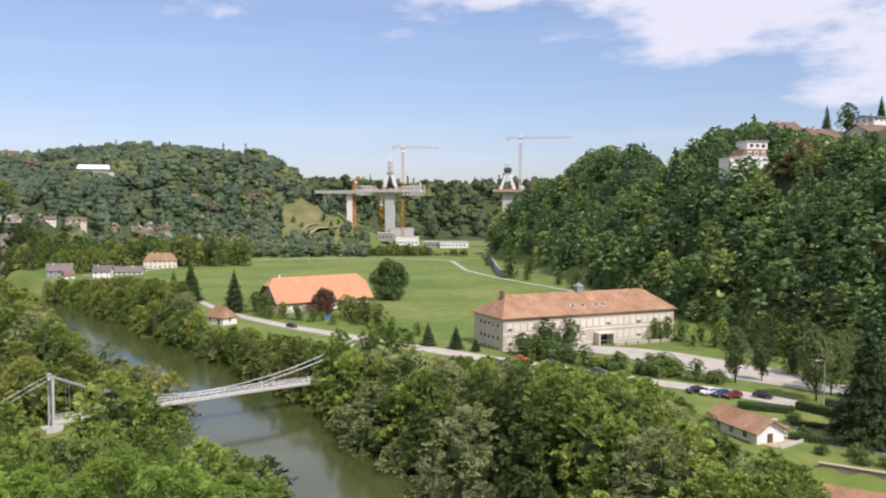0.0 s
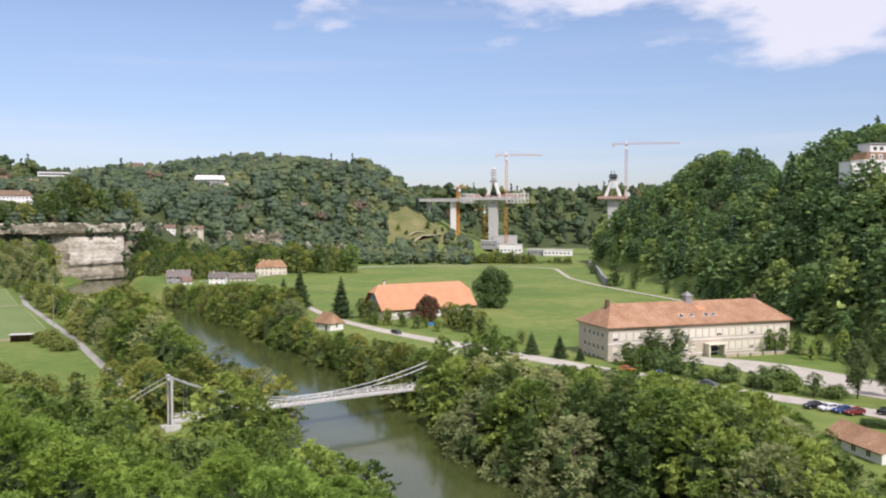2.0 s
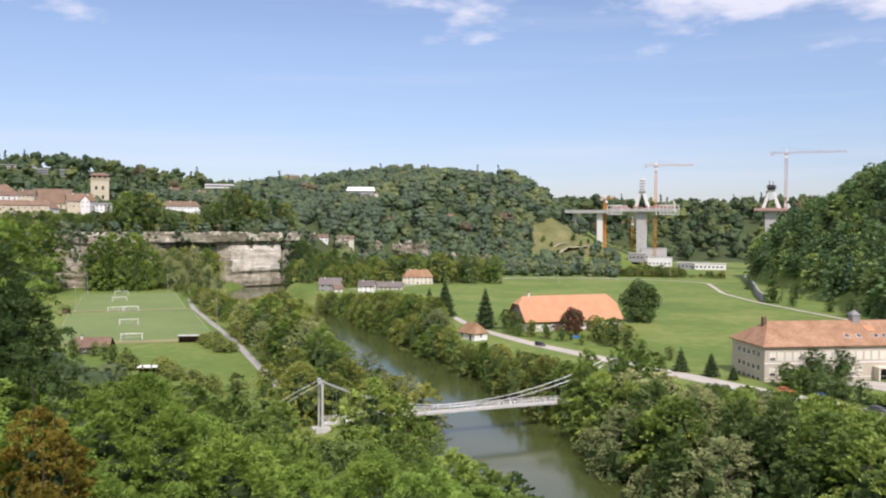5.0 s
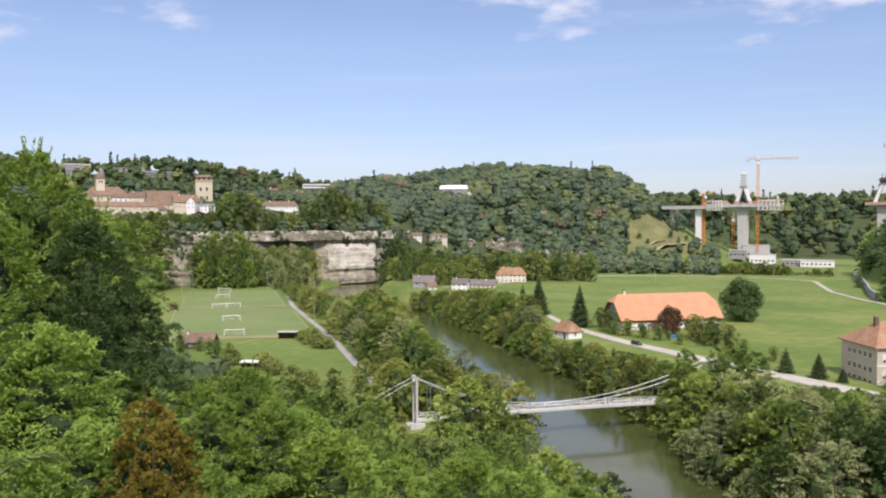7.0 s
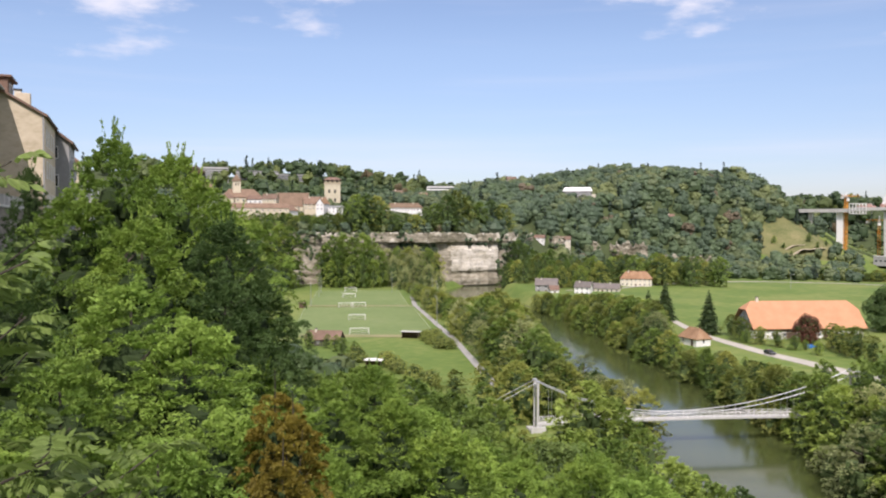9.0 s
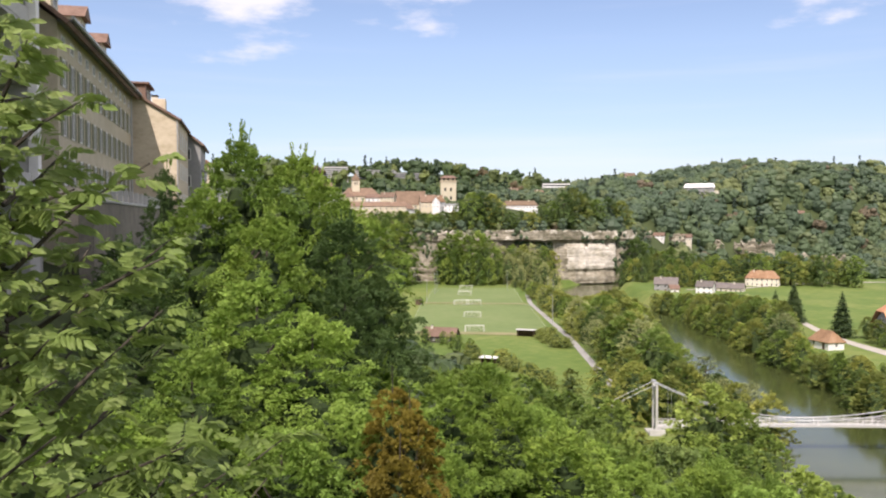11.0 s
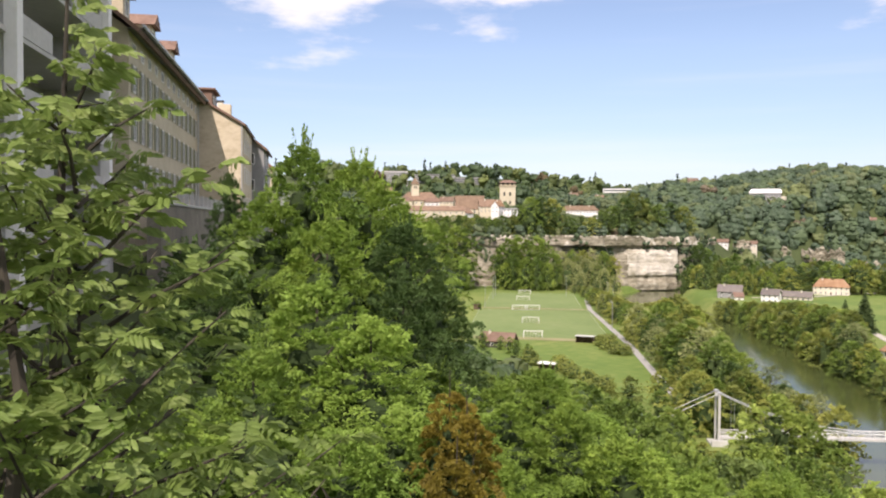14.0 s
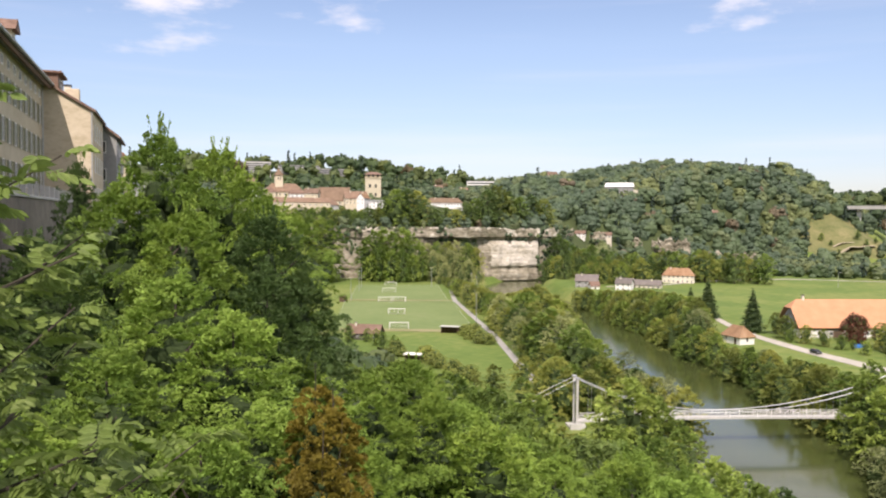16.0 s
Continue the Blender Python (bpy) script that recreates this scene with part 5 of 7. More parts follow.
def car(x, y, turn, colour, group="cars parked along the road"):
    e = thing("car", "parked %s hatchback car" % colour.replace("_", " "), "car", pose(x, y, float(height(x, y)) + 0.12, 0, 0, turn), group)
    side = [(-2.05, 0.32), (2.05, 0.32), (2.1, 0.62), (1.9, 0.82), (0.95, 0.95), (0.35, 1.42), (-1.3, 1.46), (-1.95, 0.98), (-2.1, 0.7)]
    body = prism(side, -0.85, 0.85, 1)
    for v in body.verts:
        if v.co.z > 1.1:
            v.co.y *= 0.78
    bmesh.ops.bevel(body, geom=body.edges[:], offset=0.05, segments=1, affect="EDGES")
    b = part("body", body, PAINTS[colour], e)
    part("windscreen", solid([(0.93, -0.66, 1.0), (0.93, 0.66, 1.0), (0.45, 0.6, 1.38), (0.45, -0.6, 1.38), (0.97, -0.66, 1.02), (0.97, 0.66, 1.02), (0.49, 0.6, 1.4), (0.49, -0.6, 1.4)],
                             [(0, 1, 2, 3), (4, 5, 6, 7), (0, 1, 5, 4), (1, 2, 6, 5), (2, 3, 7, 6), (3, 0, 4, 7)]), GLASS, e)
    for s in (-1, 1):
        part("side_window", solid([(0.75, s * 0.8, 1.0), (-1.6, s * 0.8, 1.0), (-1.25, s * 0.7, 1.38), (0.3, s * 0.7, 1.38), (0.75, s * 0.84, 1.0), (-1.6, s * 0.84, 1.0), (-1.25, s * 0.74, 1.38), (0.3, s * 0.74, 1.38)],
                                  [(0, 1, 2, 3), (4, 5, 6, 7), (0, 1, 5, 4), (1, 2, 6, 5), (2, 3, 7, 6), (3, 0, 4, 7)]), GLASS, e)
        part("headlight", box(1.96, s * 0.58 - 0.18, 0.62, 2.1, s * 0.58 + 0.18, 0.78, bevel=0.02), STEEL, e)
        part("tail_light", box(-2.1, s * 0.66 - 0.12, 0.72, -1.99, s * 0.66 + 0.12, 0.95, bevel=0.02), PAINTS["red"], e)
        for wx in (-1.3, 1.3):
            w = bmesh.new()
            bmesh.ops.create_cone(w, cap_ends=True, segments=14, radius1=0.33, radius2=0.33, depth=0.22, matrix=Matrix.Translation((wx, s * 0.78, 0.33)) @ Euler((math.pi / 2, 0, 0)).to_matrix().to_4x4())
            wheel = part("wheel", w, RUBBER, e)
            r = bmesh.new()
            bmesh.ops.create_cone(r, cap_ends=True, segments=10, radius1=0.2, radius2=0.18, depth=0.03, matrix=Matrix.Translation((wx, s * 0.905, 0.33)) @ Euler((math.pi / 2, 0, 0)).to_matrix().to_4x4())
            part("rim", r, STEEL, wheel)
    return e


for x_, y_, a_, c_ in ((56.2, 183.2, 200, "black"), (58.8, 181.4, 200, "white"), (61.0, 179.8, 202, "blue"), (63.0, 178.4, 203, "red"), (69.5, 178.2, -38, "black"), (47.2, 192.3, -38, "grey"), (21, 219.4, -38, "orange"), (-51, 277.6, -42, "black"), (28.5, 214.2, -38, "blue"), (38.5, 203.5, -38, "grey")):
    car(x_, y_, a_, c_)

# ---- planting ----
random.seed(7)


def belt(seed, box_, step, keep, caps, kinds, tall, group, squat=4.0, stem=False):
    """Trees over a stretch of bank, no taller than the line of tops (azimuth, elevation)."""
    x, y, rng = scatter(seed, box_, step, keep)
    az = azimuth(x, y)
    A, E = zip(*sorted(caps))
    top = EYE + np.hypot(x, y) * np.tan(np.radians(np.interp(az, A, E))) - height(x, y)
    names, weights = zip(*kinds)
    for px, py, t_ in zip(x, y, top):
        h = min(rng.uniform(*tall), t_ * rng.uniform(0.88, 1.04))
        if stem:
            h = t_ * rng.uniform(0.9, 1.03)
        if h < squat:
            continue
        k = names[rng.choice(len(names), p=np.array(weights) / sum(weights))]
        k.plant(float(px), float(py), float(h), group, wide=rng.uniform(0.85, 1.15) * (1.2 if h < 7 else 1.0), crown=min(float(h), rng.uniform(9, 12)) if stem else None)


BANK = ((OLIVE, 4), (BROAD, 3), (DARKT, 0.8), (YELLOW, 1.6), (WILLOW, 0.8))
# right bank above the footbridge
belt(21, (-230, 195, 0, 420), 5.9, lambda x, y: (-to_line(RIVER, x, y) > 16.5) & (-to_line(RIVER, x, y) < 40) & (-to_line(ROAD, x, y) > 5),
     [(27, -4.9), (22, -4.9), (20, -4.8), (17.6, -5.2), (16.6, -7.4), (15.3, -8.3), (14, -8.3), (13, -8.4), (11, -8.9), (9, -9.2), (7, -9.8), (4, -10.4)], BANK, (9, 15), "trees on the river bank", 2.5)
# left bank between the path and the water
_PATH = [(-92, 182), (-112, 205), (-160, 264), (-243, 361), (-300, 430)]
belt(22, (-320, 165, -40, 480), 6.4, lambda x, y: (to_line(RIVER, x, y) > 16) & (-to_line(_PATH, x, y) > 3.5) & (np.hypot(x + 75, y - 158) > 9) & (y > 178),
     [(42, -3.7), (38, -4.0), (34, -4.2), (32, -4.8), (31, -5.3), (29.5, -5.2), (28.4, -4.5), (27.2, -5.0), (26, -6.0), (25, -7.6), (24, -9.0), (23, -10.2)], ((OLIVE, 3), (BROAD, 3), (DARKT, 1), (WILLOW, 1.6)), (10, 17), "trees on the river bank", 2.5)
# right bank below the footbridge, up to the road
belt(23, (-40, 92, 74, 215), 6.6, lambda x, y: (-to_line(RIVER, x, y) > 15) & (-to_line(ROAD, x, y) > 8) & (np.hypot(x - 60, y - 147) > 15) & (azimuth(x, y) > -30) & (azimuth(x, y) < 7.5) & ~((x > 55) & (y > 128)),
     [(8, -10.4), (6, -9.9), (3, -10.0), (1, -10.4), (-3, -10.5), (-7, -10.6), (-10, -11.0), (-14, -11.6), (-16, -12.6), (-18, -14.3), (-20, -15.2), (-24, -16.1), (-25.5, -18.2), (-28, -19.0)],
     ((BROAD, 4), (DARKT, 1.5), (YELLOW, 3), (WILLOW, 0.8)), (10, 19), "trees of the bankside wood", 3.0)
# near slope below the viewpoint
belt(24, (-110, 40, 5, 160), 8.8, lambda x, y: (to_line(LEFT_FOOT, x, y) > -24) & (to_line(RIVER, x, y) > 17) & (np.hypot(x, y) > 78) & (azimuth(x, y) < 46) & (azimuth(x, y) > 3) & (np.hypot(x + 75, y - 158) > 12),
     [(46, -5), (44, -8), (42, -10), (40, -10.2), (37, -9.8), (34, -10.8), (31, -11.8), (28, -13.4), (26.5, -14.6), (24.5, -14.6), (23, -13.6), (21, -13.0), (18, -14.9), (15, -15.7), (12, -17), (9, -18.6), (5, -20)],
     ((BROAD, 3), (YELLOW, 2), (DARKT, 1)), (9, 17), "trees on the near slope", 3.5)
belt(25, (-75, 20, 5, 80), 8.0, lambda x, y: (np.hypot(x, y) > 36) & (np.hypot(x, y) <= 78) & (azimuth(x, y) < 47) & (azimuth(x, y) > 6),
     [(47, -6), (45, -9), (43, -14), (41, -12.5), (37, -11), (34, -12), (31, -13.5), (28, -15.5), (25, -16.5), (22, -15.5), (18, -16.2), (15, -17), (12, -18), (5, -21)],
     ((NEAR, 3), (NEARY, 2)), (10, 17), "trees on the near slope", 5.0, True)


def set_tree(kind, az, d, top, label="", wide=1.0, mat=None, group="", crown=None):
    x, y = at(az, d)
    h = max(EYE + d * math.tan(radians(top)) - float(height(x, y)), 2.0)
    return kind.plant(x, y, h, group, label, wide=wide, mat=mat, crown=min(crown, h) if crown else None)


# large trees before the row of houses
for az_, d_, top_, crown_, wide_, mat_, kind_, label_ in (
        (53.6, 47, 5.6, 13, 0.72, None, NEAR, "tall green cherry tree with upright top shoots"),
        (49.8, 50, 4.6, 13, 0.75, None, NEAR, "tall green cherry tree with upright top shoots"),
        (56.0, 44, 2.2, 11, 0.8, None, NEAR, "green tree below the old houses"),
        (51.8, 38, 0.6, 10, 0.9, None, NEAR, "green tree below the old houses"),
        (52.8, 31, -3.4, 9, 1.0, None, NEARY, "large fresh green maple before the old houses"),
        (49.0, 29, -6.0, 8, 1.0, None, NEARY, "large fresh green maple before the old houses"),
        (46.6, 46, 0.2, 11, 0.85, "near_dark", NEAR, "large dark green tree on the near slope"),
        (44.6, 46, -3.8, 11, 0.8, "near_dark", NEAR, "large dark green tree on the near slope"),
        (47.0, 37, -3.5, 9, 0.8, "near_dark", NEAR, "green tree on the near slope"),
        (48.3, 66, 2.6, 14, 1.0, None, NEAR, "green tree on the slope below the old town"),
        (45.8, 84, 0.8, 14, 1.0, None, NEAR, "green tree on the slope below the old town"),
        (51.0, 23, -13.5, 7, 0.9, None, NEARY, "low green maple under the viewpoint"),
        (47.0, 25, -12.0, 7, 0.9, None, NEARY, "low green maple under the viewpoint"),
        (56.5, 25, -8.0, 8, 0.9, None, NEAR, "low green tree under the viewpoint"),
        (60.0, 32, -1.5, 10, 0.8, "near_dark", NEAR, "dark green tree at the foot of the houses"),
        (63.0, 22, -11.0, 8, 0.9, None, NEAR, "low green tree under the viewpoint"),
        (68.0, 20, -10.0, 8, 0.9, None, NEAR, "low green tree under the viewpoint"),
        (43.4, 24, -10.9, 4.5, 0.62, None, CHESTNUT, ""),
        (42.2, 23, -12.6, 4.5, 0.66, None, CHESTNUT, ""),
        (43.0, 21.5, -15.5, 4.2, 0.7, None, CHESTNUT, ""),
        (39.8, 44, -10.6, 9, 0.9, None, NEAR, "green tree on the near slope"),
        (36.8, 50, -9.7, 10, 0.9, None, NEAR, "green tree on the near slope"),
        (39.8, 29, -15.5, 7, 0.9, None, NEAR, "green tree on the near slope"),
        (61.2, 44, -1.2, 9, 0.8, "near_dark", NEAR, "dark ivy-clad tree against the terrace wall"),
        (58.4, 58, 3.4, 9, 0.5, "near_dark", NEAR, "dark tree against the terrace wall")):
    set_tree(kind_, az_, d_, top_, label_, wide_, mat_, crown=crown_)
# trees below the cliff and at the pitches' end
for az_, d_, top_ in ((43.2, 556, -0.1), (42.5, 560, -0.3), (43.9, 566, 0.0), (44.6, 570, 0.1), (42.8, 545, -2.2), (43.6, 540, -2.4), (40.0, 566, -1.5), (39.5, 565, -0.9), (38.9, 572, -0.8), (38.2, 568, -1.0), (37.5, 570, -0.8), (36.9, 566, -1.1), (36.4, 560, -1.9), (39.1, 556, -2.0), (38.3, 550, -2.3), (37.5, 552, -2.2), (36.8, 552, -2.6), (39.7, 556, -2.6)):
    # dark kind in the lighter green leaf: haze put into its colour
    set_tree(DARKT, az_, d_, top_, "big dark green tree below the cliff", 0.85, "green", group="trees below the cliff")
for az_, d_, top_ in ((35.4, 560, -2.3), (34.8, 575, -2.0), (34.2, 572, -2.2), (33.6, 565, -2.5), (33.0, 560, -2.9), (32.3, 558, -3.4), (33.5, 540, -3.6), (34.6, 545, -3.2)):
    set_tree(WILLOW, az_, d_, top_, "grey-green willow below the cliff", 0.85, group="trees below the cliff")
# single trees in the meadow and round the farm
LINDEN.plant(-23.5, 361, 18.8)
LINDEN.plant(-45, 312.0, 10.8, "", "copper beech with dark purple leaves at the farm", wide=0.95, mat="purple")
for x_, y_, h_, m_ in ((-36, 304, 8.5, "olive"), (-32.5, 294, 9.0, "olive"), (-27, 286, 10, "olive"), (-22, 281, 8, "olive"), (-46, 292, 5, "green"), (-52, 296, 6, "dark"), (-38, 285, 4.5, "green"), (-17, 271, 5, "green"), (-8, 262, 4.5, "dark"), (-43, 294, 3.5, "green"), (-30, 299, 8, "green"), (-58, 299, 6.5, "dark"), (-66, 306, 8.5, "dark"), (-72, 318, 8, "dark"), (-63, 300, 5, "green")):
    BROAD.plant(x_, y_, h_, "trees round the farm", "green fruit tree beside the farmhouse", wide=1.2, mat="olive" if m_ == "dark" else m_)
SPRUCE.plant(-107, 350, 16.5, "", "dark spruce on the river terrace", wide=1.6)
SPRUCE.plant(-114, 349, 13, "", "dark spruce on the river terrace", wide=1.5)
SPRUCE.plant(-80, 316, 16.5, "", "slim dark spruce beside the shed", wide=1.4)
for x_, y_, h_ in ((-4.4, 243, 7.0), (3.7, 238, 6.8), (9.3, 234.3, 4.2), (-10, 246, 4), (-17, 255, 4)):
    SPRUCE.plant(x_, y_, h_, "young trees along the road", "young dark conifer beside the road", wide=1.8)
for x_, y_, h_ in ((29, 239, 9.0), (36.5, 242.5, 8.6), (22, 228.5, 6.5), (26, 231, 5), (33, 228, 4.5), (26, 235, 5.0)):
    BROAD.plant(x_, y_, h_, "trees before the long building", "green tree before the pale building", wide=1.5, mat="dark")
for i in range(11):
    x_, y_ = 25 + 3.9 * i, 222 - 2.95 * i + (i % 3) * 1.2
    (BUSH if i % 3 else DARKT).plant(x_, y_, random.uniform(3.4, 6.4), "trees along the road", "small green roadside tree in leaf", wide=1.25, mat="dark" if i % 4 else "green")
for x_, y_, h_ in ((62, 256, 6.5), (65.5, 255, 7), (69, 254, 7.5), (73, 252, 7), (78, 250, 6.5), (74, 244, 5), (80, 242, 6), (84, 248, 8)):
    YELLOW.plant(x_, y_, h_, "trees at the building's end", "yellow-green tree at the building's end", wide=0.9)
for x_, y_, h_ in ((80, 176, 19), (86, 182, 17), (69, 194, 16.5), (93, 192, 16), (76, 196, 11), (99, 198, 15), (94, 172, 18), (88, 200, 14), (90, 164, 16)):
    SLIM.plant(x_, y_, h_, "birches along the lane", "slender grey-green birch beside the lane", mat="birch", wide=0.85)
for x_, y_, h_ in ((84, 236, 6), (88, 222, 8), (82, 214, 6), (92, 240, 9), (87, 205, 7), (92, 252, 10), (96, 212, 11), (98, 226, 12), (92, 230, 8), (101, 205, 12), (80, 226, 5), (98, 244, 12)):
    DARKT.plant(x_, y_, h_, "trees at the hill's foot", "dark green tree at the hill's foot")
SPRUCE.plant(75, 145, 21, "", "large dark spruce beside the garden", wide=1.6)
SPRUCE.plant(81, 140, 17, "", "large dark spruce beside the garden", wide=1.3)
YELLOW.plant(85, 150, 17, "", "bright yellow-green tree beside the garden", wide=0.8)
for x_, y_, h_ in ((43, 134, 8), (48, 119, 9), (45, 114, 9), (50, 127, 5), (46, 122, 7), (41, 114, 8), (42, 116, 9), (38, 124, 11), (46, 151, 4.5), (47, 145, 5.5), (47, 137, 3.5), (41, 107, 9)):
    DARKT.plant(x_, y_, h_, "trees of the bankside wood")
# willows by the footbridge
for x_, y_, h_ in ((-14, 160, 11), (-8, 146, 10), (-2, 133, 9), (6, 126, 9), (-20, 170, 10), (-7, 166, 14.5), (0, 158, 13), (-13, 176, 13), (4, 148, 11), (-2, 141, 9), (10, 152, 12)):
    WILLOW.plant(x_, y_, h_, "willows by the footbridge", "broad grey-green willow leaning over the river")
set_tree(YELLOW, 22.0, 140, -10.7, "yellow-green tree beside the footbridge", 1.0)
set_tree(YELLOW, 20.2, 141, -11.9, "yellow-green tree beside the footbridge", 1.0)
set_tree(BROAD, 18.3, 138, -13.6, "green tree beside the footbridge", 1.0)
for x_, y_, h_ in ((-25, 195, 13), (-17, 196, 13.5), (-22, 189, 12), (-13, 190, 14), (-26, 206, 11), (-10, 200, 12)):
    BROAD.plant(x_, y_, h_, "trees at the footbridge's end", "green tree hiding the end of the footbridge")
# meadow bushes on the hill's foot
for x_, y_, h_ in ((38, 470, 12), (46, 455, 6), (60, 430, 7), (52, 500, 9), (30, 560, 8), (66, 410, 8)):
    DARKT.plant(x_, y_, h_, "bushes at the hill's foot", "rounded dark green tree on the grassy slope", wide=1.2)
for x_, y_, h_ in ((-128, 888, 9), (-150, 878, 6), (-118, 872, 7), (-160, 884, 8), (-112, 884, 6), (-140, 862, 6)):
    BROAD.plant(x_, y_, h_, "bushes on the bare knoll", "small green tree on the dry knoll")
for i in range(8):
    BUSH.plant(-172 + 3.0 * i + random.uniform(-1, 1), 262 - 3.2 * i + (i % 2) * 4, random.uniform(2.8, 4.2), "shrubs beside the path", "grey-green shrub beside the sports path", wide=1.3, mat="olive")
for x_, y_, h_ in ((-146, 203, 5), (-141, 200, 4), (-150, 206, 4), (-138, 196, 4), (-128, 190, 4.5), (-120, 184, 5), (-160, 205, 5)):
    BUSH.plant(x_, y_, h_, "shrubs at the pitch's end", "olive shrub at the pitch's end", wide=1.2, mat="olive")
# trees on the left bank behind the footbridge's tower
for x_, y_, h_, k_ in ((-90, 177, 11, BROAD), (-97, 188, 12, OLIVE), (-86, 187, 12, DARKT), (-80, 180, 10, BROAD), (-101, 182, 9, OLIVE), (-88, 197, 13, BROAD), (-79, 192, 12, WILLOW), (-73, 186, 10, DARKT), (-104, 172, 8, OLIVE), (-94, 168, 7, BROAD),
                       (-84, 172, 8, OLIVE), (-110, 160, 8, BROAD), (-102, 160, 7, OLIVE)):
    k_.plant(x_, y_, h_, "trees on the river bank")
for x_, y_, h_ in ((-186, 222, 5), (-192, 219, 6), (-178, 217, 6), (-198, 217, 7), (-171, 212, 6), (-164, 209, 6)):
    BROAD.plant(x_, y_, h_, "trees at the pitch's end", "green tree before the low red roof")

# trees round the foot of the footbridge's tower
for az_, d_, top_, k_ in ((26.9, 182, -9.6, OLIVE), (27.6, 168, -13.6, BROAD), (28.6, 162, -14.0, OLIVE), (27.9, 156, -12.4, BROAD), (26.4, 152, -14.1, OLIVE), (25.2, 150, -14.4, BROAD), (23.4, 148, -12.9, YELLOW), (28.4, 152, -12.0, BROAD), (29.6, 158, -13.5, DARKT), (24.6, 186, -10.4, OLIVE), (25.8, 188, -9.9, BROAD), (30.4, 168, -12.4, OLIVE)):
    set_tree(k_, az_, d_, top_, "", 1.1, group="trees on the river bank")
# big trees along the plateau's edge before the old town
for i, (az_, top_) in enumerate(((44.6, 0.2), (43.8, 0.45), (43.0, 0.4), (42.2, 0.3), (41.4, 0.45), (40.6, 0.3), (39.9, 0.6), (39.3, 0.5), (38.7, 1.4), (38.0, 1.9), (37.3, 1.9), (36.6, 1.7), (36.0, 1.2), (35.3, 0.55), (34.6, 0.65), (33.9, 0.5), (33.2, 1.0), (32.5, 1.3), (31.7, 1.9), (31.0, 2.1), (30.3, 1.8), (29.5, 1.4), (28.7, 1.5), (27.9, 1.2))):
    d_ = float(np.interp(az_, [25.8, 27.6, 30.5, 34, 37.5, 42, 45], [690, 666, 645, 618, 608, 608, 612])) + (i % 3) * 5
    set_tree((DARKT, BROAD, DARKT, OLIVE)[i % 4], az_, d_, top_, "broad green tree at the cliff's edge", 1.0 if top_ > 1 else 1.25, group="trees at the cliff's edge")
for i in range(26):
    az_ = 36.2 + 0.42 * i
    set_tree((BROAD, OLIVE, DARKT)[i % 3], az_, 640 + 22 * (i % 3), 0.35 + 0.3 * random.random(), "garden tree among the old town houses", 1.2, group="trees in the old town")
for i in range(11):
    set_tree((BROAD, DARKT, OLIVE)[i % 3], 44.6 - 0.42 * i, 634 + 6 * (i % 3), 0.62 - 0.05 * i + 0.25 * random.random(), "garden tree below the old convent", 0.95, group="trees in the old town")
# trees up by the hillside houses
set_tree(SPRUCE, -24.6, 425, 6.2, "dark spruce by the hillside houses", 1.0)
set_tree(SPRUCE, -27.6, 430, 6.6, "dark spruce by the hillside houses", 1.0)
for az_, d_, top_ in ((-25.8, 430, 6.3), (-22.4, 400, 4.9), (-24.0, 380, 3.9), (-26.2, 372, 4.2), (-28.2, 365, 4.3), (-23.2, 372, 3.7), (-21.6, 410, 4.8), (-20.6, 420, 5.0)):
    set_tree(BROAD, az_, d_, top_, "green tree by the hillside houses", 1.1, group="trees by the hillside houses", mat="dark")
# dark shrubs and trees of the garden by the lane
for i, (x_, y_, h_) in enumerate(((64, 138, 1.8), (68, 133, 2.2), (72, 131, 2.6), (66, 150, 1.8), (73, 146, 2.2), (80, 134, 4), (69, 136, 2.6), (74, 141, 3), (83, 141, 5), (88, 136, 7), (84, 126, 5), (90, 128, 8), (72, 150, 2.6), (79, 157, 3.5), (86, 160, 5), (68, 159, 2.2))):
    (DARKT if h_ > 3.2 else BUSH).plant(x_, y_, h_, "garden trees and shrubs", "dark green garden shrub by the lane", wide=1.15, mat="dark")

# trees behind the village at the river bend
for i in range(30):
    az_, d_ = 13.5 + 0.46 * i, 568 + 11 * (i % 4)
    x_, y_ = at(az_, d_)
    if abs(float(to_line(RIVER, x_, y_))) > 22:
        set_tree((BROAD, DARKT, OLIVE)[i % 3], az_, d_, -2.7 + 0.7 * random.random(), "green tree behind the village", 1.0, group="trees behind the village")
for i in range(10):
    az_ = 21.3 + 0.42 * i
    set_tree((OLIVE, BROAD)[i % 2], az_, 532 + 8 * (i % 3), -3.2 + 0.5 * random.random(), "green tree behind the village", 0.95, group="trees behind the village")

# low trees along the meadow's far edge
for i in range(44):
    set_tree((OLIVE, BROAD, DARKT)[i % 3], 7.4 - 0.21 * i, 668 + 8 * (i % 3), -3.2 + 0.45 * random.random() - 0.25 * (i > 30), "low green tree at the meadow's far edge", 1.6, group="trees at the meadow's far edge")

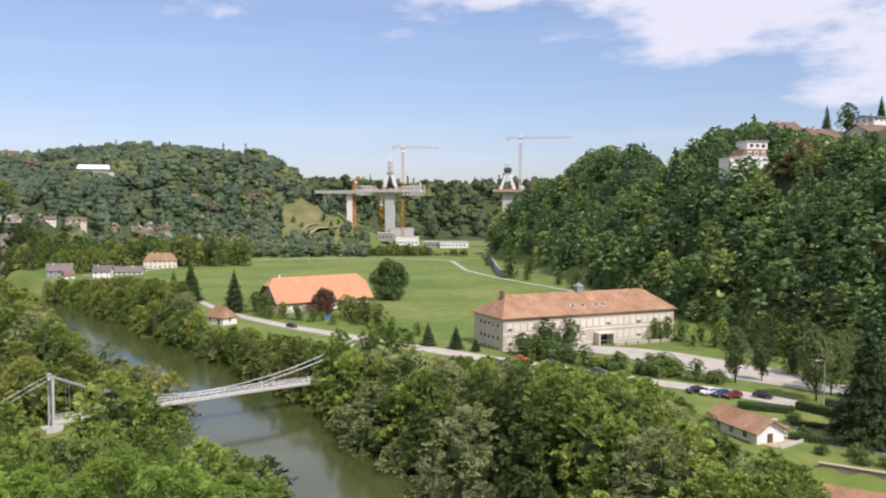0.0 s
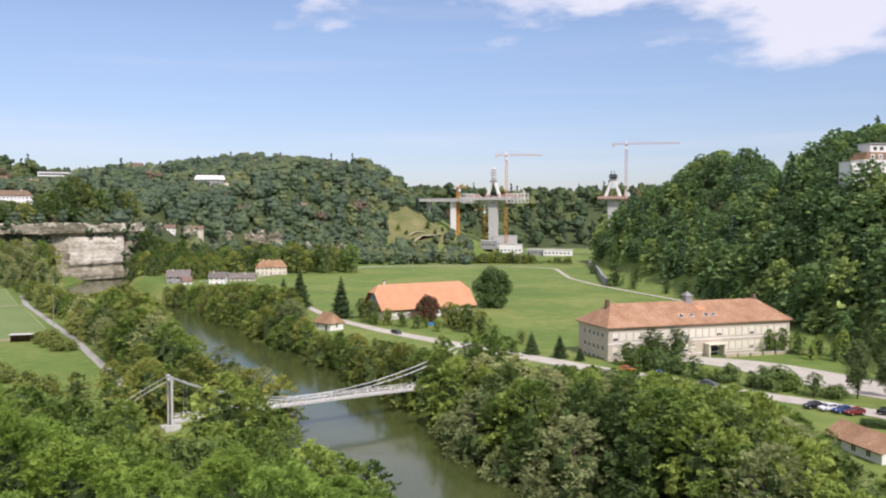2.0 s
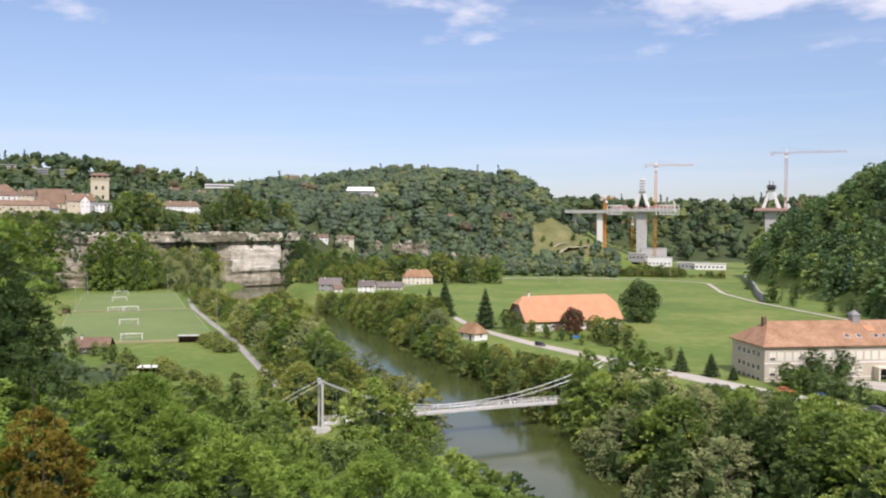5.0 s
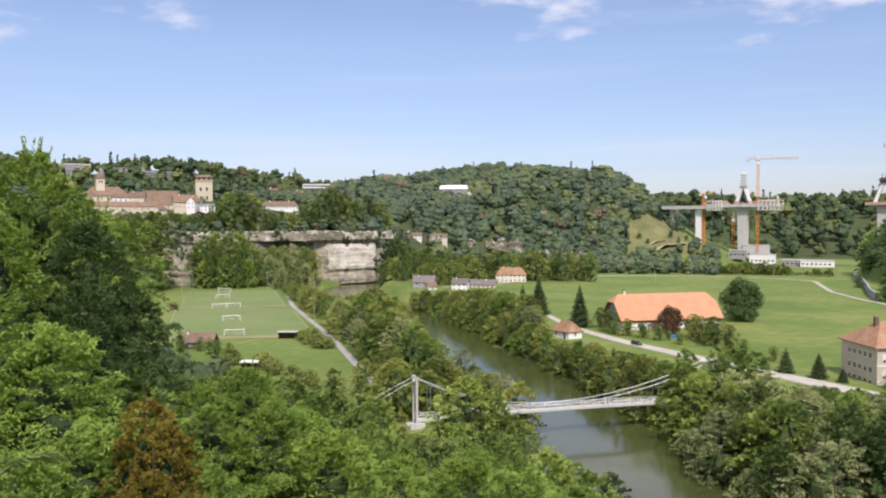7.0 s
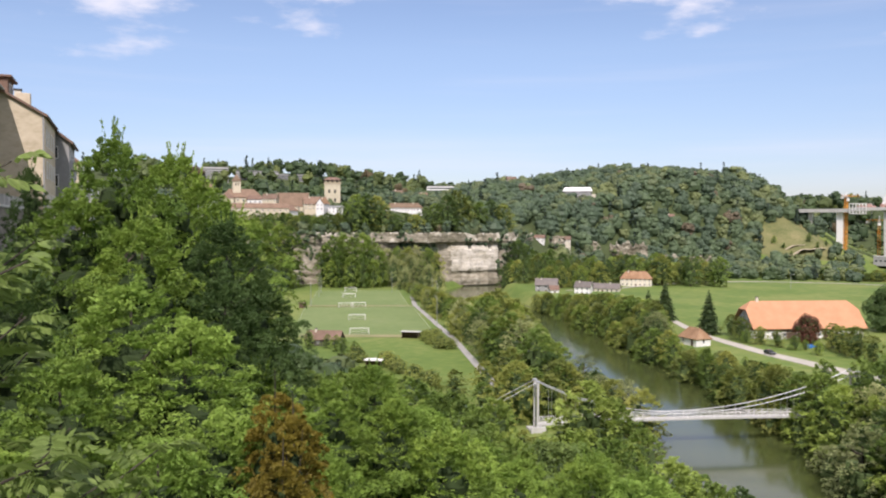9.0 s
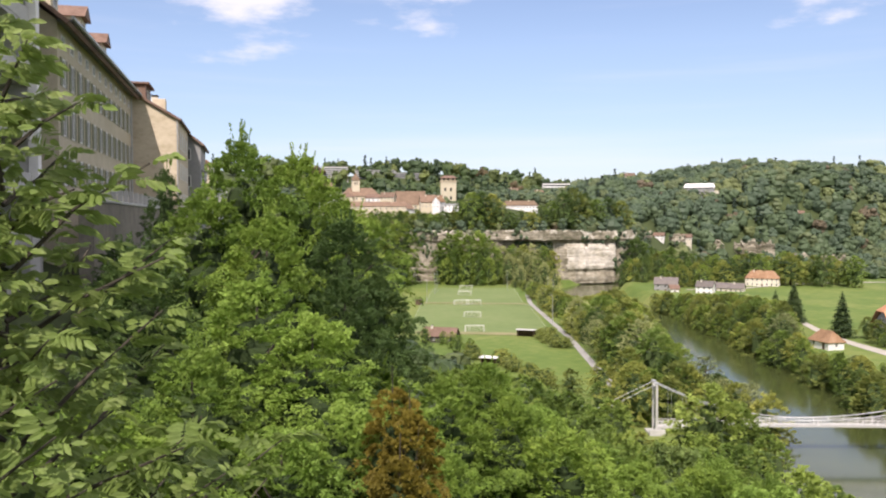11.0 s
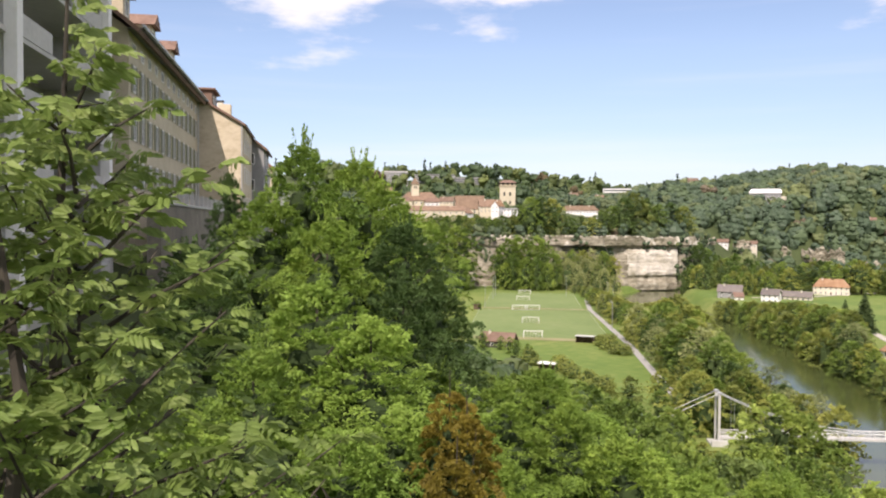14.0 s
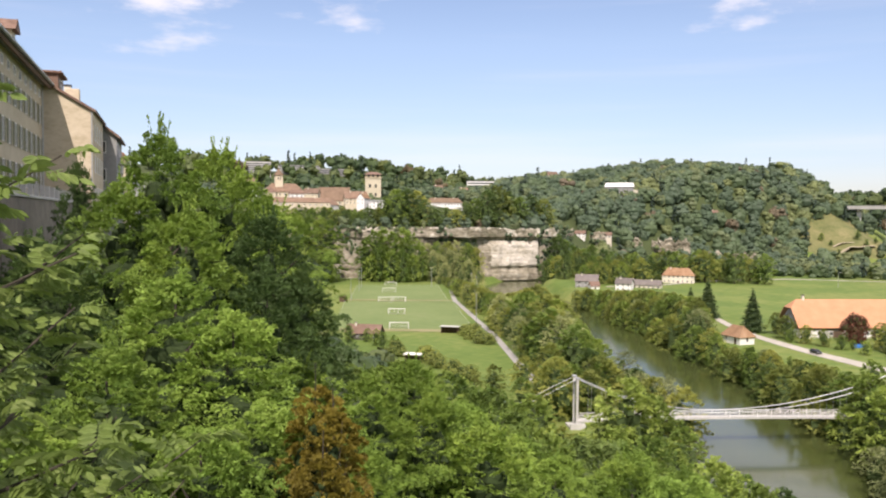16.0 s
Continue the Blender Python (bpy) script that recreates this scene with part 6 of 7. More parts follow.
# ---- village at the river bend ----
house("grey-blue house with four pale windows at the river bend", facing(-219, 456, 0.6, 0.94, 0.34), 13, 10, 5.2, 3.6, GREY, ROOF_GREY, 2, spacing=4.0, win=(1.5, 1.5), group="village houses")
house("white house with a low brown roof at the river bend", facing(-193, 455, 0.8, 0.98, 0.2), 9, 9, 4.8, 3.0, WHITE, ROOF_GREY, 2, group="village houses")
house("long low row of cottages with brown tile roofs", facing(-196, 474, 0.8, 0.98, 0.2), 22, 8, 3.0, 2.8, PLASTER, ROOF_GREY, 1, group="village houses", chimneys=2)
house("cream house with an orange tile roof behind the meadow", facing(-190, 524, 1.5, 0.96, 0.28), 20, 10, 5.6, 4.4, PLASTER, TILE_RED, 2, hip=4, group="village houses")
house("small house with a white gable at the river bend", facing(-206, 450, 0.8, 0.8, 0.6), 5, 6, 3.0, 2.2, WHITE, TILE_BROWN, 1, group="village houses", chimneys=0)
house("pale house on the terrace below the hill", facing(-330, 668, 25.5, 0.94, 0.34), 16, 9, 4.2, 2.6, WHITE, TILE_BROWN, 2, group="terrace houses")
house("pale house on the terrace below the hill", facing(-309, 682, 25.0, 0.94, 0.34), 14, 9, 3.4, 2.6, PLASTER, TILE_BROWN, 1, group="terrace houses")

# ---- old town on the plateau ----
def in_view(az, d, el, turn=0.0):
    """A pose at an azimuth, distance and elevation from the viewpoint, its front turned to it."""
    x, y = at(az, d)
    a = radians(az + turn)
    return facing(x, y, EYE + d * math.tan(radians(el)), math.cos(a), math.sin(a))


CREAM = material("cream_render", [(0.3, (0.50, 0.44, 0.32)), (0.7, (0.64, 0.57, 0.43))], scale=0.2, rough=0.9, second=8.0, per_object=0.06)
convent = thing("convent", "old cream convent with a square bell turret and brown roofs", "convent", in_view(46.85, 742, 1.2, 8))
part("wall", box(0, 0, -12, 34, 16, 5.5), CREAM, convent)
part("roof", roof_mesh(34, 16, 7.0, 5.7, 0.7, 7), TILE_OLD, convent)
part("turret", box(9.2, 4, 5.5, 15.8, 10.6, 19.5), CREAM, convent, "cream square bell turret")
part("turret_roof", solid([(8.5, 3.3, 19.504), (16.5, 3.3, 19.504), (16.5, 11.3, 19.504), (8.5, 11.3, 19.504), (12.5, 7.3, 26)], [(0, 1, 4), (1, 2, 4), (2, 3, 4), (3, 0, 4), (3, 2, 1, 0)]), TILE_OLD, convent, "steep brown tile cap")
part("apse", prism([(2.0, -5.5), (8.0, -5.5), (10.0, -0.004), (0.0, -0.004)], -12, 4.2, 2), CREAM, convent)
part("apse_roof", solid([(1.6, -6.0, 4.204), (8.4, -6.0, 4.204), (10.5, 0.0, 4.204), (-0.5, 0.0, 4.204), (5.0, -0.004, 9.0)], [(0, 1, 4), (1, 2, 4), (2, 3, 4), (3, 0, 4), (3, 2, 1, 0)]), TILE_BROWN, convent)
part("wing", box(20, -6, -12, 33, -0.004, 3.5), WHITE, convent, "white side wing")
part("wing_roof", roof_mesh(13, 9, 3.2, 3.7, 0.5, 2.5), TILE_BROWN, convent, m=Matrix.Translation((20, -6, 0)))
for i in range(5):
    window(convent, wall_pose("front", 12.5 + 4.6 * i, 1.8, 34, 16), 1.2, 1.9)
for i in range(3):
    window(convent, pose(22.5 + 4 * i, -6, 0.4), 1.2, 1.7)
for u in (11.2, 13.2):
    part("louvre", box(u, 3.93, 15.4, u + 0.9, 3.996, 17.8), DARK, convent)
rampart = thing("rampart", "buttressed grey stone retaining wall below the convent", "retaining wall", in_view(46.5, 650, -0.55, 4))
part("wall", box(0, 0, -8, 29, 2.5, 10.5), STONE, rampart)
part("coping", box(-0.2, -0.3, 10.504, 29.2, 2.7, 10.9), CONCRETE, rampart)
for i in range(8):
    part("buttress", prism([(-1.6, -8), (-0.004, -8), (-0.004, 9), (-0.4, 9)], 1.2 + 3.7 * i, 2.2 + 3.7 * i, 0), STONE, rampart)
house("low long convent range with a brown tile roof", in_view(46.4, 676, 0.55, 3), 46, 9, 4.2, 3.6, CREAM, TILE_OLD, 1, spacing=4.4, chimneys=2, group="old town houses", door=False)
house("white gabled house beside the convent", in_view(48.2, 700, 1.35, 30), 11, 14, 10, 5, WHITE, TILE_OLD, 3, group="old town houses")
house("small cream house beside the convent", in_view(44.3, 715, 1.0, -15), 12, 9, 6.5, 4, CREAM, TILE_BROWN, 2, group="old town houses")
house("long church nave with a steep red tile roof", in_view(43.3, 725, 0.55, -4), 26, 15, 6.0, 11.5, CREAM, TILE_OLD, 1, win=(1.2, 3.0), spacing=5, chimneys=0, name="church", category="church", over=0.4)
house("white gabled house below the church", in_view(42.45, 690, 0.2, 62), 13, 9, 6.5, 4.4, WHITE, TILE_OLD, 2, group="old town houses")
house("old house with a red tile roof and white gable", in_view(41.5, 712, 0.75, 6), 19, 12, 5.5, 6.0, CREAM, TILE_OLD, 2, group="old town houses")
house("narrow white house with a red tile roof", in_view(40.2, 700, 0.7, 66), 12, 7, 6.5, 4.2, WHITE, TILE_RED, 2, group="old town houses")
house("white low flat-roofed house below the old town", in_view(39.9, 690, 0.5), 12, 8, 6, 0.8, WHITE, GREY, 2, group="old town houses", chimneys=0)
for az_, d_, el_, L_, H_, r_, w_, rm_ in ((35.4, 830, 1.5, 9, 6, 3.5, WHITE, TILE_BROWN), (34.2, 850, 1.35, 12, 5, 3.5, CREAM, TILE_BROWN), (33.6, 840, 1.45, 8, 5, 3, WHITE, TILE_OLD), (27.6, 900, 2.6, 10, 5, 3, CREAM, TILE_BROWN), (16.9, 850, 0.1, 7, 4, 2.5, WHITE, TILE_BROWN)):
    house("small pale house among the upper trees", in_view(az_, d_, el_, 10), L_, 9, H_, r_, w_, rm_, 2, group="upper houses")
keep = thing("town_tower", "square medieval stone tower with a flat pitched cap", "tower", facing(-506, 600, 57, 0.77, 0.64) @ Matrix.Scale(1.35, 4))
part("wall", box(0, 0, -8, 11, 11, 16.5), CREAM, keep)
part("gallery", boxes((-0.4, -0.4, 16.504, 11.4, 11.4, 17.4), (0.4, 0.4, 17.404, 10.6, 10.6, 19.2)), STONE, keep)
part("roof", roof_mesh(11, 11, 1.8, 19.4, 0.6, 3), TILE_BROWN, keep)
# openings are dark slabs on the walls, coloured as the shade within
for zz in (4, 10):
    for i in range(2):
        part("opening", box(2.6 + 4 * i, -0.05, zz, 4.0 + 4 * i, -0.004, zz + 2.4), DARK, keep)
for i in range(3):
    part("opening", box(1.6 + 3.2 * i, 0.35, 17.5, 3.0 + 3.2 * i, 0.396, 18.9), DARK, keep)
house("long white house with an orange tile roof", facing(-424, 584, 48.5, 0.83, 0.56), 32, 11, 7.5, 4, WHITE, TILE_OLD, 2, hip=4, group="old town houses", chimneys=2)
for az_, d_, el_, L_, H_, m_, g_ in ((32.0, 1000, 1.45, 40, 17, WHITE, 1), (30.2, 1050, 1.45, 44, 17, WHITE, 1), (36.8, 1050, 1.1, 20, 12, PLASTER, 1), (35.2, 1080, 1.2, 16, 12, WHITE, 1), (33.4, 1080, 1.3, 14, 10, PLASTER, 1), (37.9, 900, 1.0, 14, 12, PLASTER, 1),
                                     (47.4, 1420, 2.2, 45, 34, CONCRETE, 0), (44.6, 1430, 2.2, 70, 29, CONCRETE, 0), (42.6, 1430, 2.2, 60, 24, GREY, 0)):
    x_, y_ = at(az_, d_)
    a_ = radians(az_)
    e = thing("apartment_block", "pale distant flat-roofed apartment block above the trees", "apartment block", facing(x_, y_, EYE + d_ * math.tan(radians(el_)), math.cos(a_), math.sin(a_)), "distant apartment blocks")
    part("wall", box(-L_ / 2, 0, -30, L_ / 2, 12, H_), m_, e)
    part("parapet", boxes((-L_ / 2 - 0.2, -0.2, H_ + 0.004, L_ / 2 + 0.2, 12.2, H_ + 0.6)), GREY, e)
    for s in range(int(H_ / 3.2)):
        part("window_band", box(-L_ / 2 + 0.8, -0.08, 1.2 + 3.2 * s, L_ / 2 - 0.8, -0.004, 2.8 + 3.2 * s), GLASS, e)
hall = thing("pavilion", "long pavilion with a bright white roof on the wooded hill", "pavilion", facing(-337, 766, 66.5, 0.92, 0.38))
part("wall", box(0, 0, -10, 27, 12, 8), GREY, hall)
part("roof", solid([(-1, -1, 8.004), (28, -1, 8.004), (28, 13, 8.004), (-1, 13, 8.004), (0.5, 3, 12), (26.5, 3, 12), (26.5, 9, 12), (0.5, 9, 12)], [(3, 2, 1, 0), (0, 1, 5, 4), (1, 2, 6, 5), (2, 3, 7, 6), (3, 0, 4, 7), (4, 5, 6, 7)]), WHITE, hall, "bright white metal roof")
for i in range(7):
    window(hall, pose(2 + 3.8 * i, 0, 2.5), 1.6, 2.2)
part("annex", box(27.004, 2, -10, 33, 10, 5), PLASTER, hall)

# ---- houses on the wooded valley side ----
villa = thing("villa", "white hillside villa with terraces and an orange roof storey", "villa", facing(129, 361, 56.5, 0.96, 0.28))
part("wall", box(0, 0, -6, 14, 11, 8.5), WHITE, villa)
part("mansard", prism([(0.3, 8.504), (13.7, 8.504), (12.4, 11.6), (1.6, 11.6)], 0.3, 10.7, 1), TILE_RED, villa)
part("penthouse", box(4, 2, 11.604, 14.5, 10, 15.2), WHITE, villa)
part("side_block", box(-4.5, 2, -6, -0.004, 10, 7.8), WHITE, villa)
part("flat_roof", boxes((3.6, 1.4, 15.204, 14.9, 10.4, 15.5), (-4.8, 1.7, 7.804, -0.006, 10.3, 8.1)), CONCRETE, villa)
for s in range(3):
    b = part("balcony", boxes((1.0, -1.6, 0.4 + 2.7 * s, 7.5, 0, 0.6 + 2.7 * s), (1.0, -1.6, 0.6 + 2.7 * s, 7.5, -1.5, 1.5 + 2.7 * s)), WHITE, villa)
    for i in range(4):
        window(villa, pose(2.0 + 3.2 * i, 0, 1.0 + 2.7 * s), 1.3, 1.5, bars=1)
for i in range(3):
    window(villa, pose(6.2 + 3 * i, 2, 12.4), 1.8, 1.7)
    dm = part("dormer", box(2.8 + 3.6 * i, -0.1, 8.8, 4.6 + 3.6 * i, 1.6, 10.8), WHITE, villa)
    window(dm, pose(3.7 + 3.6 * i, -0.1, 9.1), 1.2, 1.3, sill=False)
for x_, y_, z_, L_, W_, H_, r_, wm, rm in ((166, 414, 77, 15, 10, 5, 3.5, WHITE, TILE_BROWN), (154, 347, 66.5, 15, 10, 6, 3.6, PLASTER, TILE_BROWN), (168, 332, 67.5, 16, 10, 6, 3, PLASTER, TILE_BROWN), (150, 334, 60, 12, 9, 5, 4, PLASTER, TILE_BROWN), (180, 350, 75, 14, 10, 6, 0.8, WHITE, GREY)):
    house("hillside house with a broad brown roof among trees", facing(x_, y_, z_, 0.92, 0.38), L_, W_, H_, r_, wm, rm, 2, group="hillside houses", over=0.9)

# ---- garden house and walls by the lane ----
gh = thing("garden_house", "low garden house with a weathered orange tile roof", "garden house", facing(50.5, 155, 1.6, 0.36, -0.93))
part("wall", box(0, 0, -1, 12.5, 6, 2.8), WHITE, gh)
part("gable", gable_fill(12.5, 6, 1.6, 2.804), WHITE, gh)
part("roof", roof_mesh(12.5, 6, 1.8, 2.95, 0.8), TILE_RED, gh)
for i in range(3):
    window(gh, wall_pose("front", 2.5 + 3.5 * i, 0.9, 12.5, 6), 1.2, 1.2)
part("door", box(12.504, 2.3, 0, 12.58, 3.5, 2.1), TIMBER, gh)
terrace = thing("garden_terrace", "pale paved garden terrace with low white walls", "terrace", facing(58, 141, 1.6, 0.80, 0.60))
part("slab", box(0, 0, -1.5, 9, 6, 0.5), STONE, terrace)
part("low_wall", boxes((0, -0.3, -1.5, 9, -0.004, 0.9), (9.004, -0.3, -1.5, 9.3, 6, 0.9)), CONCRETE, terrace)
for u in (0.3, 2.6, 7.8, 9.2):
    p_ = part("gate_pillar", box(u - 0.3, 6.2, -1, u + 0.3, 6.8, 2.6, bevel=0.05), WHITE, terrace)
    part("pillar_cap", box(u - 0.42, 6.08, 2.604, u + 0.42, 6.92, 2.85, bevel=0.05), CONCRETE, p_)
part("pergola_beam", box(0.0, 6.3, 2.86, 3.0, 6.7, 3.1), WHITE, terrace)
strip("path", "pale straight garden path with a low kerb", "garden path", [(66, 145), (80, 134), (92, 124)], 1.6, GRAVEL, 0.1)
strip("path", "pale straight garden path with a low kerb", "garden path", [(62, 156), (76, 152), (92, 146)], 1.0, GRAVEL, 0.1)
GARDEN_STONE = material("grey_rubble_stone", [(0.3, (0.15, 0.135, 0.11)), (0.7, (0.27, 0.245, 0.20))], scale=0.8, rough=0.95, bump=0.5, bump_scale=2.0, second=5.0)
gw = thing("garden_wall", "dark stone retaining wall below the garden", "wall", facing(61.5, 133.5, 0.8, 0.84, -0.54))
part("wall", box(0, -0.5, -5, 32, 0, 1.2), GARDEN_STONE, gw)
part("coping", box(-0.1, -0.65, 1.204, 32.1, 0.12, 1.4, bevel=0.03), STONE, gw)
house("low house with an old orange tile roof below the garden", facing(53.5, 122.5, -4.0, 0.86, -0.5), 18, 8, 2.8, 2.6, PLASTER, TILE_RED, 1, chimneys=0)


def hedge(x, y, ux, uy, L, W, H, seed, label="clipped dark green hedge beside the lane"):
    rng = np.random.default_rng(seed)
    n = int(L * (W + 2 * H) * 22)
    u, q = rng.uniform(0, L, n), rng.uniform(-1, 1, n)
    per = H * 2 + W
    s = rng.uniform(0, per, n)
    yy = np.where(s < H, -W / 2, np.where(s < H + W, s - H - W / 2, W / 2)) + rng.normal(size=n) * 0.07
    zz = np.where(s < H, s, np.where(s < H + W, H, per - s)) + rng.normal(size=n) * 0.07
    nn = np.stack([rng.normal(size=n) * 0.5, np.where(s < H, -1, np.where(s < H + W, 0, 1)) + rng.normal(size=n) * 0.4, np.where((s > H) & (s < H + W), 1, 0.3) + rng.normal(size=n) * 0.4], 1)
    lv = rhombi(np.stack([u, yy, zz], 1), nn, rng.normal(size=(n, 3)), 0.14, rng)
    # core box, coloured as the shade inside the hedge
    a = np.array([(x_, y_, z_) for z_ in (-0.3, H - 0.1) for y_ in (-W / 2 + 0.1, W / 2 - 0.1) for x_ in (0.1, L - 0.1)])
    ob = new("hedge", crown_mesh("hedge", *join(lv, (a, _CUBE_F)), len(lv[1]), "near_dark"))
    ob.matrix_world = facing(x, y, float(height(x, y)), ux, uy)
    return tagged(ob, label, "hedge")


hedge(73, 169, 0.55, -0.83, 15, 1.8, 1.7, 1)
hedge(61, 170, 0.9, -0.4, 11, 3.0, 1.2, 2, "low bright green hedge beside the parked cars")
hedge(80, 172, 0.8, -0.6, 14, 1.6, 1.5, 3)
hedge(62, 147, 0.86, -0.51, 18, 1.2, 1.2, 4, "clipped dark hedge across the garden lawn")
hedge(66, 156, 0.9, -0.43, 18, 1.2, 1.1, 5, "clipped dark hedge across the garden lawn")

# ---- retaining wall on the grassy slope ----
rw = thing("retaining_wall", "dark stone retaining wall up the grassy slope", "wall", Matrix.Identity(4))
_pts = [(31, 640), (33, 590), (33, 540), (32, 505), (33, 475)]
_b = bmesh.new()
for (ax, ay), (bx, by) in zip(_pts[:-1], _pts[1:]):
    za, zb = float(height(ax, ay)), float(height(bx, by))
    v = [_b.verts.new(p) for p in ((ax, ay, za - 1), (bx, by, zb - 1), (bx, by, zb + 4), (ax, ay, za + 4), (ax + 1.2, ay, za - 1), (bx + 1.2, by, zb - 1), (bx + 1.2, by, zb + 4), (ax + 1.2, ay, za + 4))]
    for f in ((0, 1, 2, 3), (5, 4, 7, 6), (3, 2, 6, 7), (0, 3, 7, 4), (1, 5, 6, 2)):
        _b.faces.new([v[i] for i in f])
part("wall", _b, GREY, rw)

# ---- great bridge under construction ----
VB = facing(-60, 930, 0, 0.969, -0.246)
viaduct = thing("cable_stayed_bridge", "large concrete cable-stayed bridge under construction", "bridge", VB)


def pylon(u, base, done, parent):
    sh = part("pier", prism([(-4.2, base), (4.2, base), (5.4, 54), (-5.4, 54)], -3.0, 3.0, 1), CONCRETE, parent, m=Matrix.Translation((u, 0, 0)))
    part("pier_head", prism([(-5.4, 54.004), (5.4, 54.004), (9.5, 58), (-9.5, 58)], -3.4, 3.4, 1), CONCRETE, sh)
    for s in (-1, 1):
        part("pylon_leg", prism([(s * 9.6, 58.004), (s * 6.4, 58.004), (s * 0.6, 76), (s * 2.9, 76)], -1.9, 1.9, 1), WHITE, sh)
    part("pylon_joint", box(-3.3, -2.4, 76.004, 3.3, 2.4, 78.5, bevel=0.2), GREY, sh)
    if done:
        part("mast", box(-2.0, -2.0, 78.504, 2.0, 2.0, 92.5, bevel=0.2), WHITE, sh)
        for i in range(4):
            part("climbing_form", box(-2.4, -2.4, 80 + 3 * i, 2.4, 2.4, 80.9 + 3 * i), GREY, sh)
    else:
        part("climbing_form", boxes((-3.6, -3.2, 78.504, 3.6, 3.2, 82.5), (-2.0, -1.6, 82.504, -1.4, -1.0, 87), (1.2, -1.6, 82.504, 1.8, -1.0, 86)), DARK, sh)
        part("platform", box(-5, -4, 80.2, 5, 4, 80.6), GREY, sh)


pylon(0.0, -8, True, viaduct)
pylon(133.0, 10, False, viaduct)
part("deck", boxes((-32, -8, 56.2, 36, 8, 59.2)), CONCRETE, viaduct)
part("deck", boxes((118, -8, 56.6, 148, 8, 59.4)), CRANE_GREY, viaduct, "rust-red formwork deck")
part("approach_deck", boxes((-88, -7, 54.6, -32.004, 7, 57.0), (-88, -7.2, 57.004, -32.004, -6.9, 58.1)), CONCRETE, viaduct)
part("approach_pier", prism([(-50.4, 10), (-44.6, 10), (-44.2, 54.5), (-50.8, 54.5)], -2.5, 2.5, 1), WHITE, viaduct)
part("approach_pier", prism([(-80, 20), (-76, 20), (-76, 54.5), (-80, 54.5)], -2, 2, 1), CONCRETE, viaduct)
for u0, u1 in ((-36, -20), (18, 38)):
    tr = bmesh.new()
    for s in (-8.4, 8.4):
        n = 5
        for i in range(n + 1):
            u = u0 + (u1 - u0) * i / n
            tube(tr, [(u, s, 53), (u, s, 63)], 0.35, 4)
            if i:
                q = u0 + (u1 - u0) * (i - 1) / n
                tube(tr, [(q, s, 53), (u, s, 59)], 0.3, 4)
        for zz in (53, 58.8, 63):
            tube(tr, [(u0, s, zz), (u1, s, zz)], 0.4, 4)
    part("form_traveller", tr, WHITE, viaduct, "white steel form traveller")
clutter = bmesh.new()
_r = random.Random(5)
for i in range(38):
    u, w_ = _r.uniform(-30, 34), _r.uniform(0.6, 2.6)
    add_box(clutter, u, _r.uniform(-8, -5), 59.2, u + w_, _r.uniform(-5, 5), 59.2 + _r.uniform(0.8, 3.6))
part("site_gear", clutter, CRANE_GREY, viaduct, "stacked rusty formwork and timber")


def crane(x, y, base, top, left, right, along, mat_, label):
    """A tower crane with lattice mast, jib, counter-jib, apex and ballast."""
    e = thing("tower_crane", label, "crane", facing(x, y, base, *along), "tower cranes")
    H = top - base
    w = 1.1
    mast = bmesh.new()
    for sx in (-w, w):
        for sy in (-w, w):
            tube(mast, [(sx, sy, 0), (sx, sy, H)], 0.32, 4)
    n = int(H / 3.2)
    for i in range(n):
        z0, z1 = H * i / n, H * (i + 1) / n
        for a, b in (((-w, -w), (w, -w)), ((w, -w), (w, w)), ((w, w), (-w, w)), ((-w, w), (-w, -w))):
            tube(mast, [(*a, z0), (*b, z1)], 0.14, 3)
    part("mast", mast, mat_, e)
    part("cab", box(-1.4, -2.8, H - 3, 1.4, -1.2, H - 0.5, bevel=0.1), WHITE, e)
    part("slewing_ring", box(-1.6, -1.6, H, 1.6, 1.6, H + 1.6), GREY, e)
    jib = bmesh.new()
    for a, b in ((-left, 0), (0, right)):
        for s in (-0.8, 0.8):
            tube(jib, [(a, s, H + 1.8), (b, s, H + 1.8)], 0.2, 4)
        tube(jib, [(a, 0, H + 3.2), (b, 0, H + 3.2)], 0.2, 4)
        m_ = max(2, int((b - a) / 3))
        for i in range(m_):
            q0, q1 = a + (b - a) * i / m_, a + (b - a) * (i + 1) / m_
            tube(jib, [(q0, -0.8, H + 1.8), ((q0 + q1) / 2, 0, H + 3.2), (q1, 0.8, H + 1.8)], 0.1, 3)
    part("jib", jib, mat_, e)
    part("apex", bar([(0, 0, H + 1.6), (0, 0, H + 7)], [0.9, 0.25], 5), WHITE, e)
    part("ballast", box(-left, -1, H - 0.6, -left + 3, 1, H + 1.7), CONCRETE, e)
    part("tie", bar([(-left + 1, 0, H + 3.2), (0, 0, H + 7), (right * 0.6, 0, H + 3.3)], 0.09, 3), STEEL, e)
    return e


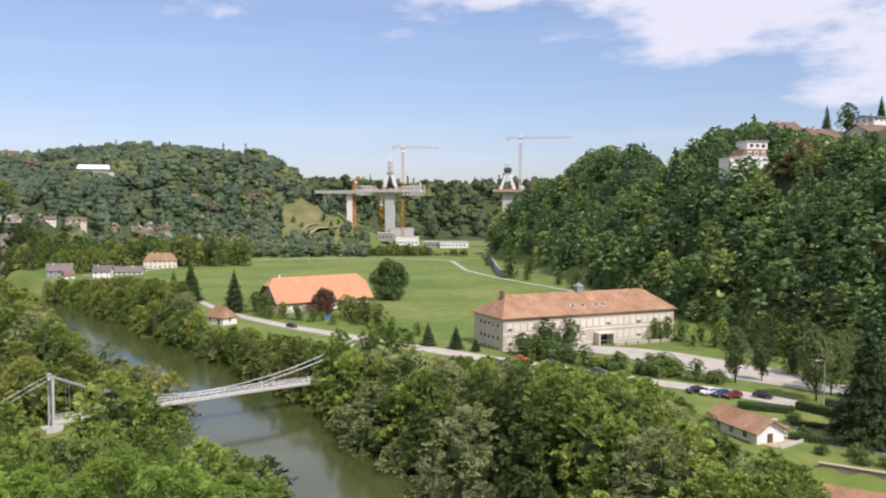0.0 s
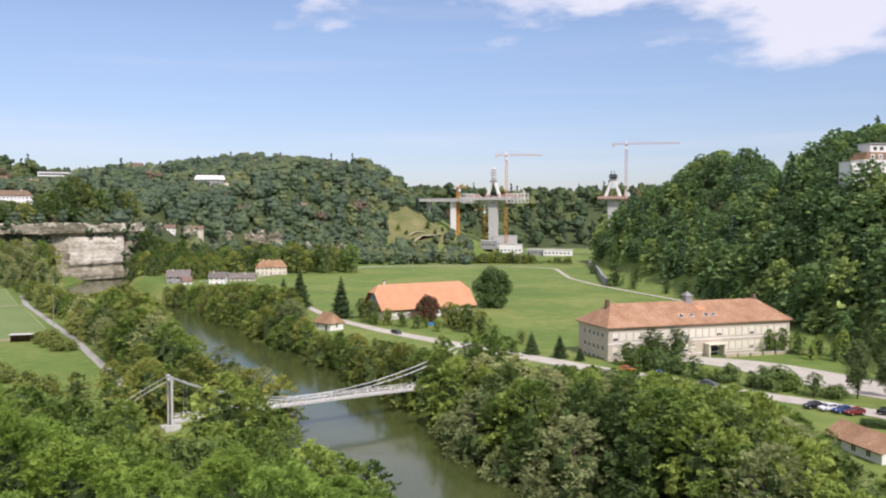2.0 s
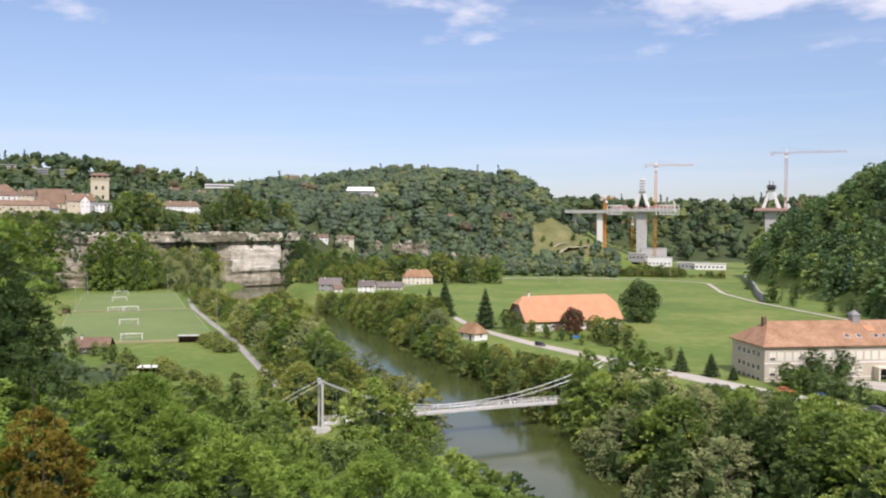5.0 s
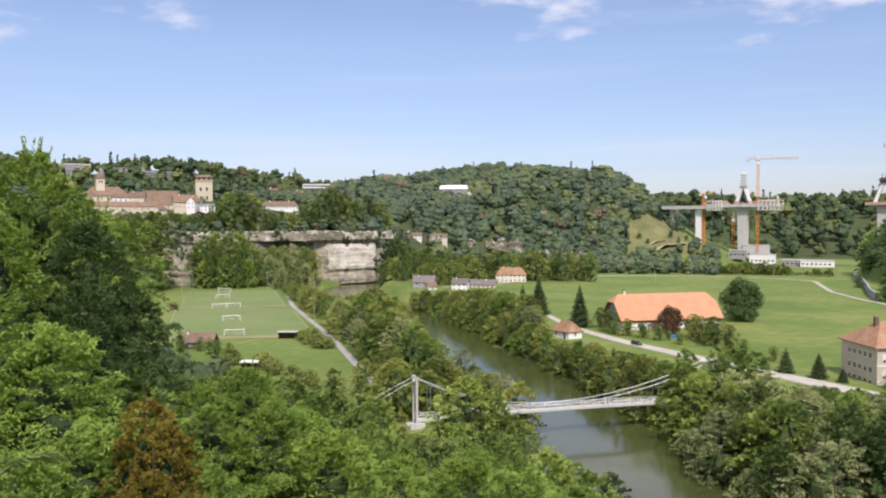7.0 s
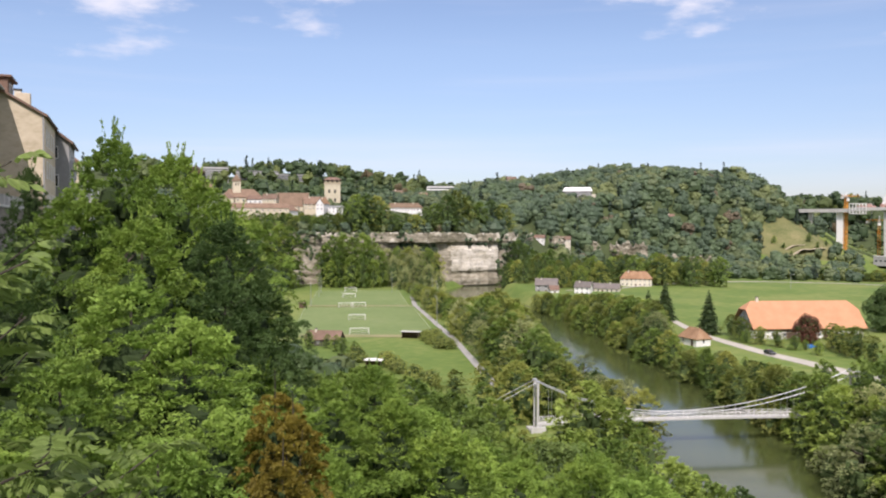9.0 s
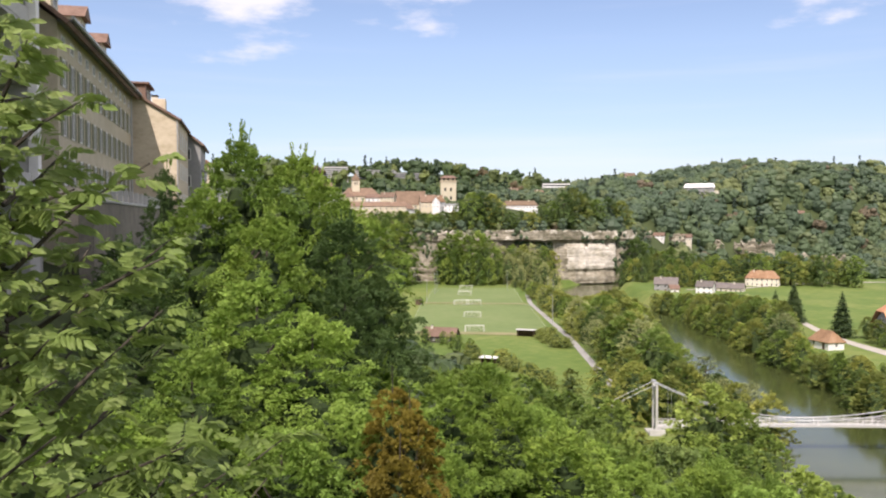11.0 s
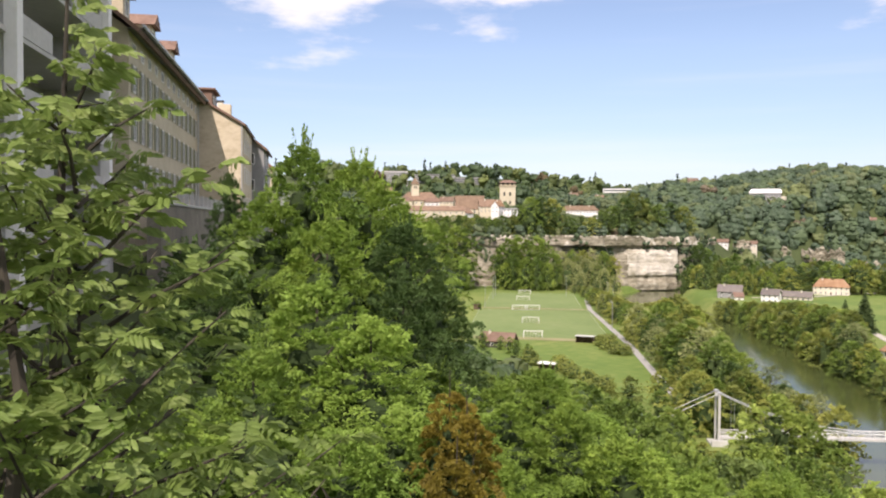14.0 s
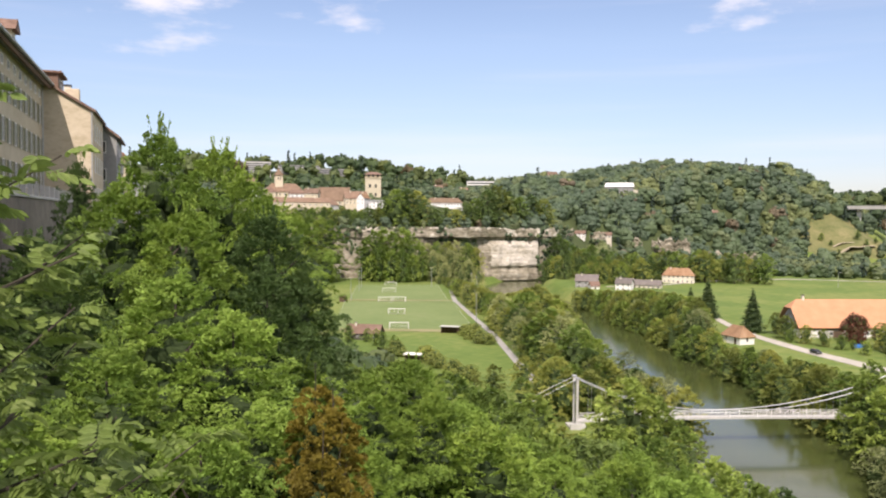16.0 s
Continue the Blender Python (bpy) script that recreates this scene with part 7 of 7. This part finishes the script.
crane(-45.5, 924, -8, 103.5, 12, 39, (0.99, 0.1), CRANE_YELLOW, "orange tower crane beside the tall bridge pylon")
crane(82.5, 900, 20, 112.5, 15, 55, (0.99, -0.1), CRANE_GREY, "grey-red tower crane at the second pylon")
crane(-101, 940, 10, 69, 8, 20, (0.5, 0.86), CRANE_YELLOW, "small orange crane behind the approach pier")
crane(-72, 960, 0, 44, 12, 20, (1, 0.0), CRANE_YELLOW, "low orange crane behind the pylon")
for x_, y_, L_, W_, H_, m_, lab in ((-52, 905, 24, 12, 9, WHITE, "white site hall at the pylon's foot"), (-72, 900, 16, 12, 7, GREY, "grey site shed at the pylon's foot"), (-22, 896, 30, 12, 6, GREY, "grey site shed beside the river"),
                                    (-4, 890, 30, 12, 6, WHITE, "white flat-roofed works building"), (-92, 760, 12, 8, 5, WHITE, "white hut behind the trees"), (-60, 925, 26, 8, 12, CONCRETE, "concrete footing under the pylon")):
    zz = float(height(x_, y_))
    e = thing("site_building", lab, "building", facing(x_, y_, zz, 0.99, -0.1), "site buildings")
    part("wall", box(0, 0, -2, L_, W_, H_), m_, e)
    part("roof", box(-0.4, -0.4, H_ + 0.004, L_ + 0.4, W_ + 0.4, H_ + 0.5, bevel=0.05), CONCRETE, e)
    for i in range(int(L_ / 4)):
        part("window", box(1.4 + 4 * i, -0.06, 2, 3.4 + 4 * i, -0.004, 3.6), GLASS, e)
digger = thing("site_container", "orange shipping container beside the river", "container", facing(18, 905, float(height(18, 905)), 1, 0))
part("body", box(0, 0, 0, 9, 3, 6.5, bevel=0.05), PAINTS["orange"], digger)
part("door", box(9.004, 0.3, 0.3, 9.08, 2.7, 6), PAINTS["red"], digger)


# ---- rock outcrops in the woods across the river ----
def outcrop(x, y, z, w, h, seed):
    """A broken rock face in banks, rough at its ends and top."""
    n, k = max(10, int(w * 1.2)), max(8, int(h * 1.2))
    d = math.hypot(x, y)
    r_, f_ = Vector((y / d, -x / d)), Vector((-x / d, -y / d))
    V = []
    for i in range(n + 1):
        u = i / n - 0.5
        edge = 1 - (2 * abs(u)) ** 4
        crest = (0.72 + 0.28 * edge) * (0.86 + 0.4 * noise.noise((i * 0.22, 1.7, seed)) + 0.2 * noise.noise((i * 0.8, 4.0, seed)))
        for j in range(k + 1):
            q = j / k
            bank = 1.6 * math.floor(q * 3.2 + 0.4 * noise.noise((i * 0.15, 2.0, seed)))
            o = 2.0 * edge - 2 - bank + 2.4 * noise.noise((i * 0.18, j * 0.12, seed)) + 1.2 * noise.noise((i * 0.6, j * 0.5, seed + 5))
            V.append((x + r_.x * u * w + f_.x * o, y + r_.y * u * w + f_.y * o, z - 2 + (h + 2) * q * crest))
    ob = new("rock_outcrop", mesh_from("rock_outcrop", V, grid_faces(k + 1, n + 1), CLIFF_ROCK))
    return tagged(ob, "pale sandstone outcrop among the hillside trees", "rock", "rock outcrops")


for i_, (az_, d_, foot_, w_, h_) in enumerate(((19.4, 776, -2.4, 34, 17), (21.9, 768, -2.0, 18, 9), (15.0, 792, -3.1, 26, 15), (16.6, 790, -2.7, 14, 9), (24.2, 738, -1.3, 14, 5), (26.2, 722, -1.1, 10, 5))):
    x_, y_ = at(az_, d_)
    outcrop(x_, y_, EYE + d_ * math.tan(radians(foot_)), w_, h_, i_)
    r = np.random.default_rng(40 + i_)
    q = r.uniform(-0.5, 0.5, (int(w_ * 0.9), 2))
    dx, dy = at(az_, 1.0)
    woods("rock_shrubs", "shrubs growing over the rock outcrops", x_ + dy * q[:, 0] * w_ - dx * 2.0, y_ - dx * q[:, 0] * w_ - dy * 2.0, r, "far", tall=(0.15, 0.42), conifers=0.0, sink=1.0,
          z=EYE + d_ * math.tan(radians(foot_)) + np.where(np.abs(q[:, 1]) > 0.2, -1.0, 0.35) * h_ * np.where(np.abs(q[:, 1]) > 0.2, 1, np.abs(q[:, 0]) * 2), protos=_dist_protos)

# ---- row of old houses on the escarpment ----
ROW_D, ROW_N = Vector((-0.799, 0.602)), Vector((0.602, 0.799))


def row_pose(s, out, z):
    p = ROW_N * (-11.8 + out) + ROW_D * s
    return facing(p.x, p.y, z, ROW_D.x, ROW_D.y)


OLD_WALL = material("old_beige_render", [(0.3, (0.42, 0.35, 0.24)), (0.5, (0.56, 0.48, 0.35)), (0.7, (0.64, 0.56, 0.43))], scale=0.35, rough=0.9, second=5.0, bump=0.15, bump_scale=4.0, stretch=(1, 1, 2))
DULL_WALL = material("dull_olive_render", [(0.3, (0.42, 0.37, 0.26)), (0.7, (0.56, 0.50, 0.38))], scale=0.5, rough=0.9, second=7.0, bump=0.1, bump_scale=5.0)
SLATE_SOFFIT = material("grey_soffit", [(0.3, (0.13, 0.13, 0.125)), (0.7, (0.2, 0.2, 0.19))], scale=1.0, rough=0.8)
SHUTTER = material("olive_shutter", [(0.3, (0.16, 0.17, 0.10)), (0.7, (0.22, 0.22, 0.14))], scale=2.0, rough=0.7)

# long house in the middle of the row
A0, A1, AZ = 57.0, 90.0, 45.0
house_a = thing("town_house", "long dull olive old town house with shuttered windows", "house", row_pose(A0, 0, AZ), "row of old houses")
AL, AH = A1 - A0, 11.6
part("wall", box(0, 0, -8, AL, 14, AH), DULL_WALL, house_a)
part("roof", roof_mesh(AL, 14, 5.5, AH + 0.5, 0.9), TILE_BROWN, house_a)
part("soffit", box(-0.2, -0.95, AH - 0.12, AL, -0.004, AH + 0.02), SLATE_SOFFIT, house_a)
part("gutter", bar([(-0.6, -1.05, AH + 0.05), (AL, -1.05, AH + 0.05)], 0.12), STEEL, house_a)
part("gable", gable_fill(AL, 14, 5.2, AH + 0.004), OLD_WALL, house_a)
for s_, (z0, hh) in enumerate(((1.2, 1.9), (4.4, 1.9), (7.6, 1.8), (10.1, 0.8))):
    for i in range(12):
        window(house_a, pose(1.6 + 2.7 * i, 0, z0), 1.0, hh, shutter=SHUTTER if s_ < 3 else None)
part("downpipe", bar([(AL - 0.4, -0.12, -4), (AL - 0.4, -0.12, AH)], 0.07), STEEL, house_a)
for u in (4, 14, 24):
    dm = part("dormer", box(u, 1.2, AH + 1.4, u + 2.2, 6, AH + 3.4), DULL_WALL, house_a)
    part("dormer_roof", prism([(u - 0.3, AH + 3.404), (u + 2.5, AH + 3.404), (u + 1.1, AH + 4.5)], 0.8, 6, 1), TILE_BROWN, dm)
    window(dm, pose(u + 1.1, 1.2, AH + 1.9), 1.1, 1.2, sill=False)
part("chimney", box(9, 5.2, AH + 3, 10.2, 6.4, AH + 7.5, bevel=0.04), TILE_BROWN, house_a)
terrace_a = thing("terrace_wall", "dark overgrown stone terrace wall below the old houses", "retaining wall", row_pose(50, 3.2, 34))
part("wall", box(0, 0, -6, 42, 0.8, 11), GARDEN_STONE, terrace_a)
part("coping", box(-0.1, -0.1, 11.004, 42.1, 0.9, 11.2, bevel=0.03), CONCRETE, terrace_a)
for i in range(15):
    part("baluster", box(1 + 2.8 * i, 0.2, 11.204, 1.3 + 2.8 * i, 0.5, 12.1), CONCRETE, terrace_a)

# house whose sunlit gable stands forward
house_b = thing("town_house", "tall old house with a bare sunlit beige gable", "house", row_pose(90.2, 4.6, 44.0), "row of old houses")
BW, BH, BL = 17.2, 10.4, 13
part("wall", box(0, 0, -8, BL, BW, BH), OLD_WALL, house_b)
part("gable", gable_fill(BL, BW, 4.9, BH + 0.004), OLD_WALL, house_b)
part("roof", roof_mesh(BL, BW, 5.0, BH + 0.12, 0.35, t_=0.22), TILE_BROWN, house_b)
for z0 in (1.0, 4.2, 7.4):
    for i in range(4):
        window(house_b, pose(2 + 2.9 * i, 0, z0), 1.0, 1.7)
dmb = part("dormer", box(2.0, 3.4, BH + 1.6, 6.4, 7.0, BH + 3.7), TILE_BROWN, house_b, "brown tile-hung dormer")
part("dormer_roof", box(1.7, 3.0, BH + 3.704, 6.7, 7.3, BH + 3.95, bevel=0.05), TILE_BROWN, dmb)
window(dmb, pose(4.2, 3.4, BH + 2.0), 2.2, 1.3, bars=2, sill=False)
part("chimney", box(10.2, 2.2, BH + 0.8, 11.4, 3.6, BH + 3.4, bevel=0.04), OLD_WALL, house_b)
part("chimney", box(0.8, 8.2, BH + 4, 1.3, 8.7, BH + 6.6), STEEL, house_b, "thin metal flue")
part("ledge", box(-0.12, 0.2, 3.2, -0.004, 2.6, 3.4), OLD_WALL, house_b)
part("downpipe", bar([(-0.1, 0.12, -4), (-0.1, 0.12, BH)], 0.07), STEEL, house_b)
for s_, out_, z_, L_, H_, w_, r_ in ((104.0, 6.0, 43.5, 11, 9.6, GREY, TILE_BROWN), (115.5, 4.6, 43, 12, 8.2, PLASTER, TILE_RED), (128, 6.0, 43, 16, 9.0, CREAM, TILE_BROWN), (145, 5, 43, 18, 10.5, OLD_WALL, TILE_RED), (165, 6, 42, 20, 9, WHITE, TILE_RED), (187, 4, 42, 20, 8.5, PLASTER, TILE_BROWN)):
    e = house("old town house with balconies on the escarpment", row_pose(s_, out_, z_), L_, 13, H_, 5, w_, r_, 3, group="row of old houses", chimneys=2)
    for k in range(3):
        part("balcony", boxes((2, -1.3, 0.6 + 2.9 * k, 6, 0, 0.8 + 2.9 * k), (2, -1.3, 0.8 + 2.9 * k, 6, -1.2, 1.7 + 2.9 * k)), CONCRETE, e)

# concrete block with loggias
block = thing("apartment_block", "grey concrete apartment block with deep shaded loggias", "apartment block", row_pose(22, 0, 38.0))
CL, CH = 32.5, 26.0
part("wall", box(0, 3.6, -6, CL, 16, CH), CONCRETE, block)
part("roof", box(-0.5, 0.6, CH + 0.004, CL + 0.4, 16.5, CH + 0.5), DARK, block)
for u in (14.2, 29.6):
    fin = part("fin_wall", box(u, 0.5, -6, u + 0.45, 3.596, CH), CONCRETE, block)
    part("edge_pillar", box(u - 0.12, -0.06, -6, u + 0.57, 0.496, CH, bevel=0.03), WHITE, fin, "pale painted concrete edge")
for k in range(8):
    zz = 1.2 + 3.1 * k
    sl = part("balcony_slab", box(0.3, 0.35, zz, CL - 0.3, 3.58, zz + 0.22), CONCRETE, block)
    for a, b in ((2.6, 8.2), (14.9, 20.0), (23.5, 29.4)):
        part("parapet", box(a, 0.32, zz + 0.224, b, 0.44, zz + 1.2), CONCRETE, sl)
    for u in (5.2, 10.2, 17.8, 22.4, 27.0):
        window(block, pose(u, 3.6, zz + 0.7), 2.2, 1.9, frame_mat=TIMBER, bars=1, sill=False)
part("awning", solid([(9.0, 0.2, 6.4), (13.8, 0.2, 6.4), (13.8, 2.6, 7.4), (9.0, 2.6, 7.4), (9.0, 0.2, 6.45), (13.8, 0.2, 6.45), (13.8, 2.6, 7.45), (9.0, 2.6, 7.45)], [(0, 1, 2, 3), (4, 5, 6, 7), (0, 1, 5, 4), (1, 2, 6, 5), (2, 3, 7, 6), (3, 0, 4, 7)]), WHITE, block, "white sun awning")


# ---- ash tree close by ----
def pinnate(base, along, size, rng, pairs=5):
    """Leaflets in pairs along a drooping stalk, with one at its tip."""
    d_ = along / np.linalg.norm(along)
    side = np.cross(d_, (0, 0, 1.0))
    side = side / max(np.linalg.norm(side), 1e-6)
    roll = rng.uniform(-1.0, 1.0)
    nrm = np.cross(side, d_)
    side = side * math.cos(roll) + nrm * math.sin(roll)
    nrm = np.cross(side, d_)
    V, F = [], []
    spots = [(0.22 + 0.7 * i / pairs, s) for i in range(pairs) for s in (-1, 1)] + [(0.95, 0)]
    for k, s in spots:
        p = base + d_ * size * k + np.array([0, 0, -0.5]) * size * k * k
        l_ = size * rng.uniform(0.30, 0.40)
        g = (d_ * (0.55 if s else 1.0) + side * s * 0.85 + np.array([0, 0, -0.45 - 0.4 * k]) + rng.normal(size=3) * 0.12)
        g = g / np.linalg.norm(g)
        w = np.cross(g, nrm)
        w = w / max(np.linalg.norm(w), 1e-6) * l_ * 0.2
        up_ = nrm * l_ * 0.06
        n = len(V)
        V += [p, p + g * l_ * 0.35 + w + up_, p + g * l_ * 0.72 + w * 0.8 + up_, p + g * l_, p + g * l_ * 0.72 - w * 0.8 + up_, p + g * l_ * 0.35 - w + up_, p + g * l_ * 0.5]
        F += [(n, n + 1, n + 2, n + 6), (n + 6, n + 2, n + 3, n + 4), (n, n + 6, n + 4, n + 5)]
    return V, F


def ash_tree(x, y, top, seed):
    rng = np.random.default_rng(seed)
    z0 = float(height(x, y))
    e = thing("ash_tree", "young ash tree with feathery leaves close by the viewpoint", "tree", pose(x, y, z0))
    H = top - z0
    wood = bmesh.new()
    V, F = [], []
    lean = rng.normal(size=2) * 0.3

    def shoot(p0, p1, r0, r1, leaves, size):
        mid = (p0 + p1) / 2 + rng.normal(size=3) * 0.06 * np.linalg.norm(p1 - p0)
        pts = [p0, (p0 + mid) / 2, mid, (mid + p1) / 2, p1]
        tube(wood, [tuple(q) for q in pts], [r0 + (r1 - r0) * i / 4 for i in range(5)], 6)
        for i in range(leaves):
            k = 0.25 + 0.75 * (i + rng.random()) / leaves
            b = p0 + (p1 - p0) * k if k > 0.5 else p0 * (1 - k) + p1 * k
            a = rng.uniform(0, 6.28)
            along = np.array([math.cos(a), math.sin(a), rng.uniform(0.1, 0.9)]) + (p1 - p0) / np.linalg.norm(p1 - p0) * 0.7
            v, f = pinnate(b, along, size * rng.uniform(0.75, 1.2), rng, rng.integers(5, 7))
            n = len(V)
            V.extend(v)
            F.extend([tuple(q + n for q in ff) for ff in f])

    trunk_top = np.array([lean[0] * 0.2, lean[1] * 0.2, H])
    shoot(np.array([0, 0, -0.4]), np.array([0, 0, H - 5.2]), 0.2, 0.09, 0, 0.3)
    shoot(np.array([0, 0, H - 5.2]), trunk_top, 0.09, 0.012, 40, 0.36)
    n = 80
    for i in range(n):
        k = i / (n - 1)
        zz = H - 0.9 - 7.6 * k ** 0.9
        a = i * 2.399 + rng.uniform(-0.4, 0.4)
        L = (0.45 + 1.75 * min(1, k * 1.9)) * rng.uniform(0.7, 1.15)
        p0 = np.array([0, 0, zz]) + np.array([lean[0], lean[1], 0]) * 0.1 * (1 - k)
        p1 = p0 + np.array([math.cos(a) * L, math.sin(a) * L, L * rng.uniform(0.45, 0.95)])
        shoot(p0, p1, 0.02 + 0.012 * k, 0.006, int(9 + 9 * min(1, k * 2)), 0.35)
    part("trunk", wood, BARK, e)
    shared("crown", mesh_from("crown", [tuple(v) for v in V], F, LEAF["ash"]), e, "feathery bright green ash leaves")
    return e


LEAF["ash"] = leaf("leaf_ash", (0.115, 0.175, 0.044), (0.195, 0.27, 0.068), (0.32, 0.385, 0.14), scale=0.9, ragged=0.0, translucent=0.42)
ash_tree(*at(67.3, 6.9), 45.75, 5)
ash_tree(*at(74.2, 6.4), 44.9, 6)


# ---- cliff face ----
def cliff_face():
    line = [at(43.4, 600), at(41.6, 592), at(40, 589), at(37.5, 590), at(34, 598), at(30.5, 620), at(28.4, 634), at(27.2, 652), at(26.4, 676)]
    P = []
    for (ax, ay), (bx, by) in zip(line[:-1], line[1:]):
        n = max(2, int(math.hypot(bx - ax, by - ay) / 0.9))
        P += [(ax + (bx - ax) * i / n, ay + (by - ay) * i / n) for i in range(n)]
    P = np.array(P)
    for _ in range(30):
        P[1:-1] = (P[:-2] + 2 * P[1:-1] + P[2:]) / 4
    T = np.gradient(P, axis=0)
    T /= np.linalg.norm(T, axis=1, keepdims=True)
    N = np.stack([-T[:, 1], T[:, 0]], 1)
    if (N[0] @ P[0]) > 0:
        N = -N
    A = azimuth(P[:, 0], P[:, 1])
    zz = np.arange(-3, 39.5, 0.75)
    V, fresh = [], []
    for i, (p, n) in enumerate(zip(P, N)):
        s = i * 0.9
        a = A[i]
        # the newly fallen, paler face stands forward; the hollow beside it is deep and overgrown
        bare = float(smooth(31.9, 31.2, a) * smooth(28.0, 28.5, a))
        hollow = float(smooth(36.4, 35.4, a) * smooth(31.4, 32.2, a))
        gully = float(smooth(1.0, 0.2, abs(a - 40.2)) + smooth(0.35, 0.1, abs(a - 28.05)))
        topz = 35.5 + 1.6 * noise.noise((s * 0.03, 0, 0)) + 1.2 * noise.noise((s * 0.12, 5, 0)) + 0.8 * noise.noise((s * 0.4, 8, 0)) - 2.5 * gully
        ledge = 28.6 + 1.0 * noise.noise((s * 0.05, 3, 0)) + 0.5 * noise.noise((s * 0.3, 3, 4))
        for z in zz:
            z = min(z, topz)
            o = 2.2 * noise.noise((s * 0.025, 0, 7)) + 1.3 * noise.noise((s * 0.08, z * 0.08, 3)) + 0.8 * noise.noise((s * 0.25, z * 0.12, 1)) + 0.35 * noise.noise((s * 0.05, z * 0.7, 9)) + 1.2 * noise.noise((s * 0.16, z * 0.03, 4)) + 0.35 * noise.noise((s * 0.8, z * 0.9, 2))
            over = float(smooth(ledge - 0.5, ledge + 0.5, z))
            o += 1.5 * over - 3.4 * hollow * (1 - over) * float(smooth(6, 12, z)) - 4.0 * gully
            o += bare * (1.8 * float(smooth(27.5, 23.0, z)) * float(smooth(5, 9, z)) + 1.2 * over)
            o -= bare * 2.6 * float(smooth(1.2, 0.8, abs(s % 17 - 8))) * float(smooth(22.5, 23.5, z)) * float(smooth(27.5, 26.5, z))
            o += 2.0 * float(smooth(6, 1, z))
            V.append((p[0] + n[0] * (o + 1.2), p[1] + n[1] * (o + 1.2), z))
            fresh.append(max(bare * float(smooth(27.5, 25, z)) * float(smooth(6, 8, z)), 0.5 * over * float(smooth(37.0, 36.0, a))) + 0.45 * noise.noise((s * 0.09, z * 0.11, 6)) + 0.25 * noise.noise((s * 0.3, z * 0.35, 2)))
    V_ = np.array(V)
    rng = np.random.default_rng(8)
    pick = rng.choice(len(V_), 1900, replace=False)
    q = V_[pick]
    az = azimuth(q[:, 0], q[:, 1])
    grow = np.array([noise.noise((a * 0.06, b * 0.06, c * 0.09)) for a, b, c in q]) + 0.5 * smooth(28.4, 27.6, az) + 0.28 * smooth(31.8, 32.6, az) * smooth(36.5, 35.5, az) * smooth(26, 22, q[:, 2]) + 0.25 * smooth(38.5, 39.5, az)
    grow -= 0.6 * smooth(31.9, 31.4, az) * smooth(28.2, 28.6, az) * smooth(27, 24, q[:, 2])
    q = q[(grow > 0.24) & (q[:, 2] > 3)]
    rim = P[rng.random(len(P)) < 0.3 + 0.4 * (A > 36.5)]
    rim = np.concatenate([rim + rng.normal(size=rim.shape) * 1.2, rng.uniform(32.0, 36.5, (len(rim), 1))], 1)
    q = np.concatenate([q, rim])
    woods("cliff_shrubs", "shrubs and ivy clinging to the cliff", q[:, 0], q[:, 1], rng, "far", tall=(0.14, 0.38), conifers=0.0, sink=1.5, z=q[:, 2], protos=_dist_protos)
    F = grid_faces(len(zz), len(P))
    me = mesh_from("cliff", V, F, [CLIFF_ROCK, FRESH_ROCK], False)
    me.polygons.foreach_set("material_index", (np.array(fresh)[F].mean(1) > 0.5).astype(np.int32))
    return tagged(new("cliff", me), "pale weathered molasse sandstone cliff above the river bend", "cliff", kind="structure")


cliff_face()
# trees that stand before the cliff's ends
for i, (az_, d_, top_) in enumerate(((26.9, 640, -1.2), (26.3, 648, -1.5), (25.7, 655, -1.9), (27.3, 622, -2.6), (26.0, 625, -2.4), (25.2, 640, -2.1), (27.8, 616, -3.0), (35.9, 575, -1.8), (35.2, 578, -1.7), (34.5, 580, -1.8), (33.8, 582, -1.6), (33.1, 584, -1.8), (32.5, 586, -2.2), (34.9, 560, -2.6), (33.4, 566, -2.7), (24.6, 660, -1.8), (23.8, 668, -2.1))):
    set_tree((OLIVE, WILLOW, BROAD)[i % 3] if az_ > 30 else (DARKT, BROAD)[i % 2], az_, d_, top_, "", 0.8, group="trees below the cliff")
